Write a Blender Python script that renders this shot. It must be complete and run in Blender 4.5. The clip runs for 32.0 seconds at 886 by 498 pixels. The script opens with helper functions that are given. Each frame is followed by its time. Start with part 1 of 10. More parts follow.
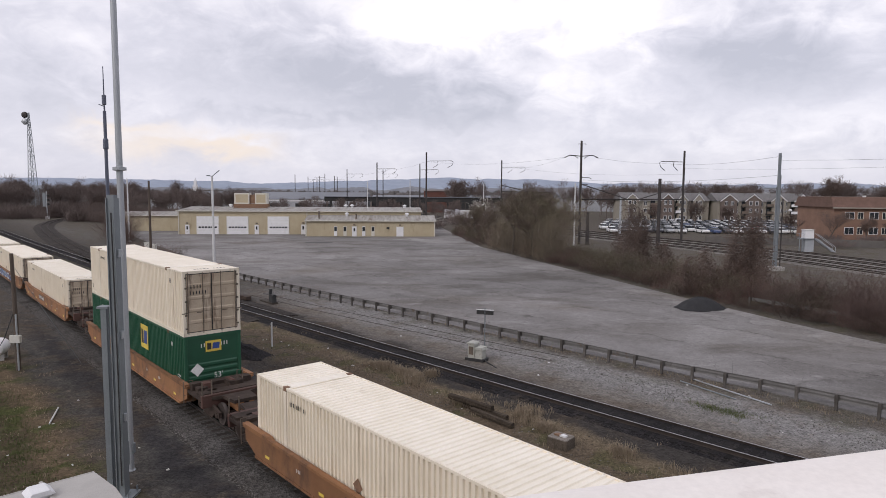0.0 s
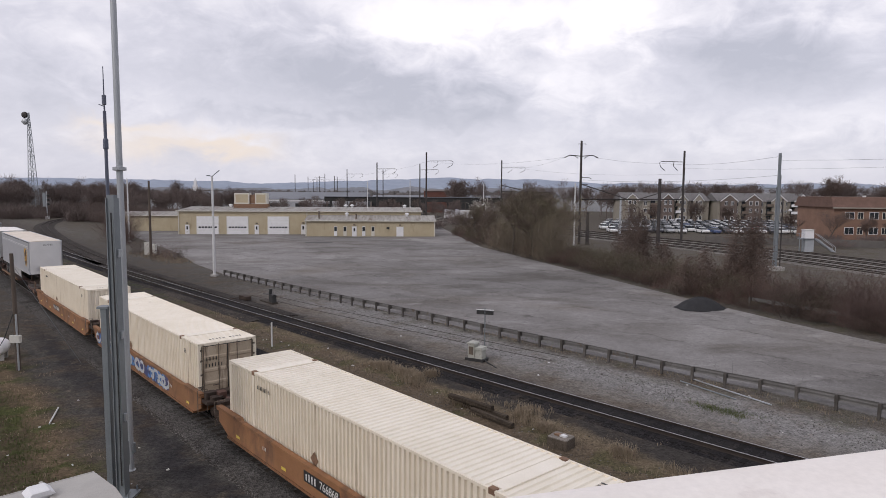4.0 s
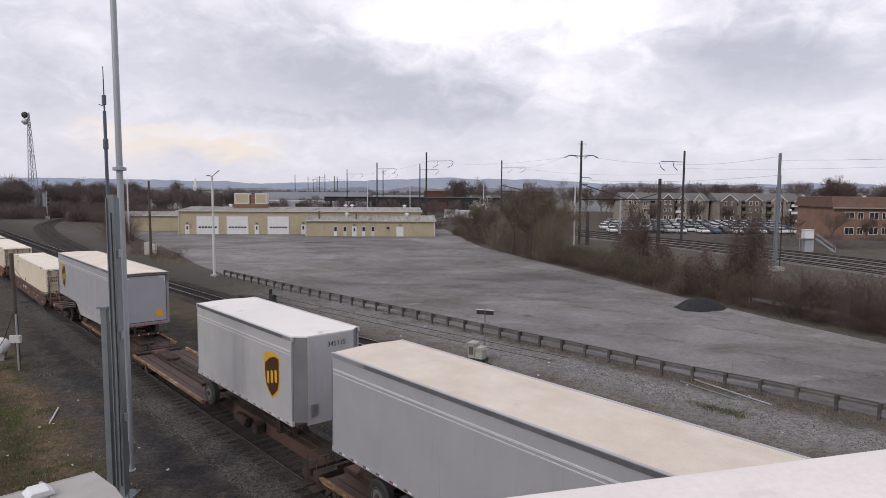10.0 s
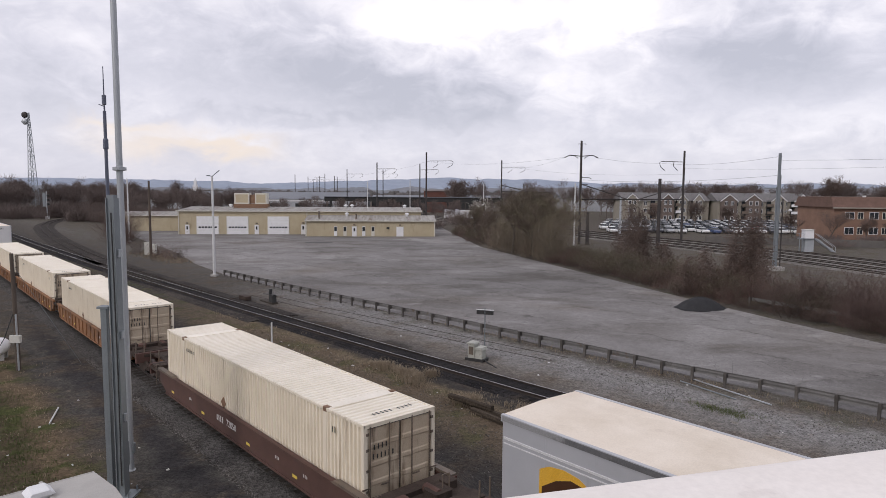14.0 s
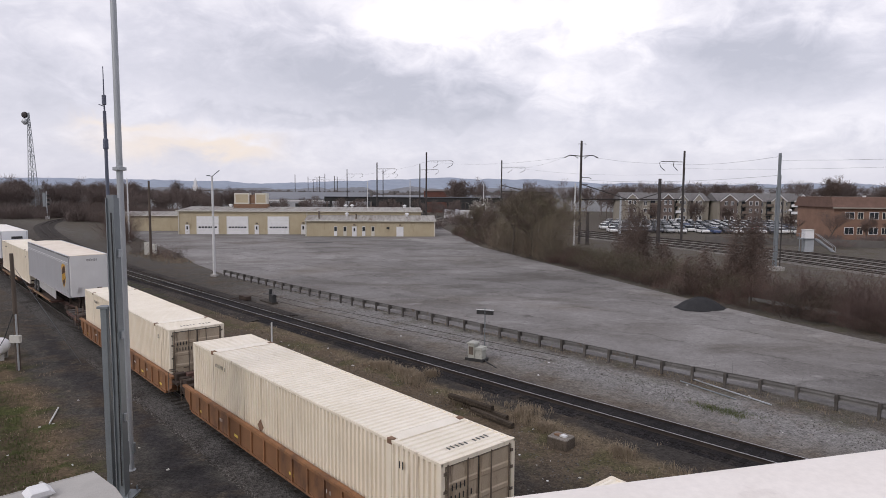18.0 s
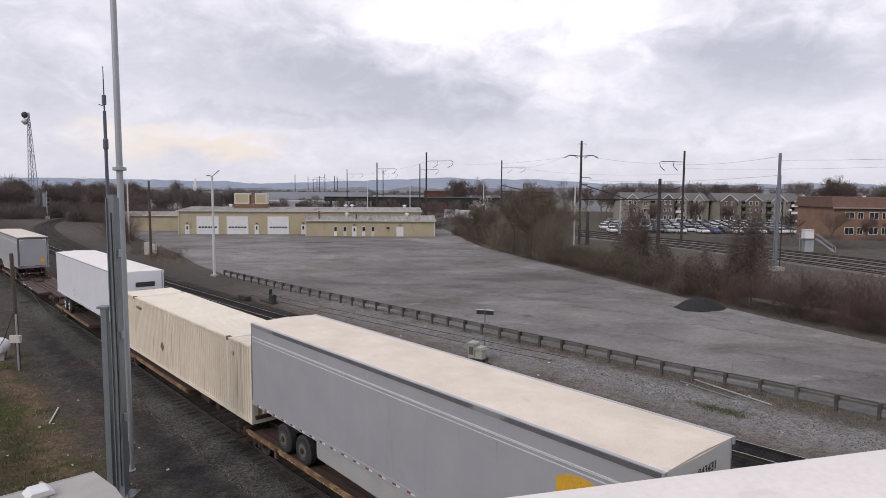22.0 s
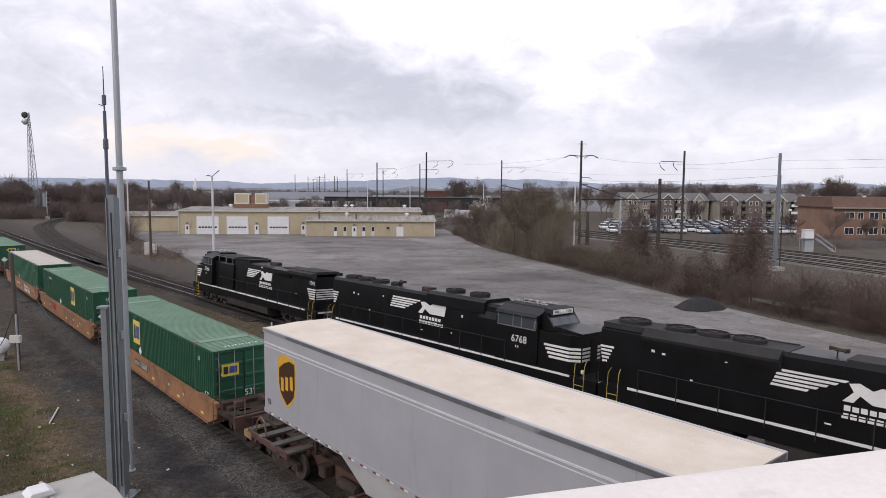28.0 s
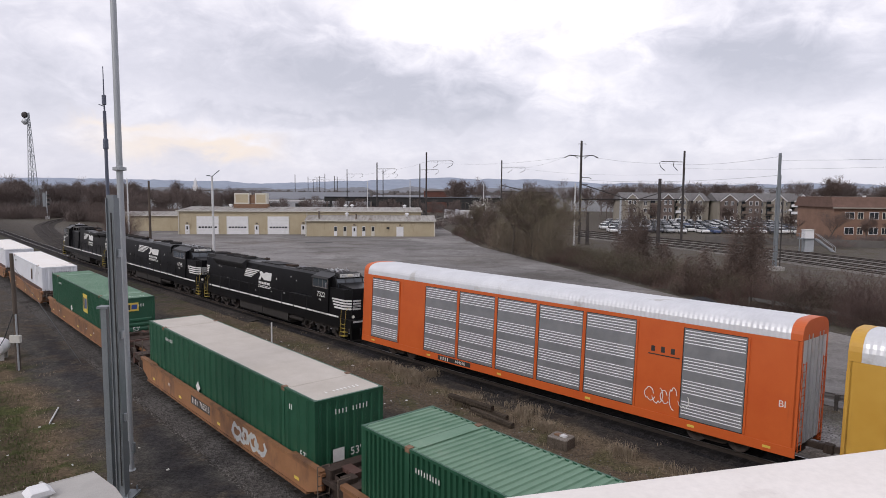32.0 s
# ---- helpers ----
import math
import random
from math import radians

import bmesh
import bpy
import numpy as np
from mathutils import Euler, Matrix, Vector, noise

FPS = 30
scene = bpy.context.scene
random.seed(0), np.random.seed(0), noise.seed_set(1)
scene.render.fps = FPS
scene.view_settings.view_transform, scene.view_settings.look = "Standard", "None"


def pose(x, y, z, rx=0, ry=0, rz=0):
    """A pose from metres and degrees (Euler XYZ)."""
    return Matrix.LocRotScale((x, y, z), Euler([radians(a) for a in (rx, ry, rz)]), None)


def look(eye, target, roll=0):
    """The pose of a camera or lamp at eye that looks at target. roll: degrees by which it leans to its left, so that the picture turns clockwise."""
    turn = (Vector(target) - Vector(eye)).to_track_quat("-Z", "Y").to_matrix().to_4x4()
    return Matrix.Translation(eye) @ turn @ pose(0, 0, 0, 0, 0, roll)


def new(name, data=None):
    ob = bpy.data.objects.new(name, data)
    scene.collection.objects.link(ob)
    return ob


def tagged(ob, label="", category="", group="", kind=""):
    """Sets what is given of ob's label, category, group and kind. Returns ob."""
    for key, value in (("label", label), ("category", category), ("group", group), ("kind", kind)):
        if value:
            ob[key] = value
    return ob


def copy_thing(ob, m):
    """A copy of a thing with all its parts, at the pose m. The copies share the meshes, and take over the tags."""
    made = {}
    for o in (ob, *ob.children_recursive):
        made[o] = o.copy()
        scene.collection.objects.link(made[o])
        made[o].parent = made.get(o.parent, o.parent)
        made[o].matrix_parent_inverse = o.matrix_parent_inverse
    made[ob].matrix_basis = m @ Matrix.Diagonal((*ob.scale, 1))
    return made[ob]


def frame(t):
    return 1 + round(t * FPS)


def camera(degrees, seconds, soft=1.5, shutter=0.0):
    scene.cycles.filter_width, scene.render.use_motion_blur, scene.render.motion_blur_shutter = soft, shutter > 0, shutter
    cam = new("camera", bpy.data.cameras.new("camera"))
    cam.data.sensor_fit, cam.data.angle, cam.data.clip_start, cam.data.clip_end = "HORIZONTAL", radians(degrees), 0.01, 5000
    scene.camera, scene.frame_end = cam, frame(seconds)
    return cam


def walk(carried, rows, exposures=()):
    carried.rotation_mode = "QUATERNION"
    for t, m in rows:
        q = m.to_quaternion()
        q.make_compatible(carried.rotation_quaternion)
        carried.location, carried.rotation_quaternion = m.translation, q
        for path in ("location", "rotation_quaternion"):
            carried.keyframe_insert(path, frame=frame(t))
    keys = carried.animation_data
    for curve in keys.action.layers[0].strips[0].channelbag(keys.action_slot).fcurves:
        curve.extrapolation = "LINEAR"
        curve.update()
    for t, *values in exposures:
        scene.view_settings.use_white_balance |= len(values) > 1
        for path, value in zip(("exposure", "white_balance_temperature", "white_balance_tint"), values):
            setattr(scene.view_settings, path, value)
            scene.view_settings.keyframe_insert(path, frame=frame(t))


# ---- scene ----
HEIGHT = 9.747
cam = camera(68.74, 32.0, soft=0.6, shutter=0.0)
EYE = (0.0, 0.0, HEIGHT)
VIEW = look(EYE, (0.0, 10.0, HEIGHT - 10.0 * math.tan(radians(5.14))), 0.38)
walk(cam, [(0.0, VIEW), (32.0, VIEW)], exposures=[(0.0, 0.02, 6500, 15), (2.0, 0.01, 6500, 15), (3.2, -0.09, 6500, 15), (5.5, -0.02, 6500, 15), (12.0, -0.02, 6500, 15), (21.5, 0.0, 6500, 15), (23.0, -0.05, 6500, 15), (24.5, -0.05, 6500, 15), (26.0, 0.03, 6500, 15), (28.0, 0.17, 6500, 15), (29.0, 0.18, 6500, 15), (30.0, 0.26, 6500, 15), (31.0, 0.19, 6500, 15), (32.0, 0.06, 6500, 15)])

# ---- plan: the near line runs along s, lat is the distance from the eye across it ----
TURN = 48.975
CA, SA = math.cos(radians(TURN)), math.sin(radians(TURN))
LAT1 = 11.076
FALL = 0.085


def at(s, lat, z=0.0):
    return Vector((s * CA + lat * SA, -s * SA + lat * CA, z))


def heading(dx, dy):
    return math.degrees(math.atan2(dy, dx))


def smooth(t):
    t = min(1.0, max(0.0, t))
    return t * t * (3 - 2 * t)


FAR_KNOTS = [(-420, 20.7), (-140, 20.75), (-120, 20.8), (-95, 21.05), (-80, 21.5), (-65, 22.0), (-50, 22.55), (-40, 22.99), (-30, 23.49), (-20, 24.04), (-10, 24.64), (0, 25.3), (20, 26.7), (70, 31.0), (400, 60.0)]


def lat_far(s):
    """Plan distance of the far line, which bends gently away."""
    return float(np.interp(s, [a for a, b in FAR_KNOTS], [b for a, b in FAR_KNOTS]))


def ease(v):
    v = np.clip(v, 0.0, 1.0)
    return v * v * (3 - 2 * v)


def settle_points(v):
    """The plan is drawn flat. Beyond the near line the ground lies about 0.9 m lower, and rises again to the depot:
    carry plan points there along the camera's sight lines, which keeps the view unchanged.
    """
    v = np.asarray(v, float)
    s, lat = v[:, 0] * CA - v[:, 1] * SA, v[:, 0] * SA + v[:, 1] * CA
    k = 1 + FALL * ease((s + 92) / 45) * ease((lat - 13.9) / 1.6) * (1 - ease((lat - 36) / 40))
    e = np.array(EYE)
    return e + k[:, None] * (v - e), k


# ---- light ----
def link(nt, a, b):
    nt.links.new(a, b)


def make_sky():
    w = bpy.data.worlds.new("overcast_sky")
    scene.world = w
    w.use_nodes = True
    nt = w.node_tree
    nt.nodes.clear()
    N = nt.nodes.new
    out, bg = N("ShaderNodeOutputWorld"), N("ShaderNodeBackground")
    sky = N("ShaderNodeTexSky")
    sky.sky_type, sky.sun_disc = "NISHITA", False
    sky.sun_elevation, sky.sun_rotation = radians(34), radians(220)
    tc = N("ShaderNodeTexCoord")
    sep = N("ShaderNodeSeparateXYZ")
    link(nt, tc.outputs["Generated"], sep.inputs[0])

    def m(op, a, b=0.0, c=0.0):
        n = N("ShaderNodeMath")
        n.operation = op
        for i, v in enumerate((a, b, c)):
            if hasattr(v, "links"):
                link(nt, v, n.inputs[i])
            else:
                n.inputs[i].default_value = v
        return n.outputs[0]
    X, Y, Z = sep.outputs
    Zp = m("MAXIMUM", Z, 0.0)
    az = m("ARCTAN2", X, Y)
    flat_dir = N("ShaderNodeCombineXYZ")
    link(nt, m("MULTIPLY", az, 4.2), flat_dir.inputs[0])
    link(nt, m("MULTIPLY", Z, 7.2), flat_dir.inputs[1])

    def sheet(scale, detail, rough, off, warp):
        mp = N("ShaderNodeMapping")
        mp.inputs["Location"].default_value = off
        mp.inputs["Rotation"].default_value = (0, 0, 0.18)
        link(nt, flat_dir.outputs[0], mp.inputs[0])
        n = N("ShaderNodeTexNoise")
        n.inputs["Scale"].default_value, n.inputs["Detail"].default_value, n.inputs["Roughness"].default_value = scale, detail, rough
        n.inputs["Distortion"].default_value = warp
        link(nt, mp.outputs[0], n.inputs["Vector"])
        return m("SUBTRACT", n.outputs["Fac"], 0.5)
    wob2 = sheet(1.3, 4, 0.5, (3.1, 1.7, 0), 0.3)
    wob = sheet(3.2, 6, 0.56, (8.3, 4.1, 0), 0.5)
    wisp = sheet(9.0, 6, 0.6, (2.3, 7.4, 0), 0.6)

    # broad cloud masses: where the deck is thicker or thinner, by azimuth and height
    def mass(a0, z0, ra, rz):
        u = m("DIVIDE", m("ADD", m("SUBTRACT", az, radians(a0)), m("MULTIPLY", wob2, 0.35)), radians(ra))
        v = m("DIVIDE", m("ADD", m("SUBTRACT", Z, z0), m("MULTIPLY", wob, 0.10)), rz)
        r2 = m("ADD", m("MULTIPLY", u, u), m("MULTIPLY", v, v))
        return m("POWER", 2.718, m("MULTIPLY", r2, -1.0))
    dark = 0.0
    for a0, z0, ra, rz, k in CLOUD_DARK:
        dark = m("ADD", dark, m("MULTIPLY", mass(a0, z0, ra, rz), k))
    light = 0.0
    for a0, z0, ra, rz, k in CLOUD_LIGHT:
        light = m("ADD", light, m("MULTIPLY", mass(a0, z0, ra, rz), k))
    base = m("ADD", m("ADD", m("MULTIPLY", wob, 0.75), m("MULTIPLY", wob2, 0.40)), m("MULTIPLY", wisp, 0.30))
    val = m("ADD", m("SUBTRACT", m("ADD", base, light), dark), 0.52)
    ramp = N("ShaderNodeValToRGB")
    e = ramp.color_ramp.elements
    e[0].position, e[0].color = 0.0, (0.55, 0.57, 0.64, 1)
    e[1].position, e[1].color = 1.0, (1.12, 1.11, 1.13, 1)
    k = e.new(0.45)
    k.color = (0.75, 0.76, 0.83, 1)
    link(nt, val, ramp.inputs[0])
    # thin warm break low in the west
    warm = mass(-20.5, 0.058, 5.5, 0.018)
    warm = m("ADD", warm, m("MULTIPLY", mass(-25.5, 0.088, 3.5, 0.012), 0.7))
    mixw = N("ShaderNodeMixRGB")
    mixw.inputs[2].default_value = (1.0, 0.86, 0.68, 1)
    link(nt, m("MINIMUM", m("MULTIPLY", warm, 0.85), 1.0), mixw.inputs[0])
    link(nt, ramp.outputs[0], mixw.inputs[1])
    # paler and cooler towards the horizon
    hz = N("ShaderNodeMixRGB")
    hz.inputs[2].default_value = (0.66, 0.675, 0.76, 1)
    link(nt, m("MULTIPLY", m("POWER", 2.718, m("MULTIPLY", Zp, -20.0)), 0.8), hz.inputs[0])
    link(nt, mixw.outputs[0], hz.inputs[1])
    addn = N("ShaderNodeMixRGB")
    addn.blend_type = "ADD"
    addn.inputs[0].default_value = 1.0
    sk = N("ShaderNodeMixRGB")
    sk.blend_type = "MULTIPLY"
    sk.inputs[0].default_value = 1.0
    sk.inputs[2].default_value = (0.008, 0.008, 0.008, 1)
    link(nt, sky.outputs[0], sk.inputs[1])
    link(nt, hz.outputs[0], addn.inputs[1])
    link(nt, sk.outputs[0], addn.inputs[2])
    link(nt, addn.outputs[0], bg.inputs[0])
    bg.inputs[1].default_value = SKY_LEVEL
    link(nt, bg.outputs[0], out.inputs[0])


SKY_LEVEL = 0.95
CLOUD_DARK = [(-16, 0.19, 9, 0.04, 0.34), (-6.5, 0.148, 11, 0.035, 0.42), (1, 0.118, 8, 0.028, 0.36), (27, 0.165, 9, 0.04, 0.45), (22, 0.205, 6, 0.035, 0.32), (-33, 0.11, 8, 0.05, 0.18), (-12, 0.105, 12, 0.012, 0.22)]
CLOUD_LIGHT = [(3, 0.25, 12, 0.045, 0.5), (15, 0.245, 6, 0.05, 0.4), (10.5, 0.155, 5, 0.035, 0.32), (-27, 0.19, 4, 0.05, 0.2), (30, 0.095, 8, 0.025, 0.25), (-22, 0.075, 9, 0.02, 0.2), (33, 0.26, 5, 0.05, 0.2)]
make_sky()
sun = new("sun", bpy.data.lights.new("sun", "SUN"))
sun.data.energy, sun.data.angle, sun.data.color = 1.2, radians(18), (1.0, 0.96, 0.9)
sun.matrix_world = look((-51, -60, 54), (0, 0, 0))


# ---- mesh tools ----
class Geo:
    """Collects faces of one part."""

    def __init__(self):
        self.v, self.f = [], []

    def quad(self, pts):
        n = len(self.v)
        self.v += [tuple(p) for p in pts]
        self.f.append(tuple(range(n, n + len(pts))))
        return self

    def box(self, x0, x1, y0, y1, z0, z1, c=0.0):
        """A box, its upright edges cut by c."""
        if c:
            return self.prism([(x0 + c, y0), (x1 - c, y0), (x1, y0 + c), (x1, y1 - c), (x1 - c, y1), (x0 + c, y1), (x0, y1 - c), (x0, y0 + c)], "z", z0, z1)
        n = len(self.v)
        self.v += [(x0, y0, z0), (x1, y0, z0), (x1, y1, z0), (x0, y1, z0), (x0, y0, z1), (x1, y0, z1), (x1, y1, z1), (x0, y1, z1)]
        self.f += [(n, n + 3, n + 2, n + 1), (n + 4, n + 5, n + 6, n + 7), (n, n + 1, n + 5, n + 4), (n + 1, n + 2, n + 6, n + 5), (n + 2, n + 3, n + 7, n + 6), (n + 3, n, n + 4, n + 7)]
        return self

    def prism(self, poly, axis, a, b):
        """A flat outline drawn out along an axis. Outline in the other two axes, in the order xy, xz or yz."""
        def p(u, w, h):
            return (u, w, h) if axis == "z" else (u, h, w) if axis == "y" else (h, u, w)
        n, k = len(self.v), len(poly)
        self.v += [p(u, w, a) for u, w in poly] + [p(u, w, b) for u, w in poly]
        area = sum(poly[i][0] * poly[(i + 1) % k][1] - poly[(i + 1) % k][0] * poly[i][1] for i in range(k))
        flip = (area < 0) != (axis == "y") != (b < a)
        fs = [tuple(range(n + k - 1, n - 1, -1)), tuple(range(n + k, n + 2 * k))]
        fs += [(n + i, n + (i + 1) % k, n + k + (i + 1) % k, n + k + i) for i in range(k)]
        self.f += [f[::-1] for f in fs] if flip else fs
        return self

    def tube(self, pts, r, n=6, r1=None, cap=True):
        """A round bar through the points; r1: its radius at the end."""
        pts = [Vector(p) for p in pts]
        k, base = len(pts), len(self.v)
        r1 = r if r1 is None else r1
        for i, p in enumerate(pts):
            d = (pts[min(i + 1, k - 1)] - pts[max(i - 1, 0)]).normalized()
            a = d.cross(Vector((0, 0, 1)) if abs(d.z) < 0.9 else Vector((1, 0, 0))).normalized()
            b = a.cross(d)
            rr = r + (r1 - r) * i / max(1, k - 1)
            self.v += [tuple(p + rr * (math.cos(2 * math.pi * j / n) * a + math.sin(2 * math.pi * j / n) * b)) for j in range(n)]
        for i in range(k - 1):
            for j in range(n):
                q = (j + 1) % n
                self.f.append((base + i * n + j, base + i * n + q, base + (i + 1) * n + q, base + (i + 1) * n + j)[::-1])
        if cap:
            self.f.append(tuple(base + j for j in range(n)))
            self.f.append(tuple(base + (k - 1) * n + j for j in range(n - 1, -1, -1)))
        return self

    def lathe(self, prof, cx=0.0, cy=0.0, n=16, axis="z", a=0.0):
        """A turned body: (radius, height) pairs round an axis through cx, cy."""
        base, k = len(self.v), len(prof)
        for rr, h in prof:
            for j in range(n):
                u, w = cx + rr * math.cos(2 * math.pi * j / n), cy + rr * math.sin(2 * math.pi * j / n)
                self.v.append((u, w, a + h) if axis == "z" else (u, a + h, w) if axis == "y" else (a + h, u, w))
        for i in range(k - 1):
            for j in range(n):
                q = (j + 1) % n
                f = (base + i * n + j, base + i * n + q, base + (i + 1) * n + q, base + (i + 1) * n + j)
                self.f.append(f[::-1] if axis == "y" else f)
        self.f.append(tuple(base + (k - 1) * n + j for j in range(n)))
        self.f.append(tuple(base + j for j in range(n - 1, -1, -1)))
        return self

    def move(self, m):
        self.v = [tuple(m @ Vector(p)) for p in self.v]
        return self

    def add(self, other, m=None):
        n = len(self.v)
        self.v += [tuple(m @ Vector(p)) for p in other.v] if m else other.v
        self.f += [tuple(i + n for i in f) for f in other.f]
        return self

    def mesh(self, name, material, soft=False):
        me = bpy.data.meshes.new(name)
        me.from_pydata(self.v, [], self.f)
        me.materials.append(material)
        if soft:
            me.polygons.foreach_set("use_smooth", [True] * len(me.polygons))
            me.set_sharp_from_angle(angle=radians(40))
        me.update()
        return me


def part(name, geo, material, parent, label="", soft=False, kind=""):
    ob = new(name, geo.mesh(name, material, soft))
    ob.parent = parent
    return tagged(ob, label, kind=kind)


def piece(name, me, parent, m):
    """One more object on a shared mesh, under its thing."""
    ob = new(name, me)
    ob.parent = parent
    ob.matrix_basis = m
    return ob


def thing(name, m, label, category, group="", kind=""):
    ob = new(name)
    ob.empty_display_size = 0.3
    ob.matrix_basis = m
    return tagged(ob, label, category, group, kind)


def solid(name, geo, material, label, category="", group="", kind="", m=None, soft=False):
    ob = new(name, geo.mesh(name, material, soft))
    if m:
        ob.matrix_basis = m
    return tagged(ob, label, category, group, kind)


# ---- materials ----
def surf(name, c1, c2, rough=0.7, metal=0.0, scale=2.0, bump=0.15, grain=40.0, speck=0.15, stretch=(1, 1, 1), third=None, third_at=0.62, third_scale=1.0, third_stretch=(1, 1, 1), tint=0.0, edge=0.08, gloss=0.5):
    mt = bpy.data.materials.new(name)
    mt.use_nodes = True
    nt = mt.node_tree
    b = nt.nodes["Principled BSDF"]
    b.inputs["Roughness"].default_value, b.inputs["Metallic"].default_value = rough, metal
    b.inputs["Specular IOR Level"].default_value = gloss
    N = nt.nodes.new
    tc = N("ShaderNodeTexCoord")

    def tex(sc, det, st):
        mp = N("ShaderNodeMapping")
        mp.inputs["Scale"].default_value = st
        link(nt, tc.outputs["Object"], mp.inputs[0])
        n = N("ShaderNodeTexNoise")
        n.inputs["Scale"].default_value, n.inputs["Detail"].default_value, n.inputs["Roughness"].default_value = sc, det, 0.62
        link(nt, mp.outputs[0], n.inputs["Vector"])
        return n.outputs["Fac"]

    def ramp(fac, p0, p1):
        r = N("ShaderNodeMapRange")
        r.inputs[1].default_value, r.inputs[2].default_value = p0, p1
        link(nt, fac, r.inputs[0])
        return r.outputs[0]

    def mix(fac, a, c, kind="MIX"):
        n = N("ShaderNodeMixRGB")
        n.blend_type = kind
        for i, v in enumerate((fac, a, c)):
            if hasattr(v, "links"):
                link(nt, v, n.inputs[i])
            elif isinstance(v, tuple):
                n.inputs[i].default_value = (*v, 1)
            else:
                n.inputs[i].default_value = v
        return n.outputs[0]
    col = mix(ramp(tex(scale, 6, stretch), 0.32, 0.68), c1, c2)
    if third:
        col = mix(ramp(tex(third_scale, 7, third_stretch), third_at, third_at + edge), col, third)
    g = tex(grain, 3, (1, 1, 1))
    if speck:
        r = N("ShaderNodeMapRange")
        r.inputs[1].default_value, r.inputs[2].default_value, r.inputs[3].default_value, r.inputs[4].default_value = 0.3, 0.7, 1 - speck, 1 + speck
        link(nt, g, r.inputs[0])
        col = mix(1.0, col, r.outputs[0], "MULTIPLY")
    if tint:
        oi = N("ShaderNodeObjectInfo")
        r = N("ShaderNodeMapRange")
        r.inputs[3].default_value, r.inputs[4].default_value = 1 - tint, 1 + tint
        link(nt, oi.outputs["Random"], r.inputs[0])
        col = mix(1.0, col, r.outputs[0], "MULTIPLY")
    link(nt, col, b.inputs["Base Color"])
    if bump:
        bp = N("ShaderNodeBump")
        bp.inputs["Strength"].default_value, bp.inputs["Distance"].default_value = bump, 0.02
        link(nt, g, bp.inputs["Height"])
        link(nt, bp.outputs[0], b.inputs["Normal"])
    return mt


def glass(name, colour=(0.05, 0.06, 0.07)):
    mt = bpy.data.materials.new(name)
    mt.use_nodes = True
    b = mt.node_tree.nodes["Principled BSDF"]
    b.inputs["Base Color"].default_value = (*colour, 1)
    b.inputs["Roughness"].default_value, b.inputs["Specular IOR Level"].default_value = 0.06, 0.7
    return mt


def glow(name, colour, power):
    mt = bpy.data.materials.new(name)
    mt.use_nodes = True
    b = mt.node_tree.nodes["Principled BSDF"]
    b.inputs["Base Color"].default_value = (*colour, 1)
    b.inputs["Emission Color"].default_value = (*colour, 1)
    b.inputs["Emission Strength"].default_value = power
    return mt


class Nodes:
    """Short names for the nodes of one material."""

    def __init__(self, mt, plan=False):
        self.nt = mt.node_tree
        if plan:
            a = self.nt.nodes.new("ShaderNodeAttribute")
            a.attribute_name = "plan"
            self.tc = a.outputs["Vector"]
        else:
            self.tc = self.nt.nodes.new("ShaderNodeTexCoord").outputs["Object"]

    def put(self, socket, v):
        if hasattr(v, "links"):
            link(self.nt, v, socket)
        elif isinstance(v, tuple) and len(v) == 3 and socket.type == "RGBA":
            socket.default_value = (*v, 1)
        else:
            socket.default_value = v

    def noise(self, scale, detail=4, rough=0.6, stretch=(1, 1, 1), warp=0.0, turn=0.0):
        mp = self.nt.nodes.new("ShaderNodeMapping")
        mp.inputs["Scale"].default_value = stretch
        mp.inputs["Rotation"].default_value = (0, 0, turn)
        link(self.nt, self.tc, mp.inputs[0])
        n = self.nt.nodes.new("ShaderNodeTexNoise")
        n.inputs["Scale"].default_value, n.inputs["Detail"].default_value, n.inputs["Roughness"].default_value, n.inputs["Distortion"].default_value = scale, detail, rough, warp
        link(self.nt, mp.outputs[0], n.inputs["Vector"])
        return n.outputs["Fac"]

    def math(self, op, a, b=0.0, c=0.0):
        n = self.nt.nodes.new("ShaderNodeMath")
        n.operation = op
        for i, v in enumerate((a, b, c)):
            self.put(n.inputs[i], v)
        return n.outputs[0]

    def remap(self, v, a, b, c=0.0, d=1.0):
        n = self.nt.nodes.new("ShaderNodeMapRange")
        for i, q in enumerate((v, a, b, c, d)):
            self.put(n.inputs[i], q)
        return n.outputs[0]

    def mix(self, f, a, b, kind="MIX"):
        n = self.nt.nodes.new("ShaderNodeMixRGB")
        n.blend_type = kind
        for i, v in enumerate((f, a, b)):
            self.put(n.inputs[i], v)
        return n.outputs[0]

    def along(self, x, y):
        n = self.nt.nodes.new("ShaderNodeVectorMath")
        n.operation = "DOT_PRODUCT"
        n.inputs[1].default_value = (x, y, 0)
        link(self.nt, self.tc, n.inputs[0])
        return n.outputs["Value"]

    def cells(self, scale, rough_edges=0.0):
        n = self.nt.nodes.new("ShaderNodeTexVoronoi")
        n.inputs["Scale"].default_value = scale
        link(self.nt, self.tc, n.inputs["Vector"])
        sp = self.nt.nodes.new("ShaderNodeSeparateXYZ")
        link(self.nt, n.outputs["Color"], sp.inputs[0])
        return sp.outputs[0], n.outputs["Distance"]

    def ramp(self, v, stops):
        n = self.nt.nodes.new("ShaderNodeValToRGB")
        e = n.color_ramp.elements
        while len(e) < len(stops):
            e.new(0.5)
        for el, (l, c) in zip(e, stops):
            el.position, el.color = l, (*c, 1)
        link(self.nt, v, n.inputs[0])
        return n.outputs[0]


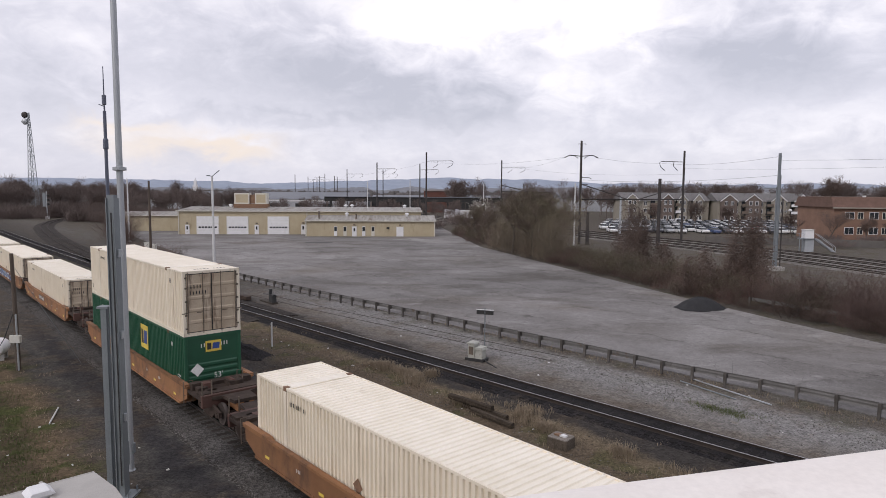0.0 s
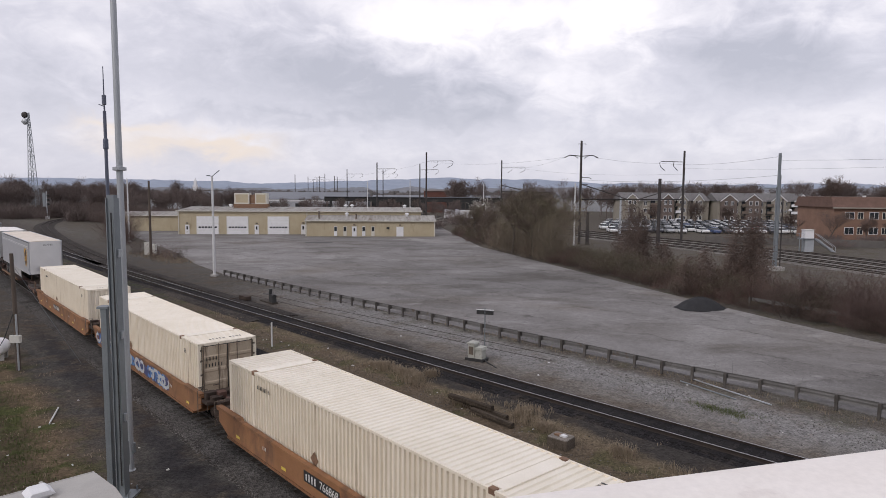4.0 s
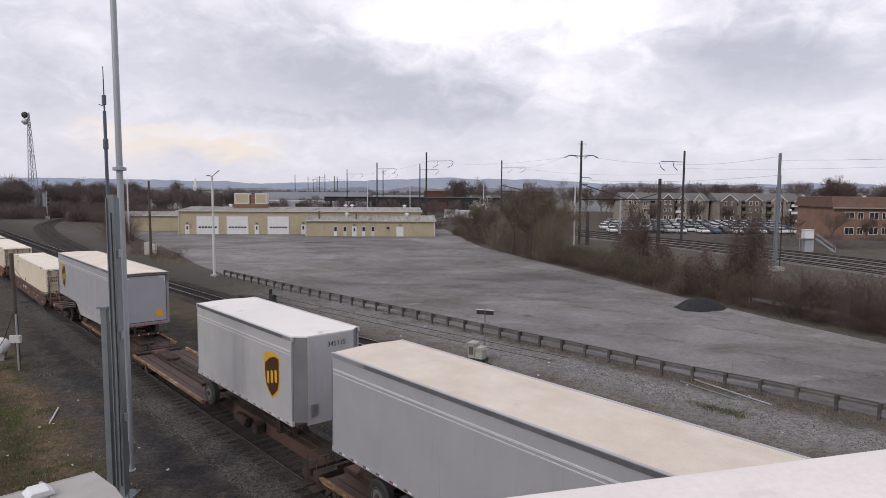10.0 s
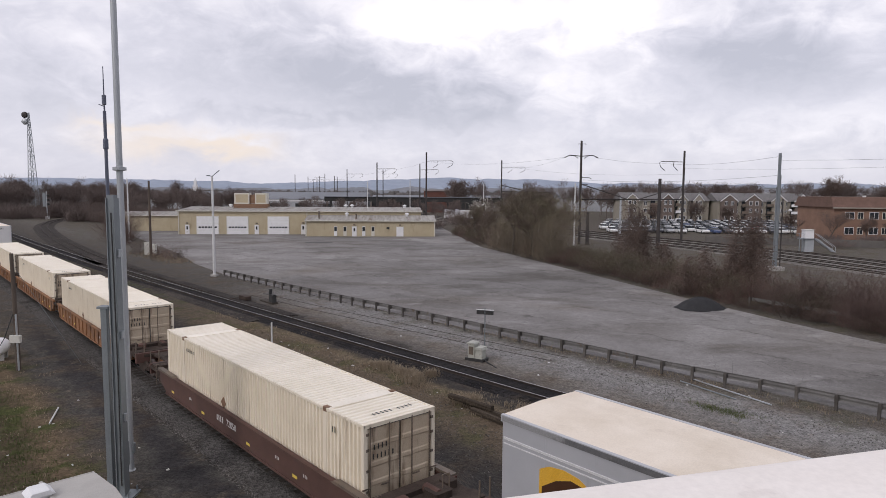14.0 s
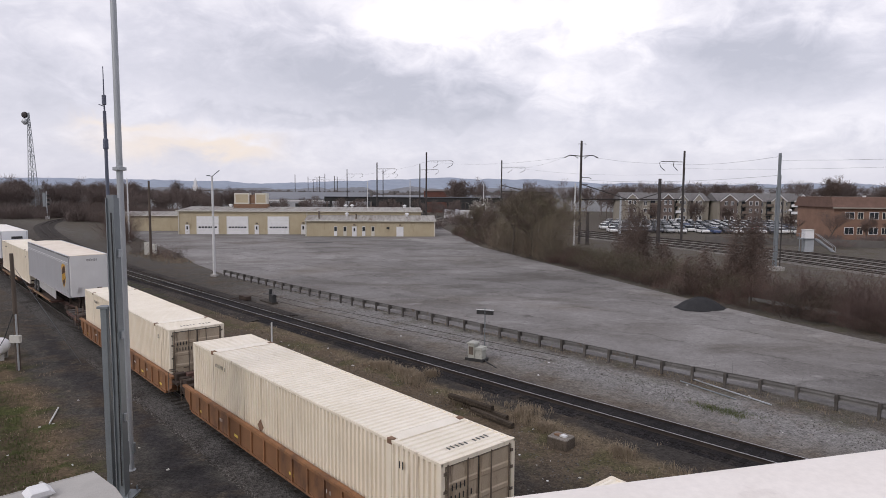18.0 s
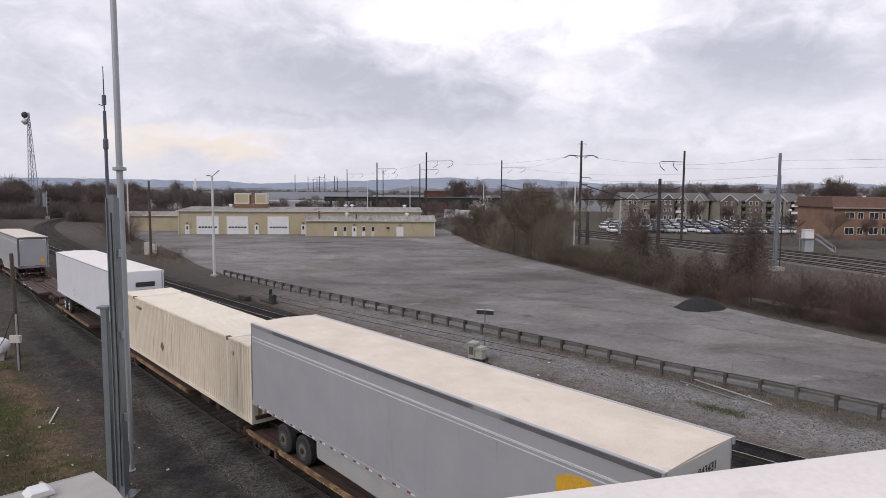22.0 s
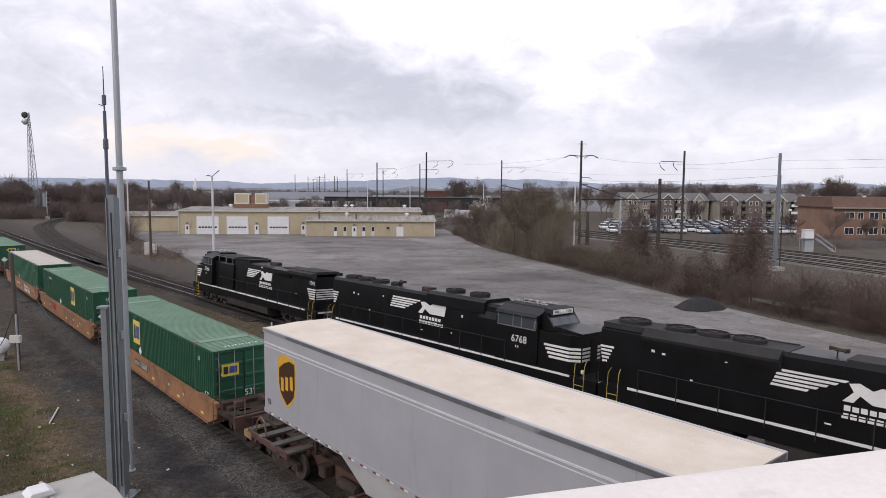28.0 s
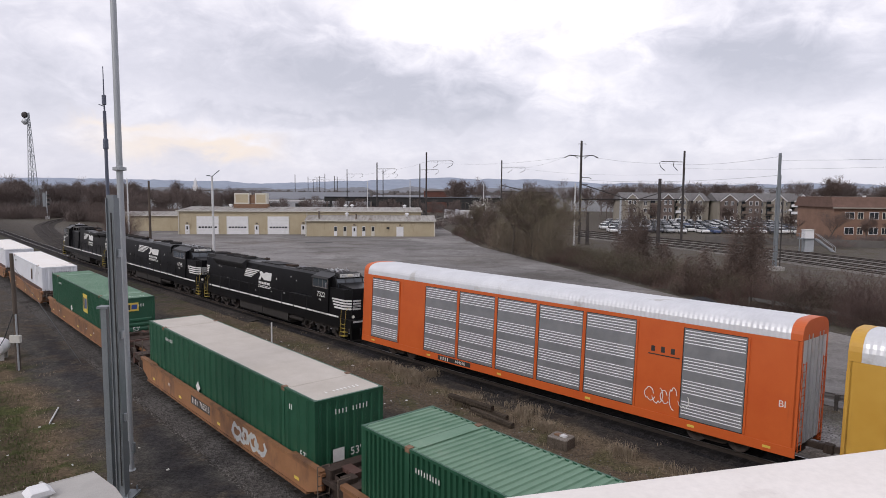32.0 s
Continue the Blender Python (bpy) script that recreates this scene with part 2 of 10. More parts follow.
def bare(name, rough, gloss, plan=False):
    mt = bpy.data.materials.new(name)
    mt.use_nodes = True
    b = mt.node_tree.nodes["Principled BSDF"]
    b.inputs["Roughness"].default_value, b.inputs["Specular IOR Level"].default_value = rough, gloss
    return mt, b, Nodes(mt, plan)


def relief(n, b, height, strength, distance):
    bp = n.nt.nodes.new("ShaderNodeBump")
    bp.inputs["Strength"].default_value, bp.inputs["Distance"].default_value = strength, distance
    link(n.nt, height, bp.inputs["Height"])
    link(n.nt, bp.outputs[0], b.inputs["Normal"])


def lot_material():
    """Old asphalt: paving lanes with ragged joints, repairs, stains and cracks."""
    mt, b, n = bare("worn_asphalt", 0.95, 0.2, True)
    col = n.mix(n.remap(n.noise(0.10, 6, 0.62, warp=0.4), 0.34, 0.66), (0.148, 0.139, 0.134), (0.23, 0.221, 0.217))
    # long smears and dark worn places
    col = n.mix(n.remap(n.noise(0.10, 7, 0.66, (0.7, 1.3, 1), 0.8, -0.75), 0.50, 0.64, 0, 0.62), col, (0.098, 0.088, 0.078))
    col = n.mix(n.remap(n.noise(0.2, 6, 0.65, (0.8, 1.2, 1), 0.8), 0.57, 0.70, 0, 0.68), col, (0.275, 0.267, 0.263))
    col = n.mix(n.remap(n.noise(0.05, 6, 0.66, warp=0.6), 0.52, 0.66, 0, 0.6), col, (0.12, 0.102, 0.083))
    wob = n.math("SUBTRACT", n.noise(0.22, 5, 0.6), 0.5)
    for (dx, dy), off, step, wide, amp, depth in (((0.70, 0.71), -3.0, 6.4, 0.012, 5.0, 0.6), ((-0.24, 0.97), 3.0, 15.5, 0.006, 12.0, 0.5), ((0.93, 0.37), 1.0, 21.0, 0.004, 14.0, 0.5)):
        lane = n.math("DIVIDE", n.math("ADD", n.math("ADD", n.along(dx, dy), off), n.math("MULTIPLY", wob, amp)), step)
        num = n.math("FLOOR", lane)
        wn = n.nt.nodes.new("ShaderNodeTexWhiteNoise")
        wn.noise_dimensions = "1D"
        n.put(wn.inputs["W"], num)
        col = n.mix(1.0, col, n.remap(wn.outputs["Value"], 0, 1, 0.88, 1.12), "MULTIPLY")
        fr = n.math("ABSOLUTE", n.math("SUBTRACT", n.math("FRACT", lane), 0.5))
        line = n.remap(fr, 0.5 - wide, 0.5 - wide * 0.3, 0, depth)
        line = n.math("MULTIPLY", line, n.remap(n.noise(0.16, 4), 0.46, 0.58))
        col = n.mix(line, col, (0.052, 0.048, 0.044))
        # dirt gathered beside the joint
        col = n.mix(n.math("MULTIPLY", n.remap(fr, 0.5 - wide * 9, 0.5, 0, 0.45), n.remap(n.noise(0.5, 4), 0.45, 0.65)), col, (0.085, 0.078, 0.07))
    for scale, wide in ((0.34, 0.010), (0.95, 0.013)):
        v = n.nt.nodes.new("ShaderNodeTexVoronoi")
        v.feature = "DISTANCE_TO_EDGE"
        v.inputs["Scale"].default_value = scale
        wv = n.mix(3.0, n.tc, n.noise(0.3, 4), "ADD")
        link(n.nt, wv, v.inputs["Vector"])
        k = n.math("MULTIPLY", n.remap(v.outputs["Distance"], 0.0, wide, 0.6, 0.0), n.remap(n.noise(0.13, 4), 0.47, 0.6))
        col = n.mix(k, col, (0.07, 0.066, 0.062))
    tone, dist = n.cells(12.0)
    col = n.mix(1.0, col, n.remap(tone, 0, 1, 0.90, 1.10), "MULTIPLY")
    col = n.mix(1.0, col, n.remap(n.noise(2.6, 5, 0.7), 0.3, 0.7, 0.86, 1.14), "MULTIPLY")
    n.put(b.inputs["Base Color"], col)
    relief(n, b, n.noise(9, 4, 0.7), 0.25, 0.02)
    return mt


def ground_material():
    """Soil, cinders and gravel in strips along the lines, with ragged borders."""
    mt, b, n = bare("soil_and_gravel", 1.0, 0.08, True)
    rag = n.math("SUBTRACT", n.noise(0.28, 6, 0.68), 0.5)
    lat = n.math("ADD", n.along(SA, CA), n.math("MULTIPLY", rag, 3.4))
    f = n.math("DIVIDE", lat, 40.0)
    near = n.ramp(f, [(l / 40, c) for l, c in ((0.0, (0.056, 0.048, 0.031)), (3.6, (0.070, 0.053, 0.035)), (4.6, (0.118, 0.088, 0.057)), (5.4, (0.078, 0.063, 0.049)), (6.2, (0.058, 0.054, 0.050)), (6.9, (0.062, 0.058, 0.053)), (7.4, (0.040, 0.038, 0.038)), (8.2, (0.037, 0.035, 0.036)), (8.8, (0.066, 0.062, 0.057)), (13.0, (0.055, 0.051, 0.047)), (15.0, (0.045, 0.042, 0.040)), (16.6, (0.052, 0.046, 0.040)), (17.8, (0.09, 0.072, 0.053)), (20.2, (0.104, 0.081, 0.058)), (21.0, (0.13, 0.103, 0.07)), (21.8, (0.042, 0.038, 0.035)), (24.6, (0.045, 0.041, 0.038)), (25.3, (0.105, 0.096, 0.088)), (26.3, (0.135, 0.122, 0.108)), (28.4, (0.19, 0.184, 0.181)), (30.4, (0.20, 0.194, 0.19)), (31.6, (0.10, 0.09, 0.079)))])
    far = n.ramp(f, [(l / 40, c) for l, c in ((0.0, (0.062, 0.052, 0.038)), (7.0, (0.07, 0.06, 0.05)), (9.0, (0.085, 0.08, 0.075)), (14.0, (0.06, 0.054, 0.048)), (20.0, (0.05, 0.046, 0.042)), (27.0, (0.075, 0.069, 0.062)), (33.0, (0.105, 0.097, 0.089)), (39.0, (0.092, 0.082, 0.072)))])
    s = n.math("ADD", n.along(CA, -SA), n.math("MULTIPLY", rag, 18.0))
    col = n.mix(n.remap(s, -48.0, -66.0), near, far)
    # brown soil showing in the gravel, rusty and pale stains
    soil = n.math("MULTIPLY", n.remap(n.noise(0.42, 6, 0.66, warp=0.5), 0.48, 0.66), 0.5)
    col = n.mix(soil, col, n.mix(n.noise(0.9, 3), (0.062, 0.046, 0.032), (0.115, 0.082, 0.054)))
    col = n.mix(n.remap(n.noise(0.75, 6, 0.7), 0.60, 0.68, 0, 0.45), col, (0.135, 0.112, 0.082))
    # moss and low grass on the soil strips alone
    green = n.ramp(f, [(l / 40, (v, v, v)) for l, v in ((0.0, 1.0), (4.8, 0.95), (6.4, 0.0), (16.8, 0.0), (18.0, 0.55), (20.6, 0.5), (21.6, 0.0), (27.0, 0.0), (32.0, 0.25), (40.0, 0.3))])
    patch = n.math("MULTIPLY", n.remap(n.noise(0.55, 6, 0.66), 0.50, 0.60), green)
    col = n.mix(patch, col, n.mix(n.noise(2.2, 4), (0.036, 0.043, 0.014), (0.068, 0.074, 0.028)))
    tone, dist = n.cells(15.0)
    col = n.mix(1.0, col, n.remap(tone, 0, 1, 0.70, 1.32), "MULTIPLY")
    col = n.mix(1.0, col, n.remap(n.noise(3.0, 5, 0.72), 0.3, 0.7, 0.72, 1.30), "MULTIPLY")
    n.put(b.inputs["Base Color"], col)
    relief(n, b, dist, 0.5, 0.03)
    return mt


def stone_material(name, c1, c2, stain, scale=14.0):
    """Crushed stone: each stone its own tone, oil and dirt over them."""
    mt, b, n = bare(name, 0.95, 0.1)
    col = n.mix(n.remap(n.noise(0.5, 5), 0.35, 0.65), c1, c2)
    col = n.mix(n.remap(n.noise(0.35, 6, 0.66), 0.52, 0.66, 0, 0.8), col, stain)
    tone, dist = n.cells(scale)
    col = n.mix(1.0, col, n.remap(tone, 0, 1, 0.55, 1.55), "MULTIPLY")
    n.put(b.inputs["Base Color"], col)
    relief(n, b, dist, 0.9, 0.04)
    return mt


ASPHALT = lot_material()
GROUND = ground_material()
BALLAST = stone_material("ballast_stone", (0.054, 0.050, 0.047), (0.085, 0.080, 0.075), (0.036, 0.031, 0.027))
BALLAST_DARK = stone_material("oiled_ballast", (0.015, 0.0142, 0.0155), (0.027, 0.025, 0.026), (0.045, 0.038, 0.032))
# strip between the near rails: shade under the train put into the colour
BALLAST_SHADE = stone_material("train_shade_ballast", (0.026, 0.022, 0.019), (0.042, 0.036, 0.031), (0.02, 0.017, 0.015))
PATCH = surf("fresh_dark_asphalt", (0.045, 0.043, 0.043), (0.07, 0.067, 0.066), 0.9, scale=0.6, grain=14, speck=0.3, bump=0.3)
RAIL_STEEL = surf("worn_rail_steel", (0.36, 0.355, 0.355), (0.47, 0.465, 0.465), 0.35, 0.9, scale=1.0, grain=30, speck=0.1, bump=0.05)
RAIL_SIDE = surf("rusty_rail_web", (0.022, 0.017, 0.015), (0.04, 0.03, 0.024), 0.9, scale=1.0)
TIE = surf("creosoted_timber", (0.034, 0.029, 0.025), (0.062, 0.053, 0.046), 0.9, scale=3, stretch=(1, 8, 1), tint=0.3, gloss=0.1)


# ---- ground and lines ----
def path_mesh(pts, prof, name, material, label, category, kind="structure", closed=True, soft=False):
    """An outline (across, up) carried along a line on the ground."""
    g = Geo()
    k = len(prof)
    for i, p in enumerate(pts):
        a, b = pts[max(0, i - 1)], pts[min(len(pts) - 1, i + 1)]
        d = (b - a).normalized()
        n = Vector((-d.y, d.x, 0))
        g.v += [tuple(p + n * u + Vector((0, 0, w))) for u, w in prof]
    for i in range(len(pts) - 1):
        for j in range(k if closed else k - 1):
            q = (j + 1) % k
            g.f.append((i * k + j, (i + 1) * k + j, (i + 1) * k + q, i * k + q))
    if closed:
        g.f += [tuple(range(k)), tuple(range((len(pts) - 1) * k + k - 1, (len(pts) - 1) * k - 1, -1))]
    return solid(name, g, material, label, category, "", kind, soft=soft)


def spaced(fn, s0, s1, step):
    n = max(2, int(abs(s1 - s0) / step))
    return [fn(s0 + (s1 - s0) * i / n) for i in range(n + 1)]


def bez(points, n=12):
    """A smooth line through the points."""
    P = [Vector((*p, 0)) for p in points]
    P = [2 * P[0] - P[1]] + P + [2 * P[-1] - P[-2]]
    out = []
    for i in range(1, len(P) - 2):
        for j in range(n):
            t = j / n
            out.append(0.5 * (2 * P[i] + (P[i + 1] - P[i - 1]) * t + (2 * P[i - 1] - 5 * P[i] + 4 * P[i + 1] - P[i + 2]) * t * t + (3 * P[i] - P[i - 1] - 3 * P[i + 1] + P[i + 2]) * t ** 3))
    return out + [P[-2]]


BALLAST_PALE = stone_material("pale_grey_ballast", (0.13, 0.12, 0.112), (0.18, 0.17, 0.158), (0.10, 0.088, 0.076))
RAIL_DULL = surf("dull_brown_rail_head", (0.05, 0.042, 0.038), (0.08, 0.068, 0.06), 0.6, 0.3, scale=1.0)
BALLAST_BROWN = stone_material("sooty_brown_ballast", (0.032, 0.028, 0.026), (0.052, 0.046, 0.042), (0.07, 0.06, 0.052))
TIE_DARK = surf("oily_dark_timber", (0.012, 0.0115, 0.012), (0.022, 0.020, 0.020), 0.85, scale=3, stretch=(1, 8, 1), tint=0.3, gloss=0.1)
RAIL_PROF = [(-0.07, -0.17), (0.07, -0.17), (0.07, -0.15), (0.012, -0.13), (0.012, -0.04), (0.036, -0.03), (0.036, 0.0), (-0.036, 0.0), (-0.036, -0.03), (-0.012, -0.04), (-0.012, -0.13), (-0.07, -0.15)]


def offset(pts, d):
    out = []
    for i, p in enumerate(pts):
        a, b = pts[max(0, i - 1)], pts[min(len(pts) - 1, i + 1)]
        t = (b - a).normalized()
        out.append(p + Vector((-t.y, t.x, 0)) * d)
    return out


def rail_line(name, pts, bed, label, head=RAIL_STEEL, half=0.7525, cant=0.0):
    """A line of track: bed and two rails; cant: how far the one rail is raised and the other lowered."""
    toe, crest, rise, foot = (-1.3, -0.98, 1.12, 1.6) if cant else (-2.6, -1.55, 1.55, 2.6)
    path_mesh(pts, [(toe, -0.3), (foot, -0.3), (rise, -0.13), (crest, -0.13)], "ballast_bed", bed, label, "ballast")
    for d in (-half, half):
        q = [p + Vector((0, 0, math.copysign(cant, d))) for p in offset(pts, d)]
        path_mesh(q, [(u, w - 0.006) for u, w in RAIL_PROF], "rail", RAIL_SIDE, "rusty steel rail on timber ties", "rail")
        path_mesh(q, [(-0.024, -0.004), (0.024, -0.004), (0.024, 0.001), (-0.024, 0.001)], "rail_head", head, "worn running surface of a rail", "rail")


def ties(pts, keep, root_label, material, top, ends=(-1.3, 1.3)):
    """Timber ties under a line, as parts of one root."""
    tie = Geo().box(-0.115, 0.115, *ends, -0.30, top, 0.01).mesh("tie", material)
    root = thing("track_ties", Matrix(), root_label, "ties", kind="structure")
    dist, count = 0.0, 0
    for a, b in zip(pts, pts[1:]):
        seg = (b - a).length
        while dist < seg:
            p = a + (b - a) * (dist / seg)
            if keep(p):
                d = b - a
                piece("tie", tie, root, pose(p.x, p.y, 0, 0, 0, heading(d.x, d.y) + random.uniform(-1, 1)))
                count += 1
            dist += 0.54
        dist -= seg
    return count


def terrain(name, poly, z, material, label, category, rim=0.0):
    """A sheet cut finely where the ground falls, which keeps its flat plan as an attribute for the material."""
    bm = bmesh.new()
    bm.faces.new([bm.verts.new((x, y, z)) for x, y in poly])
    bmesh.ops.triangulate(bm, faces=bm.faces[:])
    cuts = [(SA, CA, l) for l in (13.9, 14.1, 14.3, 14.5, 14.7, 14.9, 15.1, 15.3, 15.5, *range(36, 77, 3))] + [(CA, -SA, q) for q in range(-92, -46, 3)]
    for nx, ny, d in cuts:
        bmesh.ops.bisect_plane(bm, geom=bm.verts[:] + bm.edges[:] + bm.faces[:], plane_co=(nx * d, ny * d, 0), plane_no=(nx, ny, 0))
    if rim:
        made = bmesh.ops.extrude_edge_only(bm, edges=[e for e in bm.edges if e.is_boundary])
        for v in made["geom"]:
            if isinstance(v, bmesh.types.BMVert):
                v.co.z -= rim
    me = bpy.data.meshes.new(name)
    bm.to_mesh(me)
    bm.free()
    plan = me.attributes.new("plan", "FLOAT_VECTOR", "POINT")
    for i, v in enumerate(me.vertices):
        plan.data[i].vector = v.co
    me.materials.append(material)
    return tagged(new(name, me), label, category, kind="structure")


R = 4000
terrain("ground", [(-R, -R), (R, -R), (R, R), (-R, R)], -0.25, GROUND, "brown soil with gravel, litter and sparse grass", "ground")

LOT = [(40, 8), (19.3, 28.5), (15.9, 32.3), (8.8, 39.2), (-0.6, 48.8), (-15.2, 63.8), (-24.8, 74.2), (-33, 86), (-43, 103), (-60, 128), (-74, 150), (-74, 154), (-64, 157), (-6, 165), (-8, 190), (-2, 190), (2, 154), (6.7, 116), (15.9, 84), (22.1, 63.2), (26.7, 49), (29.4, 42.2), (38, 30), (60, 8)]
terrain("parking_lot", LOT, -0.19, ASPHALT, "worn grey asphalt of an empty lot with cracks and patches", "asphalt", 0.2)

LINE1 = spaced(lambda s: at(s, LAT1), 70, -420, 6)
LINE2 = spaced(lambda s: at(s, lat_far(s)), 70, -420, 3)
BRANCH = bez([tuple(at(s, l)[:2]) for s, l in ((-46, 22.78), (-56, 22.5), (-64, 22.45), (-78, 22.35), (-91, 22.5), (-110, 23.2), (-125, 24.2), (-145, 25.8), (-172, 28.8), (-193, 31.8), (-214, 36.6), (-235, 43.9), (-249, 53.5), (-258, 66.0), (-262, 90.0))])
rail_line("near", LINE1, BALLAST, "grey crushed-stone ballast under the near track")
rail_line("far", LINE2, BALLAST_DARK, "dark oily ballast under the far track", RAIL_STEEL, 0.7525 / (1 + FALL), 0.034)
rail_line("branch", BRANCH, BALLAST_BROWN, "dark ballast under a curving branch track", RAIL_SIDE)
ties(LINE1, lambda p: -75 < p.x * CA - p.y * SA < 5, "timber ties of the near track", TIE, -0.122)
ties(LINE2, lambda p: -75 < p.x * CA - p.y * SA < 0, "dark oily timber ties of the far track", TIE_DARK, -0.127, (-0.96, 1.2))
path_mesh(LINE1, [(-0.71, -0.2), (0.71, -0.2), (0.71, -0.124), (-0.71, -0.124)], "oily_ballast", BALLAST_SHADE, "ballast between the near rails, darkened as shade under the train", "ballast")


# ---- paints of the trains ----
CREAM = surf("cream_container_paint", (0.71, 0.635, 0.51), (0.79, 0.72, 0.60), 0.5, scale=0.7, grain=60, speck=0.05, bump=0.05, third=(0.36, 0.275, 0.19), third_at=0.585, third_scale=1.7, third_stretch=(3, 3, 0.16), tint=0.06, edge=0.2)
# roof cream is paler than the sides: light from above put into the colour
CREAM_ROOF = surf("sky_lit_roof_paint", (0.74, 0.68, 0.57), (0.83, 0.775, 0.68), 0.55, scale=0.8, grain=40, speck=0.05, bump=0.05, third=(0.45, 0.38, 0.28), third_at=0.66, third_scale=0.9, tint=0.05, edge=0.14)
DOORS = surf("rust_streaked_door_paint", (0.40, 0.32, 0.23), (0.50, 0.42, 0.32), 0.6, scale=0.8, grain=40, speck=0.12, bump=0.08, third=(0.10, 0.058, 0.036), third_at=0.52, third_scale=1.5, third_stretch=(2.2, 2.2, 0.35), tint=0.08, edge=0.16)
FRAME_DARK = surf("dark_door_gasket", (0.09, 0.075, 0.06), (0.16, 0.12, 0.09), 0.6, scale=2)
CASTING = surf("rusty_casting", (0.14, 0.08, 0.05), (0.24, 0.14, 0.085), 0.8, scale=4)
GREEN = surf("green_container_paint", (0.013, 0.075, 0.040), (0.021, 0.098, 0.054), 0.45, scale=0.7, grain=60, speck=0.06, bump=0.05, third=(0.05, 0.08, 0.05), third_at=0.64, third_scale=1.5, third_stretch=(3, 3, 0.25), tint=0.15, edge=0.14)
GREEN_ROOF = surf("pale_green_roof", (0.105, 0.205, 0.135), (0.16, 0.265, 0.185), 0.6, scale=0.6, grain=40, speck=0.07, bump=0.05, third=(0.20, 0.27, 0.20), third_at=0.6, third_scale=0.8, tint=0.1, edge=0.14)
PALE_ROOF = surf("pale_composite_roof", (0.42, 0.38, 0.33), (0.50, 0.46, 0.41), 0.7, scale=0.8, grain=40, speck=0.06, bump=0.05)
GREY_SHELL = surf("silver_grey_trailer_skin", (0.375, 0.38, 0.405), (0.42, 0.425, 0.45), 0.38, 0.15, scale=0.7, grain=60, speck=0.03, bump=0.03, third=(0.32, 0.32, 0.33), third_at=0.62, third_scale=1.1, third_stretch=(2, 2, 0.3), tint=0.04, edge=0.16)
PALE_SHELL = surf("pale_grey_trailer_skin", (0.50, 0.50, 0.51), (0.57, 0.57, 0.58), 0.38, 0.25, scale=0.7, grain=60, speck=0.03, bump=0.03, third=(0.40, 0.395, 0.385), third_at=0.6, third_scale=1.1, third_stretch=(2, 2, 0.3), edge=0.16)
WHITE_SHELL = surf("white_trailer_skin", (0.66, 0.68, 0.72), (0.72, 0.735, 0.765), 0.35, scale=0.7, grain=60, speck=0.03, bump=0.03, third=(0.62, 0.615, 0.62), third_at=0.64, third_scale=2.2, third_stretch=(2, 2, 0.3), edge=0.16)
DIRTY_ROOF = surf("dirty_trailer_roof", (0.60, 0.52, 0.42), (0.72, 0.645, 0.55), 0.6, scale=0.9, grain=30, speck=0.06, bump=0.05, third=(0.46, 0.38, 0.31), third_at=0.63, third_scale=0.7, edge=0.2, tint=0.06)
CLEAN_ROOF = surf("white_trailer_roof", (0.76, 0.72, 0.67), (0.80, 0.775, 0.74), 0.5, scale=0.9, speck=0.04, third=(0.62, 0.53, 0.45), third_at=0.62, third_scale=0.7, bump=0.04)
TAN = surf("weathered_orange_tan_paint", (0.205, 0.095, 0.042), (0.27, 0.132, 0.06), 0.75, scale=0.9, grain=40, speck=0.12, bump=0.1, third=(0.085, 0.045, 0.03), third_at=0.50, third_scale=0.9, third_stretch=(1, 1, 0.5), tint=0.2, edge=0.2)
OXIDE = surf("oxide_red_brown_paint", (0.066, 0.033, 0.026), (0.098, 0.049, 0.038), 0.75, scale=0.9, grain=40, speck=0.12, bump=0.1, third=(0.07, 0.05, 0.045), third_at=0.58, third_scale=1.0, tint=0.1, edge=0.2)
GRIME = surf("grimy_dark_steel", (0.034, 0.025, 0.021), (0.068, 0.05, 0.041), 0.85, scale=2.0, grain=30, speck=0.2, bump=0.15, gloss=0.2)
WHEEL = surf("wheel_steel", (0.07, 0.055, 0.05), (0.11, 0.09, 0.08), 0.6, 0.5, scale=3)
TYRE = surf("tyre_rubber", (0.018, 0.018, 0.019), (0.03, 0.03, 0.03), 0.8, scale=4)
HUB_WHITE = surf("white_wheel_disc", (0.5, 0.5, 0.5), (0.62, 0.62, 0.62), 0.4, scale=4)
ALU = surf("bare_aluminium_trim", (0.55, 0.55, 0.57), (0.66, 0.66, 0.68), 0.3, 0.8, scale=3)
WALK_STEEL = surf("worn_walkway_steel", (0.085, 0.075, 0.068), (0.14, 0.125, 0.115), 0.7, 0.2, scale=1.5, grain=30, speck=0.2, bump=0.1)
DECK_EDGE = surf("worn_edge_paint", (0.13, 0.07, 0.038), (0.19, 0.105, 0.055), 0.7, scale=1.5, third=(0.34, 0.23, 0.11), third_at=0.52, third_scale=2.0)
SHIELD_BROWN = surf("brown_decal", (0.055, 0.022, 0.010), (0.065, 0.027, 0.012), 0.4, scale=3, bump=0)
SHIELD_GOLD = surf("gold_decal", (0.60, 0.33, 0.03), (0.66, 0.38, 0.05), 0.4, scale=3, bump=0)
YELLOW = surf("yellow_decal", (0.62, 0.46, 0.07), (0.68, 0.52, 0.10), 0.45, scale=3, bump=0)
BLUE = surf("blue_decal", (0.03, 0.07, 0.25), (0.04, 0.08, 0.28), 0.45, scale=3, bump=0)
INK = surf("black_lettering", (0.02, 0.02, 0.02), (0.03, 0.03, 0.03), 0.5, scale=3, bump=0)
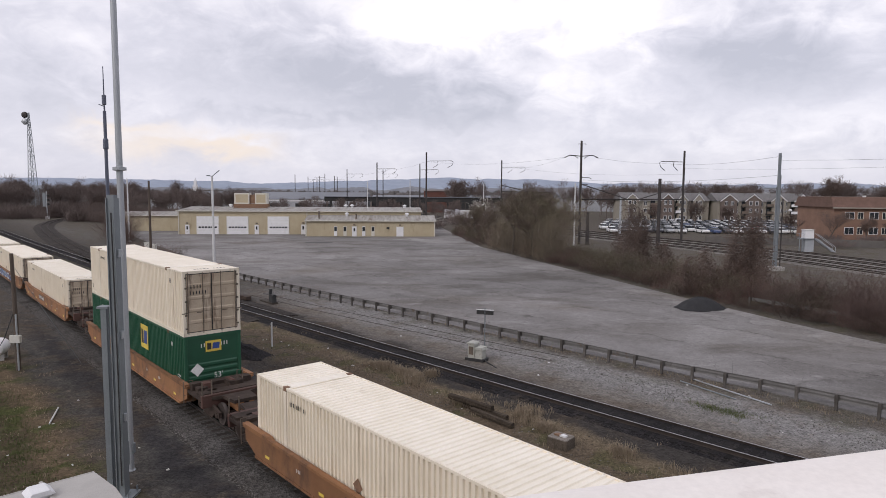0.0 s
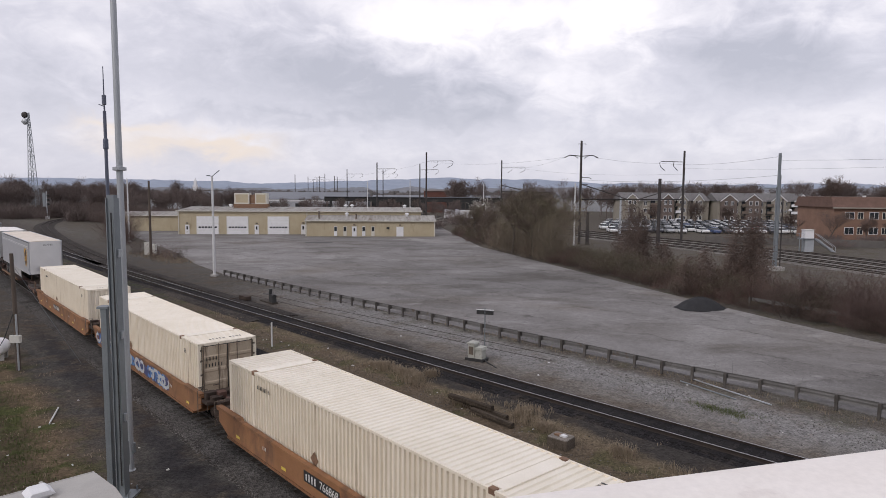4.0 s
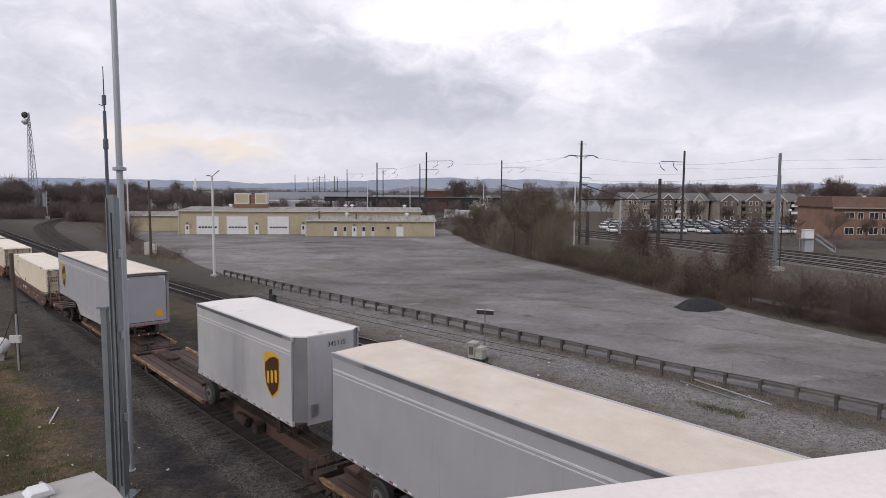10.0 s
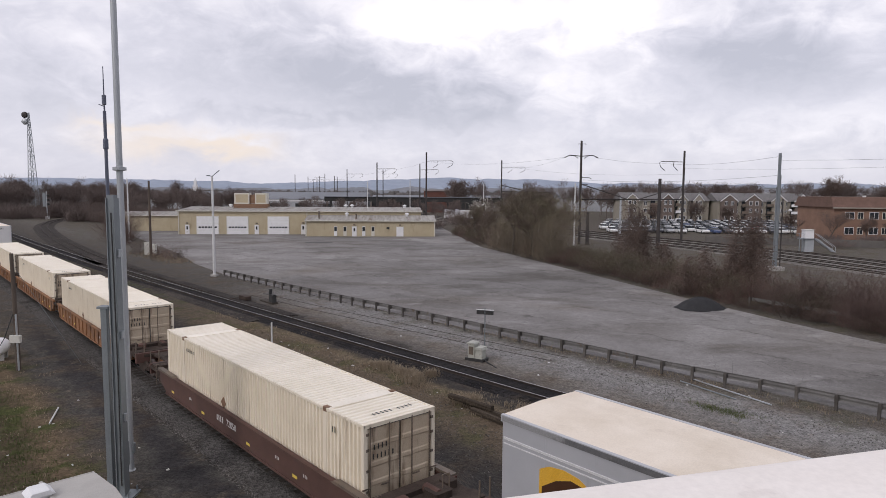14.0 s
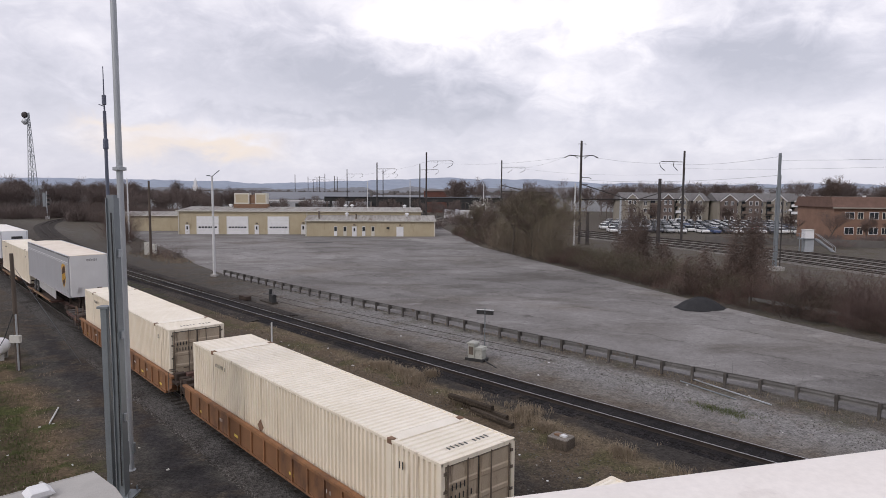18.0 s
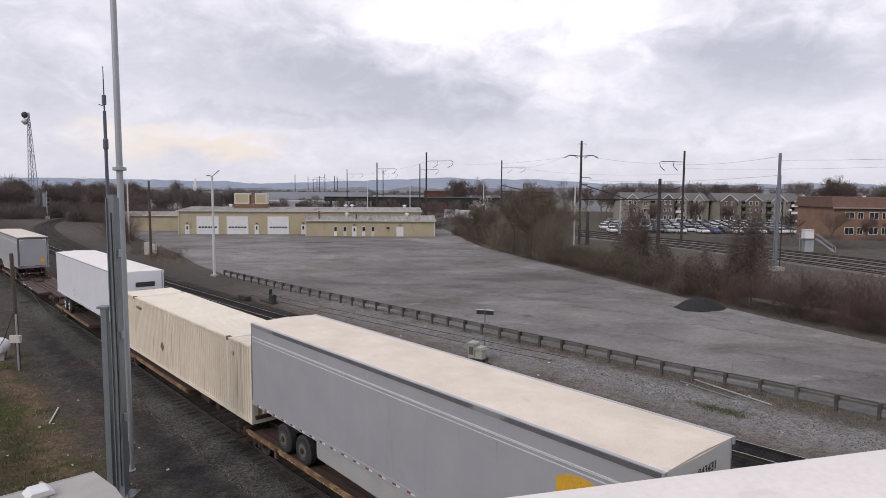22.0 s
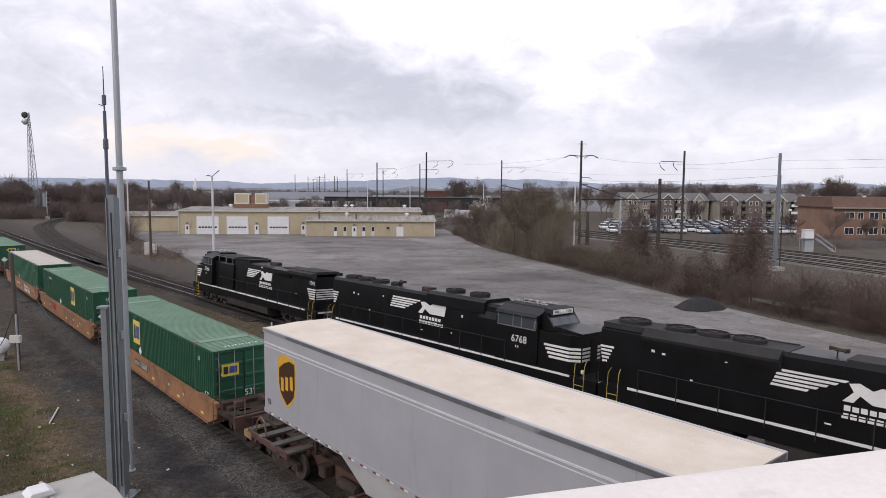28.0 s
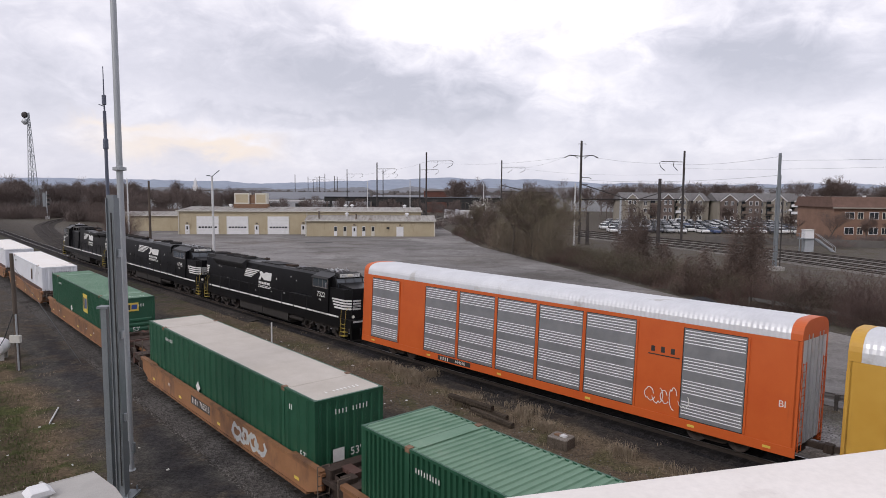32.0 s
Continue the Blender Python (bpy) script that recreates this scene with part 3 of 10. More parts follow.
CHALK = surf("white_lettering", (0.66, 0.66, 0.64), (0.74, 0.74, 0.72), 0.5, scale=3, bump=0)
RED = surf("red_reflector", (0.42, 0.03, 0.03), (0.5, 0.04, 0.04), 0.4, scale=3, bump=0)
ORANGE_TAG = surf("orange_label", (0.75, 0.33, 0.02), (0.8, 0.38, 0.03), 0.5, scale=3, bump=0)
SPRAY_BLUE = surf("blue_spray_paint", (0.05, 0.16, 0.42), (0.10, 0.28, 0.55), 0.5, scale=3, bump=0)
SPRAY_NAVY = surf("navy_spray_paint", (0.035, 0.04, 0.12), (0.06, 0.07, 0.18), 0.5, scale=2, bump=0)
SPRAY_PALE = surf("pale_spray_paint", (0.55, 0.58, 0.60), (0.66, 0.68, 0.66), 0.5, scale=3, bump=0)
SPRAY_RED = surf("red_spray_paint", (0.42, 0.05, 0.04), (0.5, 0.08, 0.05), 0.5, scale=3, bump=0)

TRAIN1, TRAIN2 = [], []
CL, CW, CH = 16.154, 2.591, 2.896


# ---- marks ----
def text(parent, name, string, size, m, material, label=""):
    cu = bpy.data.curves.new(name, "FONT")
    cu.body, cu.size, cu.align_x, cu.align_y, cu.extrude = string, size, "CENTER", "CENTER", 0.002
    tmp = bpy.data.objects.new(name, cu)
    scene.collection.objects.link(tmp)
    me = bpy.data.meshes.new_from_object(tmp.evaluated_get(bpy.context.evaluated_depsgraph_get()))
    bpy.data.objects.remove(tmp)
    me.materials.clear()
    me.materials.append(material)
    ob = new(name, me)
    ob.parent = parent
    ob.matrix_basis = m
    return tagged(ob, label)


def on_near(x, y, z):
    """Upright on a side that faces the eye's side."""
    return pose(x, y, z, 90, 0, 0)


def on_right(x, y, z):
    """Upright on an end that faces along the line."""
    return pose(x, y, z, 90, 0, 90)


def slab(w, h, m, d=0.004):
    return Geo().box(-w / 2, w / 2, -h / 2, h / 2, -0.002, d).move(m)


def bars(n, w, h, gap, m, rnd, full=False):
    """A row of plain bars in place of characters."""
    g = Geo()
    x = -(n * w + (n - 1) * gap) / 2
    for i in range(n):
        if rnd.random() > 0.08:
            g.box(x + w * (0 if full else 0.12), x + w * (1 if full else 0.62), -h / 2, h / 2 * rnd.choice((1, 1, 0.7, 0.85)), -0.001, 0.004)
        x += w + gap
    return g.move(m)


SHIELD = [(-0.5, 0.42), (-0.3, 0.5), (0.0, 0.53), (0.3, 0.5), (0.5, 0.42), (0.5, -0.12), (0.42, -0.33), (0.25, -0.47), (0.0, -0.6), (-0.25, -0.47), (-0.42, -0.33), (-0.5, -0.12)]


def shield(parent, size, m):
    """A shield decal: gold border and cap, brown field, three plain pale strokes."""
    part("shield_decal", Geo().prism([(x * size * 0.78, y * size) for x, y in SHIELD], "z", -0.002, 0.004).move(m), SHIELD_GOLD, parent, "gold-edged brown shield decal")
    inner = [(-0.44, 0.20), (-0.15, 0.35), (0.15, 0.43), (0.44, 0.40), (0.44, -0.11), (0.37, -0.30), (0.22, -0.42), (0.0, -0.54), (-0.22, -0.42), (-0.37, -0.30), (-0.44, -0.11)]
    inner = [(x * size * 0.78, y * size) for x, y in inner]
    part("shield_field", Geo().prism(inner, "z", 0.003, 0.008).move(m), SHIELD_BROWN, parent)
    g = Geo()
    for x in (-0.2, 0.0, 0.2):
        g.box((x - 0.06) * size, (x + 0.06) * size, (-0.22 + x * 0.25) * size, (0.07 + x * 0.25) * size, 0.007, 0.011)
    part("shield_strokes", g.move(m), SHIELD_GOLD, parent)


def scrawl(parent, w, h, m, rnd, mats, loops=5, thick=0.05):
    """Spray-painted loops on a flat side."""
    for k, mt in enumerate(mats):
        g = Geo()
        for i in range(loops):
            cx = -w / 2 + w * (i + 0.5) / loops + rnd.uniform(-0.05, 0.05) * w
            rx, ry = w / loops * rnd.uniform(0.4, 0.65), h * rnd.uniform(0.28, 0.5)
            a0, da = rnd.uniform(0, 6), rnd.uniform(3.5, 6.0)
            pts = [(cx + rx * math.cos(a0 + da * j / 14) + 0.08 * j / 14, ry * math.sin(a0 + da * j / 14) * (1 if j % 5 else 0.7), 0.003 + 0.002 * k) for j in range(15)]
            for a, b in zip(pts, pts[1:]):
                d = Vector((b[0] - a[0], b[1] - a[1], 0))
                if d.length < 1e-4:
                    continue
                n = Vector((-d.y, d.x, 0)).normalized() * thick / 2
                d = d.normalized() * thick * 0.3
                A, B = Vector(a) - d, Vector(b) + d
                g.quad([A - n, B - n, B + n, A + n])
        part("graffiti", g.move(m), mt, parent, "loops of spray paint", kind="stuff")


# ---- freight containers ----
def corrugate(g, a0, a1, pitch, depth, place, lo, hi):
    """Trapezoid ribs from a0 to a1; place(a, d, h) gives the point."""
    n = max(1, round((a1 - a0) / pitch))
    p = (a1 - a0) / n
    prof = []
    for i in range(n):
        b = a0 + i * p
        prof += [(b, 0), (b + 0.32 * p, 0), (b + 0.42 * p, depth), (b + 0.88 * p, depth)]
    prof.append((a1, 0))
    base = len(g.v)
    for a, d in prof:
        g.v += [place(a, d, lo), place(a, d, hi)]
    for i in range(len(prof) - 1):
        g.f.append((base + 2 * i, base + 2 * i + 2, base + 2 * i + 3, base + 2 * i + 1))
    return g


def container(name, label, side, roof, ends, length=CL, right="doors", ribs=0.207, roof_ribs=True, posts=True, rnd=None, seed=1):
    """A box of 53 or 48 feet; origin at the middle of its floor."""
    rnd = random.Random(seed)
    r = thing(name, Matrix(), label, "container", "containers on the train")
    h, w, H = length / 2, CW / 2, CH
    g = Geo()
    for s in (-1, 1):
        g.box(-h, h, s * w - (0.07 if s > 0 else 0), s * w + (0.07 if s < 0 else 0), 0.0, 0.15)
        g.box(-h, h, s * w - (0.06 if s > 0 else 0), s * w + (0.06 if s < 0 else 0), H - 0.085, H - 0.012)
        for e in (-1, 1):
            x = e * (h - 0.07)
            g.box(x - 0.07, x + 0.07, s * (w - 0.07) - 0.072, s * (w - 0.07) + 0.072, 0.0, H - 0.004, 0.015)
    for e in (-1, 1):
        x = e * (h - 0.045)
        g.box(x - 0.043, x + 0.043, -w + 0.1, w - 0.1, H - 0.12, H - 0.006)
        g.box(x - 0.043, x + 0.043, -w + 0.1, w - 0.1, 0.0, 0.14)
    part("frame", g, side, r)
    fx = 6.096 - 0.1
    for s in (-1, 1):
        g = Geo()
        corrugate(g, -h + 0.14, h - 0.14, ribs, 0.062, lambda a, d, z, s=s: (a, s * (w - 0.012 - d), z), 0.15, H - 0.085)
        if s > 0:
            g.f = [f[::-1] for f in g.f]
        part("side_panel", g, side, r)
        if posts:
            for e in (-1, 1):
                part("lifting_post", Geo().box(e * fx - 0.09, e * fx + 0.09, s * w - 0.05 - 0.003 * s, s * w + 0.05 * 0 + 0.004 * s, 0.1, H - 0.02) if s > 0 else Geo().box(e * fx - 0.09, e * fx + 0.09, s * w - 0.004, s * w + 0.05, 0.1, H - 0.02), side, r)
                part("corner_casting", Geo().box(e * fx - 0.1, e * fx + 0.1, s * (w - 0.075) - 0.082, s * (w - 0.075) + 0.082, H - 0.13, H + 0.006, 0.012), CASTING, r, "rusty lifting casting")
    g = Geo()
    if roof_ribs:
        corrugate(g, -h + 0.08, h - 0.08, 0.235, 0.04, lambda a, d, y: (a, y, H - 0.012 - d), -w + 0.05, w - 0.05)
        g.f = [f for f in g.f]
    else:
        g.box(-h + 0.08, h - 0.08, -w + 0.05, w - 0.05, H - 0.06, H - 0.014)
    part("roof", g, roof, r)
    if posts:
        for e in (-1, 1):
            part("roof_header", Geo().box(e * fx - 0.22, e * fx + 0.22, -w + 0.2, w - 0.2, H - 0.04, H - 0.006), roof, r)
    # the end that shows
    if right == "doors":
        for s in (-1, 1):
            y0, y1 = (0.03, w - 0.175) if s > 0 else (-w + 0.175, -0.03)
            leaf = Geo().box(h - 0.07, h - 0.035, y0, y1, 0.18, H - 0.165)
            for z in (0.62, 1.15, 1.7, 2.25):
                leaf.prism([(h - 0.035, z - 0.09), (h - 0.012, z - 0.05), (h - 0.012, z + 0.05), (h - 0.035, z + 0.09)], "y", y0 + 0.04, y1 - 0.04)
            d = part("door", leaf, ends, r, "rust-streaked door leaf")
            for k in (0.33, 0.86):
                y = s * k * (w - 0.05)
                part("lock_rod", Geo().tube([(h - 0.0, y, 0.1), (h - 0.0, y, H - 0.08)], 0.02, 6), ALU if side is GREEN else FRAME_DARK, d)
                part("door_handle", Geo().box(h - 0.005, h + 0.02, min(y, y + s * 0.28), max(y, y + s * 0.28), 1.02, 1.06), FRAME_DARK, d)
            for z in (0.35, 0.95, 1.55, 2.15, 2.6):
                part("hinge", Geo().box(h - 0.05, h + 0.008, s * (w - 0.13) - 0.05, s * (w - 0.13) + 0.05, z - 0.04, z + 0.04), FRAME_DARK, d)
        part("door_gasket", Geo().box(h - 0.10, h - 0.065, -w + 0.13, w - 0.13, 0.14, H - 0.12), INK, r, "black rubber door seal")
    elif right == "ribs":
        g = Geo()
        corrugate(g, -w + 0.14, w - 0.14, 0.31, 0.045, lambda a, d, z: (h - 0.012 - d, a, z), 0.14, H - 0.12)
        part("end_panel", g, ends, r)
    else:
        p = part("end_panel", Geo().box(h - 0.09, h - 0.045, -w + 0.13, w - 0.13, 0.14, H - 0.12), ends, r)
        for i in range(5):
            z = 0.3 + i * 0.28
            part("rib", Geo().prism([(h - 0.046, z), (h - 0.012, z + 0.06), (h - 0.012, z + 0.16), (h - 0.046, z + 0.22)], "y", -w + 0.2, w - 0.2), ends, p)
    g = Geo()
    corrugate(g, -w + 0.14, w - 0.14, 0.31, 0.045, lambda a, d, z: (-h + 0.012 + d, a, z), 0.14, H - 0.12)
    g.f = [f[::-1] for f in g.f]
    part("front_panel", g, side, r)
    return r


def marks(r, ink, rnd, length=CL, right="doors", size_mark=None, plates=()):
    h, w = length / 2, CW / 2
    part("side_mark", bars(9, 0.075, 0.15, 0.035, on_near(-h + 2.9, -w - 0.003, 2.42), rnd), ink, r, kind="stuff")
    part("side_mark", bars(2, 0.09, 0.2, 0.04, on_near(h - 1.55, -w - 0.003, 2.35), rnd), ink, r, kind="stuff")
    if right == "doors":
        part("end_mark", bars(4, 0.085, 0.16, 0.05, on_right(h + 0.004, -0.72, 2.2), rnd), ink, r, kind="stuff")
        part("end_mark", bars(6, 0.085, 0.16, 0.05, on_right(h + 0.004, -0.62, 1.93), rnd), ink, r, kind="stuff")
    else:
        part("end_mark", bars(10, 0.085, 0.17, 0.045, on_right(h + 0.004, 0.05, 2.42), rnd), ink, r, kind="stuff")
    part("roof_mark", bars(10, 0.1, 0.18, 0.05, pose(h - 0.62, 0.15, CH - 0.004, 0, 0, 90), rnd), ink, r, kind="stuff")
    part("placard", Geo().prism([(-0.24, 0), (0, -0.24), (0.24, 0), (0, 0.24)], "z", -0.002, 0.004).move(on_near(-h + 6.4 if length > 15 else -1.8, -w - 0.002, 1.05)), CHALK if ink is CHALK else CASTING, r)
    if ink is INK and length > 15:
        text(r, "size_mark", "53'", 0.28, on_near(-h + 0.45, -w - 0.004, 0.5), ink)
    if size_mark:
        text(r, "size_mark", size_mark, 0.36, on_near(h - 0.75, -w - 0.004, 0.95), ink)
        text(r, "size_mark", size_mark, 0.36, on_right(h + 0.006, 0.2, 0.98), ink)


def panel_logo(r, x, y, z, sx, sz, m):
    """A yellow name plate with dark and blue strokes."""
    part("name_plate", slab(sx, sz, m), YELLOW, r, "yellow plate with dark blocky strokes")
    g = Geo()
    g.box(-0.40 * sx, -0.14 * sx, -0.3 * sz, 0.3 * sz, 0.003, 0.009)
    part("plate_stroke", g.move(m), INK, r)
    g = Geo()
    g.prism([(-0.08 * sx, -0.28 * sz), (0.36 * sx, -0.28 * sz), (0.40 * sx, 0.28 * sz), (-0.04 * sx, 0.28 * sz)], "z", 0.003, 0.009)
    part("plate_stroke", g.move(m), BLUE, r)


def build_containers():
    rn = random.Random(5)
    protos = {}
    c = container("freight_container", "cream 53-foot container with ribbed sides and rust-streaked doors", CREAM, CREAM_ROOF, DOORS)
    marks(c, INK, rn)
    protos["cream"] = c
    c = container("freight_container", "cream 53-foot container with a ribbed closed end", CREAM, CREAM_ROOF, CREAM, right="ribs")
    marks(c, INK, rn, right="ribs")
    protos["cream_end"] = c
    for key, end in (("green", "doors"), ("green_end", "panel")):
        c = container("freight_container", "green 53-foot ribbed container with a yellow name plate", GREEN, GREEN_ROOF, GREEN, right=end)
        marks(c, CHALK, rn, right=end, size_mark="53'")
        panel_logo(c, 0, 0, 0, 1.15, 1.2, on_near(-2.2 if end == "doors" else 2.4, -CW / 2 - 0.004, 1.95))
        panel_logo(c, 0, 0, 0, 0.72, 0.5, on_right(CL / 2 + 0.006, -0.6 if end == "doors" else 0.0, 2.05 if end == "doors" else 2.35))
        if end == "panel":
            part("placard", Geo().prism([(-0.3, 0), (0, -0.3), (0.3, 0), (0, 0.3)], "z", -0.002, 0.004).move(on_right(CL / 2 + 0.006, -0.75, 1.35)), CHALK, c, "white diamond placard")
        protos[key] = c
    c = container("freight_container", "dark green smooth-panelled container with a pale worn roof", GREEN, PALE_ROOF, GREEN, right="ribs", ribs=0.61, roof_ribs=False)
    marks(c, CHALK, rn, right="ribs", size_mark="53'")
    part("placard", slab(0.42, 0.42, on_right(CL / 2 + 0.006, -0.45, 1.0)), CHALK, c, "white paper placard")
    part("roof_edge", Geo().box(-CL / 2 + 0.1, CL / 2 - 0.1, -CW / 2 + 0.03, -CW / 2 + 0.09, CH - 0.02, CH + 0.003), GREEN, c)
    protos["pale_roof"] = c
    c = container("freight_container", "white 53-foot container with a red lower band", WHITE_SHELL, CLEAN_ROOF, WHITE_SHELL, right="ribs", ribs=0.61, roof_ribs=False)
    marks(c, INK, rn, right="ribs")
    part("red_band", slab(CL - 0.4, 0.5, on_near(0, -CW / 2 - 0.002, 0.9)), OXIDE, c, "faded red band")
    part("name_block", slab(0.5, 0.9, on_near(3.2, -CW / 2 - 0.003, 1.9)), OXIDE, c)
    protos["white"] = c
    return protos


# ---- wheels and trucks of freight cars ----
def wheel_mesh():
    g = Geo().lathe([(0.10, -0.07), (0.36, -0.05), (0.42, -0.07), (0.455, -0.07), (0.47, 0.03), (0.455, 0.07), (0.40, 0.06), (0.34, 0.02), (0.12, 0.03), (0.10, 0.09)], n=20, axis="y")
    return g.mesh("wheel", WHEEL, True)


def truck_mesh():
    g = Geo()
    for s in (-1, 1):
        y = s * 0.98
        g.prism([(-1.15, 0.40), (-1.15, 0.62), (-0.45, 0.78), (0.45, 0.78), (1.15, 0.62), (1.15, 0.40), (0.95, 0.36), (0.75, 0.52), (0.4, 0.24), (-0.4, 0.24), (-0.75, 0.52), (-0.95, 0.36)], "y", y - 0.06, y + 0.06)
        for x in (-0.88, 0.88):
            g.lathe([(0.12, 0.0), (0.12, 0.1)], x, 0.46, 10, "y", y - 0.02 if s > 0 else y - 0.08)
        for x in (-0.14, 0.0, 0.14):
            g.tube([(x, y, 0.32), (x, y, 0.62)], 0.06, 8)
    g.box(-0.2, 0.2, -1.05, 1.05, 0.5, 0.74)
    for x in (-0.88, 0.88):
        g.tube([(x, -0.9, 0.46), (x, 0.9, 0.46)], 0.08, 8)
    return g.mesh("truck_frame", GRIME)


WHEEL_ME, TRUCK_ME = wheel_mesh(), truck_mesh()


def add_truck(root, x):
    t = piece("truck", TRUCK_ME, root, pose(x, 0, 0))
    for dx in (-0.88, 0.88):
        for s in (-1, 1):
            piece("wheel", WHEEL_ME, t, pose(dx, s * 0.755, 0.47))


def coupler(root, x, e):
    g = Geo().box(min(x, x + e * 0.9), max(x, x + e * 0.9), -0.1, 0.1, 0.76, 0.98, 0.03)
    g.box(min(x + e * 0.85, x + e * 1.1), max(x + e * 0.85, x + e * 1.1), -0.2, 0.16, 0.70, 1.04, 0.04)
    part("coupler", g, GRIME, root)


def ladder(root, x, y, z0, z1, e, material):
    g = Geo()
    for dy in (-0.2, 0.2):
        g.tube([(x, y + dy, z0), (x, y + dy, z1)], 0.018, 5)
    n = int((z1 - z0) / 0.3)
    for i in range(n + 1):
        z = z0 + 0.05 + i * 0.3
        g.tube([(x, y - 0.2, z), (x, y + 0.2, z)], 0.014, 5)
    part("ladder", g, material, root)


# ---- well cars ----
def well_car(label, paint, ribbed, left, right, seed, number="", spray=None):
    """One well unit, its origin under the middle of the well. left, right: how far it reaches; a truck sits at each end named 'T'."""
    rnd = random.Random(seed)
    r = thing("well_car", Matrix(), label, "railcar", "cars of the near train")
    top, low = 1.2, 0.36
    for s in (-1, 1):
        y0, y1 = sorted((s * 1.40, s * 1.47))
        g = Geo().prism([(-8.75, 0.72), (-7.9, low), (7.9, low), (8.75, 0.72), (8.75, top), (-8.75, top)], "y", y0, y1)
        part("side_sheet", g, paint, r)
        y0, y1 = sorted((s * 1.36, s * 1.535))
        part("top_chord", Geo().box(-8.85, 8.85, y0, y1, top - 0.02, top + 0.075, 0.02), paint, r)
        y0, y1 = sorted((s * 1.25, s * 1.52))
        part("bottom_flange", Geo().box(-7.9, 7.9, y0, y1, low - 0.06, low + 0.02), paint, r)
        if ribbed:
            for i in range(17):
                x = -8.0 + i * 1.0
                y0, y1 = sorted((s * 1.465, s * 1.53))
                part("side_post", Geo().prism([(y0, low), (y1, low), (y1, top - 0.02), (y0, top - 0.02)], "x", x - 0.045, x + 0.045), paint, r)
        else:
            for e in (-1, 1):
                y0, y1 = sorted((s * 1.33, s * 1.55))
                part("end_step_plate", Geo().prism([(e * 6.7, top + 0.05), (e * 6.9, top + 0.14), (e * 8.8, top + 0.14), (e * 8.8, top + 0.05)], "y", y0, y1), FRAME_DARK if paint is OXIDE else paint, r)
    for x in (-6.0, -3.0, 0.0, 3.0, 6.0):
        part("floor_beam", Geo().box(x - 0.15, x + 0.15, -1.4, 1.4, 0.3, 0.36), GRIME, r)
    for e, reach in ((-1, left), (1, right)):
        xs = sorted((e * 8.15, e * reach))
        part("bulkhead", Geo().box(*sorted((e * 8.15, e * 8.25)), -1.4, 1.4, 0.4, 1.12), paint, r)
        wide = 10.3 if reach > 11 else 9.35
        part("end_platform", Geo().prism([(e * 8.2, -1.45), (e * wide, -1.45), (e * (wide + 0.25), -0.6), (e * reach, -0.5), (e * reach, 0.5), (e * (wide + 0.25), 0.6), (e * wide, 1.45), (e * 8.2, 1.45)], "z", 0.98, 1.12), GRIME, r, "grimy end platform")
        part("draft_sill", Geo().box(*xs, -0.35, 0.35, 0.62, 0.98), paint, r)
        part("walkway", Geo().box(*sorted((e * 8.35, e * 8.8)), -1.42, 1.42, 1.12, 1.27, 0.03), GRIME, r, "dark walkway across the car's end")
        if reach > 11:
            part("walkway", Geo().box(*sorted((e * 9.65, e * 10.2)), -1.4, 1.4, 1.12, 1.22, 0.03), GRIME, r)
            part("end_beam", Geo().box(*sorted((e * 10.25, e * 10.42)), -1.45, 1.45, 0.7, 1.2, 0.03), OXIDE, r)
            for y in (-1.4, -1.0, 1.0, 1.4):
                part("stanchion", Geo().tube([(e * 10.34, y, 1.15), (e * 10.34, y, 1.8)], 0.03, 6), FRAME_DARK, r)
            part("hinged_cover", Geo().box(*sorted((e * 8.95, e * 9.55)), 0.1, 0.75, 1.12, 1.36, 0.05), GRIME, r)
        part("brake_box", Geo().box(*sorted((e * 9.0, e * 9.35)), -0.95, -0.6, 1.12, 1.42, 0.03), OXIDE, r)
        part("brake_cylinder", Geo().lathe([(0.05, -0.32), (0.15, -0.3), (0.15, 0.3), (0.05, 0.32)], 0.35, 1.26, 10, "x", e * 9.1), OXIDE, r)
        for k, (xx, yy, zz) in enumerate(((8.75, -1.15, 1.42), (9.15, -1.05, 1.30), (9.5, -0.75, 1.22), (8.8, 1.05, 1.36))):
            part("step_box", Geo().box(*sorted((e * xx, e * (xx + 0.36))), yy - 0.22, yy + 0.22, 1.1, zz, 0.03), GRIME, r)
        part("hose", Geo().tube([(e * reach, -0.3, 0.9), (e * (reach + 0.12), -0.33, 0.75), (e * (reach + 0.3), -0.3, 0.68)], 0.03, 5), TYRE, r)
        ladder(r, e * 8.78, -1.42, 0.55, 1.5, e, FRAME_DARK)
        part("grab_post", Geo().tube([(e * 9.3, 0.8, 1.1), (e * 9.3, 0.8, 1.75), (e * 9.3, 0.55, 1.75), (e * 9.3, 0.55, 1.1)], 0.02, 5), FRAME_DARK, r)
        if reach < 11.0:
            if e < 0:
                add_truck(r, e * reach)
        else:
            add_truck(r, e * 10.0)
            coupler(r, e * (reach - 0.3), e)
    ink = CHALK
    if number:
        if not ribbed and paint is TAN:
            part("number_panel", slab(2.1, 0.36, on_near(-1.0, -1.471, 0.84)), INK, r, "black number panel")
        part("owner_mark", bars(4, 0.13, 0.24, 0.05, on_near(-1.6, -1.476, 0.84), rnd), ink, r, kind="stuff")
        text(r, "car_number", number, 0.36, on_near(-0.55, -1.478, 0.84), ink)
    for x in (-4.8, 3.2, 5.1):
        part("stencil", bars(3, 0.06, 0.12, 0.04, on_near(x, -1.474, 0.82), rnd), ink, r, kind="stuff")
    for x in (-7.0, -3.4, 0.9, 4.4, 7.2):
        part("reflector", slab(0.3, 0.1, on_near(x, -1.473, 0.58)), YELLOW, r)
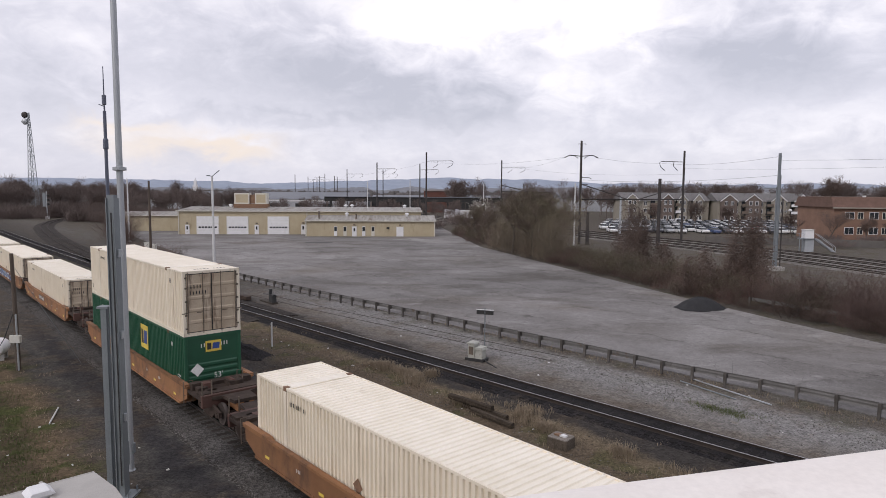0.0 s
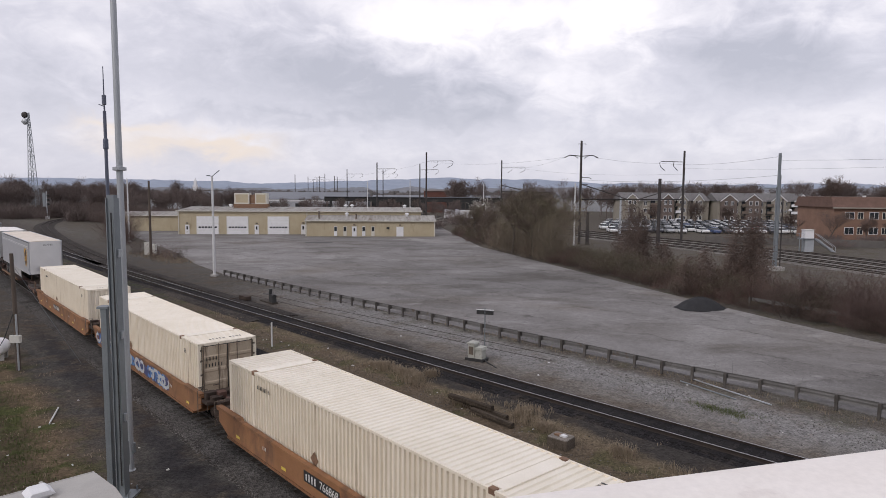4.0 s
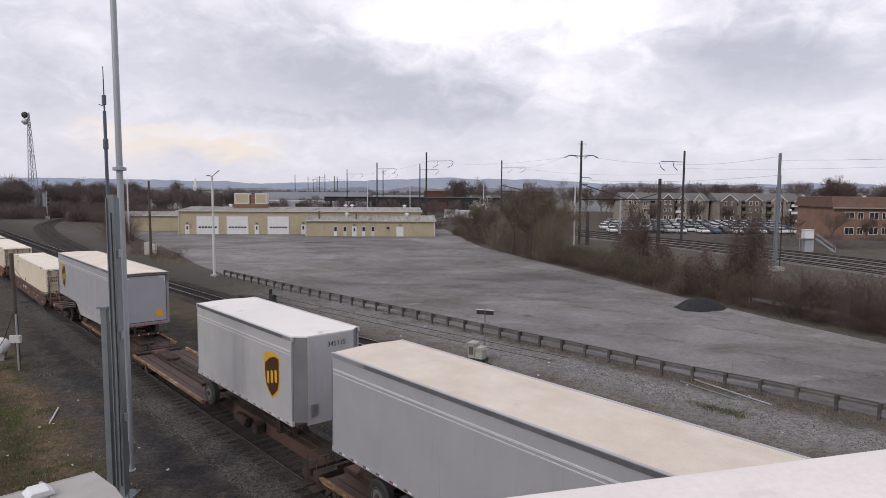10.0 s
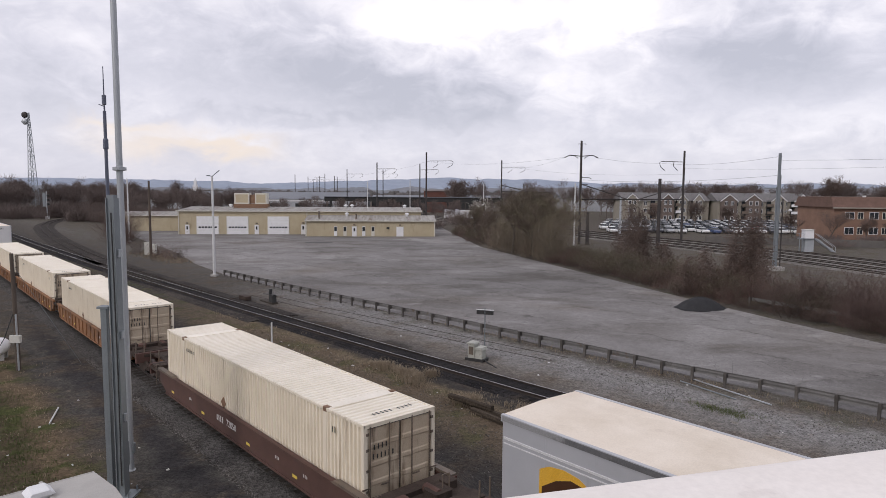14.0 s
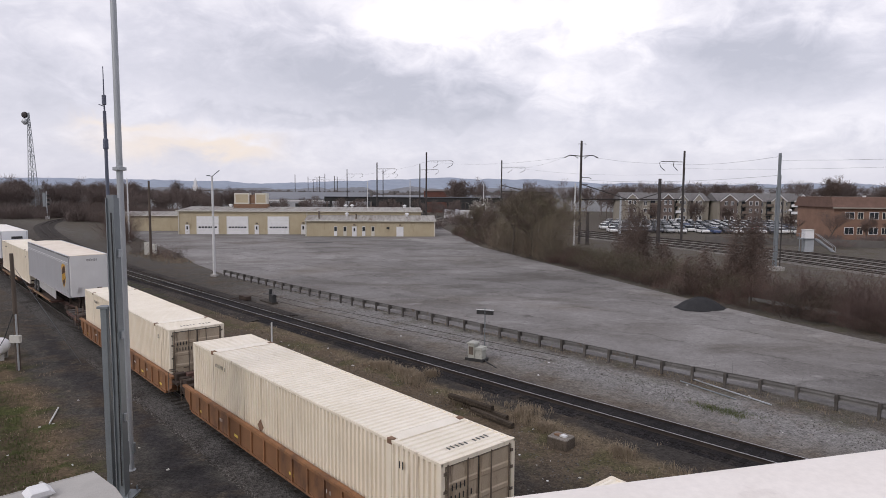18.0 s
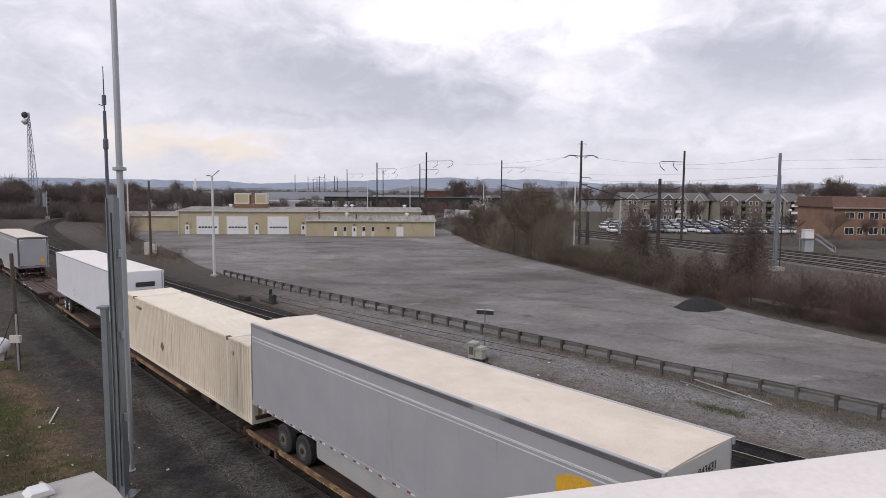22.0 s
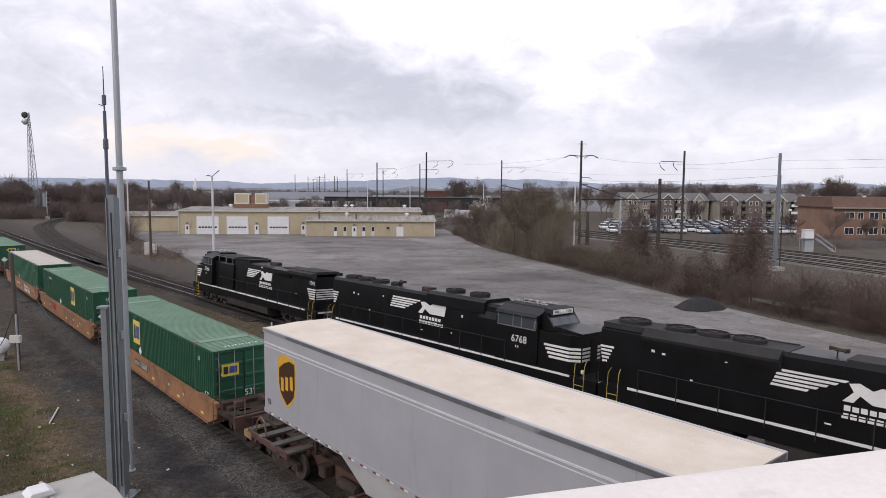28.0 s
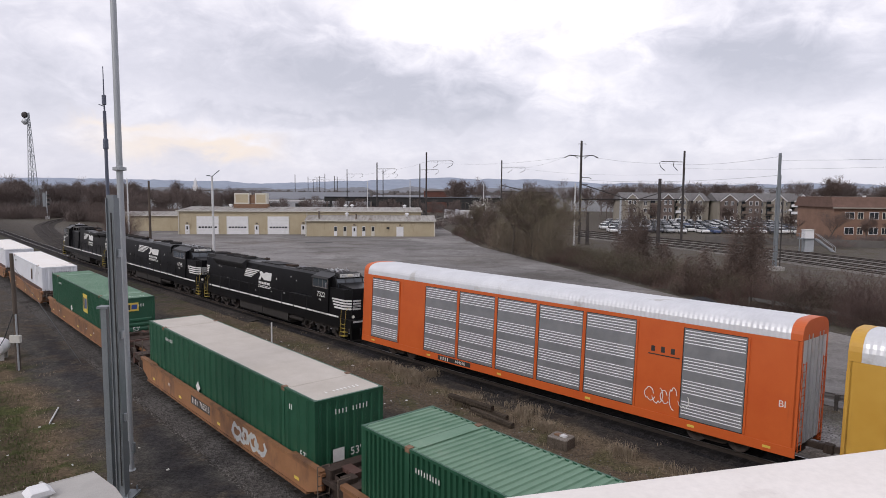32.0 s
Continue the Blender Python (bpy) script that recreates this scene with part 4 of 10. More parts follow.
    if spray:
        x, w, mats = spray
        if w > 6:
            top = [(-w / 2 + w * i / 24, 0.24 + 0.12 * math.sin(i * 1.7)) for i in range(25)]
            low = [(w / 2 - w * i / 24, -0.30 - 0.08 * math.sin(i * 2.3)) for i in range(25)]
            part("graffiti", Geo().prism(top + low, "z", -0.001, 0.002).move(on_near(x, -1.473, 0.80)), SPRAY_NAVY, r, "long navy-blue field of spray paint")
        scrawl(r, w, 0.62, on_near(x, -1.475, 0.78), rnd, mats, loops=max(4, int(w * 1.3)), thick=0.15 if w > 6 else 0.13)
    return r


# ---- spine and flat platforms for trailers ----
def platform_car(label, u0, u1, style, wheel_side=-1, free=0):
    """A low platform under the trailer's wheels, a narrow spine under the rest; origin at its middle."""
    r = thing("trailer_flatcar", Matrix(), label, "railcar", "cars of the near train")
    h, e = (u1 - u0) / 2, wheel_side
    part("centre_beam", Geo().prism([(-h, 0.75), (-h + 1.6, 0.40), (h - 1.6, 0.40), (h, 0.75), (h, 0.93), (-h, 0.93)], "y", -0.32, 0.32), OXIDE, r)
    part("beam_cap", Geo().box(-h + 0.5, h - 0.5, -0.42, 0.42, 0.93, 0.96), DECK_RUST if style == "bare" else GRIME, r)
    x0, x1 = sorted((e * (h - 0.7), e * (h - 10.4)))
    for s in (-1, 1):
        y0, y1 = sorted((s * 0.43, s * 1.30))
        inner = x1 if e < 0 else x0
        d = -0.5 * e
        if e < 0:
            plan = [(x0, y0), (x1, y0), (x1 + 0.0, y1), (x0, y1)]
        else:
            plan = [(x0, y0), (x1, y0), (x1, y1), (x0, y1)]
        part("wheel_platform", Geo().prism(plan, "z", 0.82, 0.90), DECK_RUST, r, "rust-worn steel wheel platform")
        part("tread_lip", Geo().box(inner - 0.06, inner + 0.06, y0, y1, 0.80, 0.97), OXIDE, r)
        if style == "bare" and s < 0:
            continue
        y0, y1 = sorted((s * 1.30, s * 1.36))
        part("edge_rail", Geo().box(x0, x1, y0, y1, 0.86, 1.03, 0.01), DECK_EDGE, r, "rust-brown edge rail with worn yellow paint")
        y0, y1 = sorted((s * 1.36, s * 1.42))
        part("edge_lip", Geo().box(x0, x1, y0, y1, 0.96, 1.03), DECK_EDGE, r)
        x = x0 + 0.7 + 0.2 * (x1 - x0 - 1.4)
        part("bracket", Geo().prism([(s * 0.3, 0.45), (s * 1.36, 0.66), (s * 1.42, 0.8), (s * 0.3, 0.82)], "x", x - 0.07, x + 0.07), OXIDE, r)
        part("edge_post", Geo().box(x - 0.09, x + 0.09, *sorted((s * 1.365, s * 1.45)), 0.72, 1.04), OXIDE, r)
        part("deck_seam", Geo().box(x0 + 0.2, x1 - 0.2, s * 0.86 - 0.02, s * 0.86 + 0.02, 0.90, 0.912), GRIME, r)
    # hitch on the spine, and another folded down at the wheel end
    hx = -e * (h - 3.4)
    if style != "bare":
        for s in (-1, 1):
            part("hitch_leg", Geo().prism([(hx - 0.75, 0.96), (hx - 0.45, 0.96), (hx + 0.2, 1.9), (hx - 0.1, 1.9)], "y", s * 0.30 - 0.05, s * 0.30 + 0.05), GRIME, r)
            part("hitch_leg", Geo().prism([(hx + 0.45, 0.96), (hx + 0.7, 0.96), (hx + 0.2, 1.9), (hx, 1.9)], "y", s * 0.24 - 0.05, s * 0.24 + 0.05), GRIME, r)
        part("hitch_plate", Geo().box(hx - 0.42, hx + 0.5, -0.45, 0.45, 1.88, 1.98, 0.15), GRIME, r, "grimy hitch plate under the trailer's nose")
    fx = e * (h - 2.0)
    part("folded_hitch", Geo().box(fx - 0.9, fx + 0.5, -0.3, 0.3, 0.96, 1.10, 0.12), GRIME, r)
    part("hitch_jaw", Geo().lathe([(0.16, 0.0), (0.36, 0.02), (0.36, 0.1), (0.16, 0.12)], fx + 0.7, 0.0, 12, "z", 0.98), GRIME, r)
    part("hitch_strut", Geo().box(fx - 1.7, fx - 0.8, -0.34, 0.34, 0.96, 1.02), OXIDE, r)
    for y in (-0.2, 0.14):
        part("brake_rod", Geo().tube([(-h + 1.2, y, 1.0), (0, y + 0.05, 0.98), (h - 1.2, y, 1.0)], 0.025, 5), GRIME, r)
    part("air_tank", Geo().lathe([(0.04, -0.55), (0.19, -0.5), (0.19, 0.5), (0.04, 0.55)], -0.55, 0.6, 12, "x", -e * 3.0), GRIME, r, soft=True)
    part("brake_valve", Geo().box(-e * 4.4 - 0.2, -e * 4.4 + 0.2, -0.75, -0.35, 0.5, 0.85, 0.05), GRIME, r)
    for f in (-1, 1):
        x = f * (h - 0.2)
        part("end_sill", Geo().box(x - 0.2, x + 0.2, -1.25, 1.25, 0.70, 0.95, 0.05), GRIME, r)
        part("end_step", Geo().box(x - 0.25, x + 0.25, -1.4, -1.0, 0.42, 0.46), GRIME, r)
        part("grab_iron", Geo().tube([(x, -1.2, 0.9), (x, -1.2, 1.45), (x, -0.85, 1.45), (x, -0.85, 0.9)], 0.02, 5), OXIDE, r)
        part("grab_iron", Geo().tube([(x, 0.85, 0.9), (x, 0.85, 1.45), (x, 1.2, 1.45), (x, 1.2, 0.9)], 0.02, 5), OXIDE, r)
        part("air_hose", Geo().tube([(x, -0.35, 0.95), (x + f * 0.12, -0.36, 1.25), (x + f * 0.3, -0.36, 1.3), (x + f * 0.42, -0.35, 1.0)], 0.03, 6), TYRE, r)
        part("lever", Geo().tube([(x + f * 0.15, -1.3, 0.8), (x + f * 0.15, -0.2, 0.88)], 0.02, 5), GRIME, r)
    if free != -1:
        add_truck(r, -h + 0.1)
    if free:
        # a coupled end of the set: its own truck, a wide end platform and brake gear
        add_truck(r, free * (h - 2.1))
        coupler(r, free * (h - 0.3), free)
        c = free * (h - 1.6)
        p = part("end_platform", Geo().box(c - 1.5, c + 1.5, -0.42, 0.42, 0.93, 1.0, 0.02), GRIME, r, "grimy end platform of open beams")
        for dx, half in ((-1.4, 1.3), (-0.5, 1.36), (0.5, 1.36), (1.4, 1.3)):
            part("cross_walk", Geo().box(c + dx - 0.16, c + dx + 0.16, -half, half, 1.0, 1.07, 0.02), WALK_STEEL, p, "worn grey cross walk")
        for y in (-1.3, 1.3):
            part("platform_rib", Geo().box(c - 1.5, c + 1.5, y - 0.05, y + 0.05, 0.84, 1.04), OXIDE, r)
            part("corner_bracket", Geo().box(c + free * 1.15, c + free * 1.75, y - 0.07, y + 0.07, 0.72, 0.98, 0.02), DECK_EDGE, r, "worn orange corner bracket")
        for dx in (-0.9, 0.9):
            part("crossbearer", Geo().box(c + dx - 0.08, c + dx + 0.08, -1.35, 1.35, 0.72, 0.95), OXIDE, r)
        part("brake_wheel", Geo().lathe([(0.24, -0.02), (0.28, -0.02), (0.28, 0.02), (0.24, 0.02)], 0.95, 1.45, 18, "x", free * (h - 0.35)), CASTING, r)
        part("brake_stand", Geo().box(free * (h - 0.5) - 0.07, free * (h - 0.5) + 0.07, 0.85, 1.05, 0.95, 1.5), CASTING, r)
        for y in (-1.15, 0.55):
            part("hose_loop", Geo().tube([(c + 0.4 * free, y, 1.02), (c + 0.5 * free, y, 1.5), (c + 0.8 * free, y, 1.62), (c + 1.1 * free, y, 1.4), (c + 1.2 * free, y, 1.0)], 0.035, 6), CASTING, r)
    for k in (0.3, 0.62):
        part("stencil", bars(9, 0.11, 0.10, 0.05, on_near(x0 + k * (x1 - x0), -1.364, 0.94), random.Random(int(-u0))), CHALK, r, "worn pale stencilled characters", kind="stuff")
    return r


# ---- road trailers ----
TAPE_RED = surf("dull_red_reflector_tape", (0.13, 0.022, 0.022), (0.18, 0.03, 0.03), 0.5, scale=3, bump=0)
RAIL_COVER = surf("grimy_rail_cover", (0.10, 0.10, 0.105), (0.16, 0.16, 0.165), 0.5, 0.2, scale=1.5, third=(0.28, 0.28, 0.285), third_at=0.56, third_scale=0.22, third_stretch=(1, 1, 1), edge=0.03)
# the metal rail's bright highlight is put into this pale colour
BELT = surf("belt_rail_highlight", (0.62, 0.62, 0.63), (0.72, 0.72, 0.73), 0.35, 0.2, scale=2)
NOSE_SHELL = surf("pale_trailer_front", (0.60, 0.595, 0.59), (0.68, 0.675, 0.67), 0.4, 0.1, scale=0.7, grain=60, speck=0.03, bump=0.03, third=(0.5, 0.49, 0.48), third_at=0.64, third_scale=1.1, third_stretch=(2, 2, 0.3))
CORNER_GREY = surf("dull_grey_corner_panel", (0.20, 0.20, 0.205), (0.26, 0.26, 0.265), 0.45, 0.3, scale=0.8, grain=50, speck=0.05, bump=0.03)
RIM_DULL = surf("dull_wheel_rim", (0.10, 0.095, 0.09), (0.17, 0.16, 0.155), 0.6, 0.3, scale=6)
SKIRT = surf("dusty_grey_skirt", (0.34, 0.335, 0.33), (0.41, 0.405, 0.40), 0.55, scale=0.8, third=(0.30, 0.285, 0.265), third_at=0.55, third_scale=0.9, third_stretch=(1, 1, 0.4), edge=0.2)
# worn rust, darkened as well for the shade beneath the trailers
DECK_RUST = surf("rust_worn_shaded_deck", (0.055, 0.034, 0.027), (0.085, 0.052, 0.04), 0.8, scale=0.8, grain=30, speck=0.2, bump=0.15, third=(0.13, 0.095, 0.078), third_at=0.6, third_scale=0.7, edge=0.12, tint=0.1)
def wheel_pair(root, x, y, z, rim):
    w = part("wheel", Geo().lathe([(0.22, -0.14), (0.44, -0.14), (0.5, -0.09), (0.5, 0.09), (0.44, 0.14), (0.22, 0.14)], x, z, 20, "y", y), TYRE, root, soft=True)
    k = -1 if y < 0 else 1
    part("rim", Geo().lathe([(0.10, -0.012), (0.16, -0.02), (0.25, 0.0), (0.285, -0.012), (0.285, 0.012), (0.10, 0.012)], x, z, 18, "y", y + k * 0.135), rim, w)
    part("hub", Geo().lathe([(0.03, -0.05), (0.09, -0.045), (0.10, 0.05), (0.03, 0.05)], x, z, 12, "y", y + k * 0.14), GRIME, w)


def trailer(label, length, skin, roof, nose_right, logo, number, skirt=True, axles=2, seed=1, rim=None, cut=0.14, clean_nose=False):
    """A box trailer, its origin under the middle, wheels on z 0."""
    rnd = random.Random(seed)
    r = thing("semi_trailer", Matrix(), label, "trailer", "trailers on the train")
    h, w, z0, z1 = length / 2, 1.30, 1.17, 4.12
    wheel_e = -1 if nose_right else 1
    xa, xb = (-h, h - cut + 0.14) if nose_right else (-h + cut - 0.14, h)
    for s in (-1, 1):
        y0, y1 = sorted((s * (w - 0.06), s * w))
        part("side_wall", Geo().box(xa + 0.06, xb - 0.06, y0, y1, z0 + 0.1, z1 - 0.14), skin, r)
        y0, y1 = sorted((s * (w - 0.08), s * (w + 0.012)))
        part("top_rail", Geo().box(xa, xb, y0, y1, z1 - 0.16, z1 - 0.01, 0.01), skin, r)
        part("bottom_rail", Geo().box(xa, xb, y0, y1, z0 - 0.02, z0 + 0.12, 0.01), skin, r)
        y0, y1 = sorted((s * (w + 0.001), s * (w + 0.016)))
        plain = logo == "bars"
        if not plain:
            part("belt_rail", Geo().box(xa + 0.1, xb - 0.1, y0, y1, z1 - 0.52, z1 - 0.47), BELT, r, "metal belt rail with its highlight painted pale")
        g = Geo()
        x = xa + 0.4
        while x < xb - 0.4:
            g.box(x, x + 0.16, *sorted((s * (w + 0.012), s * (w + 0.016))), z0 + 0.01, z0 + 0.06)
            x += 0.62
        part("reflector_tape", g, TAPE_RED, r, kind="stuff")
        g = Geo()
        x = xa + 0.56
        while x < xb - 0.4:
            g.box(x, x + 0.16, *sorted((s * (w + 0.012), s * (w + 0.016))), z0 + 0.01, z0 + 0.06)
            x += 0.62
        part("reflector_tape", g, CHALK, r, kind="stuff")
        y0, y1 = sorted((s * (w + 0.011), s * (w + 0.018)))
        part("rail_cover", Geo().box(xa + 0.05, xb - 0.05, y0, y1, z1 - (0.09 if plain else 0.14), z1 - 0.03), GREY_SHELL if plain else RAIL_COVER, r, "riveted top rail cover")
        y0, y1 = sorted((s * (w + 0.001), s * (w + 0.012)))
        if not plain:
            part("belt_line", Geo().box(xa + 0.1, xb - 0.1, y0, y1, z1 - 0.62, z1 - 0.595), BELT, r)
        seam = Geo()
        for i in range(1, int(length / 1.22)):
            seam.box(-h + i * 1.22 - 0.008, -h + i * 1.22 + 0.008, *sorted((s * w, s * (w + 0.004))), z0 + 0.12, z1 - 0.17)
        part("panel_seam", seam, skin, r, kind="stuff")
    n = 26
    rf = Geo()
    for i in range(n + 1):
        x = xa + 0.02 + (xb - xa - 0.04) * i / n
        dz = rnd.uniform(-0.008, 0.008)
        rf.v += [(x, -w + 0.03, z1 - 0.02), (x, 0.0, z1 + 0.03 + dz), (x, w - 0.03, z1 - 0.02)]
    for i in range(n):
        for j in range(2):
            a = 3 * i + j
            rf.f.append((a, a + 3, a + 4, a + 1))
    for a in (0, 3 * n):
        rf.f.append((a, a + 1, a + 2))
    part("roof", rf, roof, r, soft=True)
    if cut < 0.2:
        part("roof_header", Geo().box(-h + 0.02, -h + 0.14, -w + 0.16, w - 0.16, z1 - 0.1, z1 - 0.012).box(h - 0.14, h - 0.02, -w + 0.16, w - 0.16, z1 - 0.1, z1 - 0.012), roof, r)
    if cut > 0.2:
        e = 1 if nose_right else -1
        part("roof_nose", Geo().prism([(e * (h - cut), -w + 0.03), (e * (h - 0.02), -w + cut), (e * (h - 0.02), w - cut), (e * (h - cut), w - 0.03)], "z", z1 - 0.08, z1 + 0.014), roof, r)
    part("floor", Geo().box(-h + 0.05, h - 0.05, -w + 0.07, w - 0.07, z0, z0 + 0.1), GRIME, r)
    # both ends
    for e in (-1, 1):
        nose = (e > 0) == nose_right
        x0, x1 = sorted((e * (h - 0.06), e * h))
        if nose:
            c = cut
            part("nose_panel", Geo().prism([(e * (h - 0.02), -w + c), (e * (h + 0.0), 0.0), (e * (h - 0.02), w - c), (e * (h - 0.1), w - c), (e * (h - 0.1), -w + c)], "z", z0, z1 - 0.03), NOSE_SHELL if skin is GREY_SHELL and cut < 0.2 else skin, r)
            for s in (-1, 1):
                part("corner_panel", Geo().prism([(e * (h - c), s * w), (e * (h - 0.02), s * (w - c)), (e * (h - 0.08), s * (w - c)), (e * (h - c), s * (w - 0.06))], "z", z0, z1 - 0.03), (CORNER_GREY if cut > 0.2 else NOSE_SHELL) if not clean_nose else GREY_SHELL, r)
            if number:
                m = on_right(h + 0.006, 0.2, z1 - 0.36) if e > 0 else pose(-h - 0.006, -0.2, z1 - 0.36, 90, 0, -90)
                text(r, "unit_number", number, 0.24, m, INK)
            mm = (lambda y, z: on_right(h + 0.004, y, z)) if e > 0 else (lambda y, z: pose(-h - 0.004, y, z, 90, 0, -90))
            part("document_box", slab(0.36, 0.4, mm(0.62, z0 + 0.42), 0.03), GREY_SHELL, r)
            part("air_connections", slab(0.3, 0.36, mm(0.62, z0 + 0.42), 0.035), FRAME_DARK, r)
            part("name_card", slab(0.28, 0.4, mm(-0.66, z0 + 0.48), 0.01), ALU, r)
        else:
            part("rear_frame", Geo().box(x0, x1, -w, -w + 0.12, z0, z1 - 0.02).box(x0, x1, w - 0.12, w, z0, z1 - 0.02).box(x0, x1, -w + 0.12, w - 0.12, z1 - 0.16, z1 - 0.02).box(x0, x1, -w + 0.12, w - 0.12, z0 - 0.05, z0 + 0.12), RAIL_COVER, r, "grimy metal door frame")
            xd = sorted((e * (h - 0.05), e * (h - 0.03)))
            part("rear_door", Geo().box(*xd, -w + 0.16, w - 0.16, z0 + 0.16, z1 - 0.2), skin, r)
            part("door_seal", Geo().box(*sorted((e * (h - 0.056), e * (h - 0.04))), -w + 0.12, w - 0.12, z0 + 0.12, z1 - 0.16), INK, r)
            if e > 0:
                part("reflector_tape", bars(16, 0.12, 0.06, 0.03, on_right(h + 0.002, 0, z0 + 0.02), rnd), RED, r, kind="stuff")
                for s in (-1, 1):
                    part("corner_tape", slab(0.28, 0.05, on_right(h - 0.028, s * 0.95, z1 - 0.3)).add(slab(0.05, 0.28, on_right(h - 0.028, s * 1.07, z1 - 0.42))), CHALK, r)
                part("warning_label", slab(0.36, 0.34, on_right(h - 0.028, 0.75, z0 + 0.62)), ORANGE_TAG, r, "orange warning label")
            xb = sorted((e * (h - 0.1), e * h))
            part("rear_bumper", Geo().box(*xb, -w + 0.1, w - 0.1, 0.55, 0.67), GRIME, r, "dull steel bumper bar with red and white dashes")
            part("bumper_dashes", bars(5, 0.13, 0.07, 0.39, on_right(h + 0.002, -0.13, 0.61) if e > 0 else pose(-h - 0.002, 0.13, 0.61, 90, 0, -90), rnd), RED, r, kind="stuff")
            part("bumper_stripes", bars(5, 0.13, 0.07, 0.39, on_right(h + 0.002, 0.13, 0.61) if e > 0 else pose(-h - 0.002, -0.13, 0.61, 90, 0, -90), rnd), CHALK, r, kind="stuff")
            for s in (-1, 1):
                part("bumper_leg", Geo().box(*xb, s * 0.6 - 0.04, s * 0.6 + 0.04, 0.6, z0), GRIME, r)
    # running gear
    xs = [wheel_e * (h - 2.9 + 0.65 * k) for k in (-1, 1)] if axles == 2 else [wheel_e * (h - 1.0)]
    for x in xs:
        part("axle", Geo().tube([(x, -1.0, 0.5), (x, 1.0, 0.5)], 0.07, 8), GRIME, r)
        for s in (-1, 1):
            wheel_pair(r, x, s * 1.11, 0.5, rim or RIM_DULL)
    part("bogie_frame", Geo().box(min(xs) - 0.9, max(xs) + 0.9, -0.55, -0.42, 0.75, z0).box(min(xs) - 0.9, max(xs) + 0.9, 0.42, 0.55, 0.75, z0), GRIME, r)
    lx = -wheel_e * (h - 2.6 if length > 10 else h - 2.2)
    for s in (-1, 1):
        part("landing_leg", Geo().box(lx - 0.06, lx + 0.06, s * 0.75 - 0.06, s * 0.75 + 0.06, 0.35, z0).box(lx - 0.13, lx + 0.13, s * 0.75 - 0.13, s * 0.75 + 0.13, 0.30, 0.35), GRIME, r)
    if skirt:
        a, b = sorted((lx + wheel_e * 1.0, xs[0] - wheel_e * 0.9 if abs(xs[0]) < abs(xs[1]) else xs[1] - wheel_e * 0.9))
        for s in (-1, 1):
            y0, y1 = sorted((s * 1.22, s * 1.25))
            wheel, front = (b, a) if wheel_e > 0 else (a, b)
            d = wheel - wheel_e * 6.6 if nose_right else front + wheel_e * 1.2
            slant = 0.0 if nose_right else wheel_e * 1.3
            part("side_skirt", Geo().prism([(wheel, z0), (wheel, 0.72), (wheel - wheel_e * 0.05, 0.58), (d + slant + wheel_e * 0.04, 0.40), (d + slant, 0.46), (d, z0)], "y", y0, y1), SKIRT, r, "pale grey side skirt panel")
    if logo == "shield":
        x = (h - 1.7) * (1 if nose_right else -1)
        shield(r, 1.55 if length > 10 else 1.45, on_near(x, -w - 0.002, z0 + 1.45))
    if length > 10 and logo == "shield":
        text(r, "size_mark", "53", 0.26, on_near((h - 0.42) * (1 if nose_right else -1), -w - 0.016, z0 + 0.42), INK)
    if logo == "bars":
        m = on_right(h + 0.006, 0.25, z1 - 0.75)
        part("name_block", slab(1.05, 0.28, m), INK, r, "dark name banner")
        part("contact_line", bars(10, 0.075, 0.13, 0.035, on_right(h + 0.006, 0.25, z1 - 1.08), rnd), INK, r, kind="stuff")
        part("placard", Geo().tube([(-0.2, 0, 0), (0, -0.27, 0), (0.2, 0, 0), (0, 0.27, 0), (-0.2, 0, 0)], 0.014, 5).move(on_near(-2.4, -w - 0.002, 1.75)), GREY_SHELL, r)
    return r


# ---- locomotives ----
LOCO_BLACK = surf("black_locomotive_paint", (0.0042, 0.0042, 0.0048), (0.0072, 0.0072, 0.008), 0.36, scale=0.8, grain=50, speck=0.1, bump=0.04, third=(0.014, 0.013, 0.012), third_at=0.6, third_scale=0.8, third_stretch=(1, 1, 0.4), edge=0.2, gloss=0.25)
LOCO_ROOF = surf("sooty_roof", (0.016, 0.016, 0.017), (0.034, 0.033, 0.033), 0.75, gloss=0.25, scale=0.8, grain=40, speck=0.15, bump=0.08)
LOCO_UNDER = surf("dusty_underframe", (0.014, 0.012, 0.011), (0.03, 0.026, 0.023), 0.85, scale=1.2, grain=30, speck=0.25, bump=0.15)
SAFETY = surf("yellow_handrail_paint", (0.36, 0.27, 0.05), (0.45, 0.34, 0.07), 0.5, scale=3)
LOCO_WHITE = surf("white_locomotive_stripe", (0.62, 0.62, 0.60), (0.72, 0.72, 0.69), 0.5, scale=1.5, speck=0.06, third=(0.42, 0.40, 0.37), third_at=0.64, third_scale=2.0)
FRAME_GREY = surf("dull_grey_window_frame", (0.10, 0.095, 0.088), (0.16, 0.15, 0.14), 0.5, scale=3)
PANE = glass("dark_window_pane")
# lamps are unlit; a faint glow is added so their lenses look pale
LAMP = glow("unlit_lens_glow", (0.5, 0.48, 0.43), 0.3)


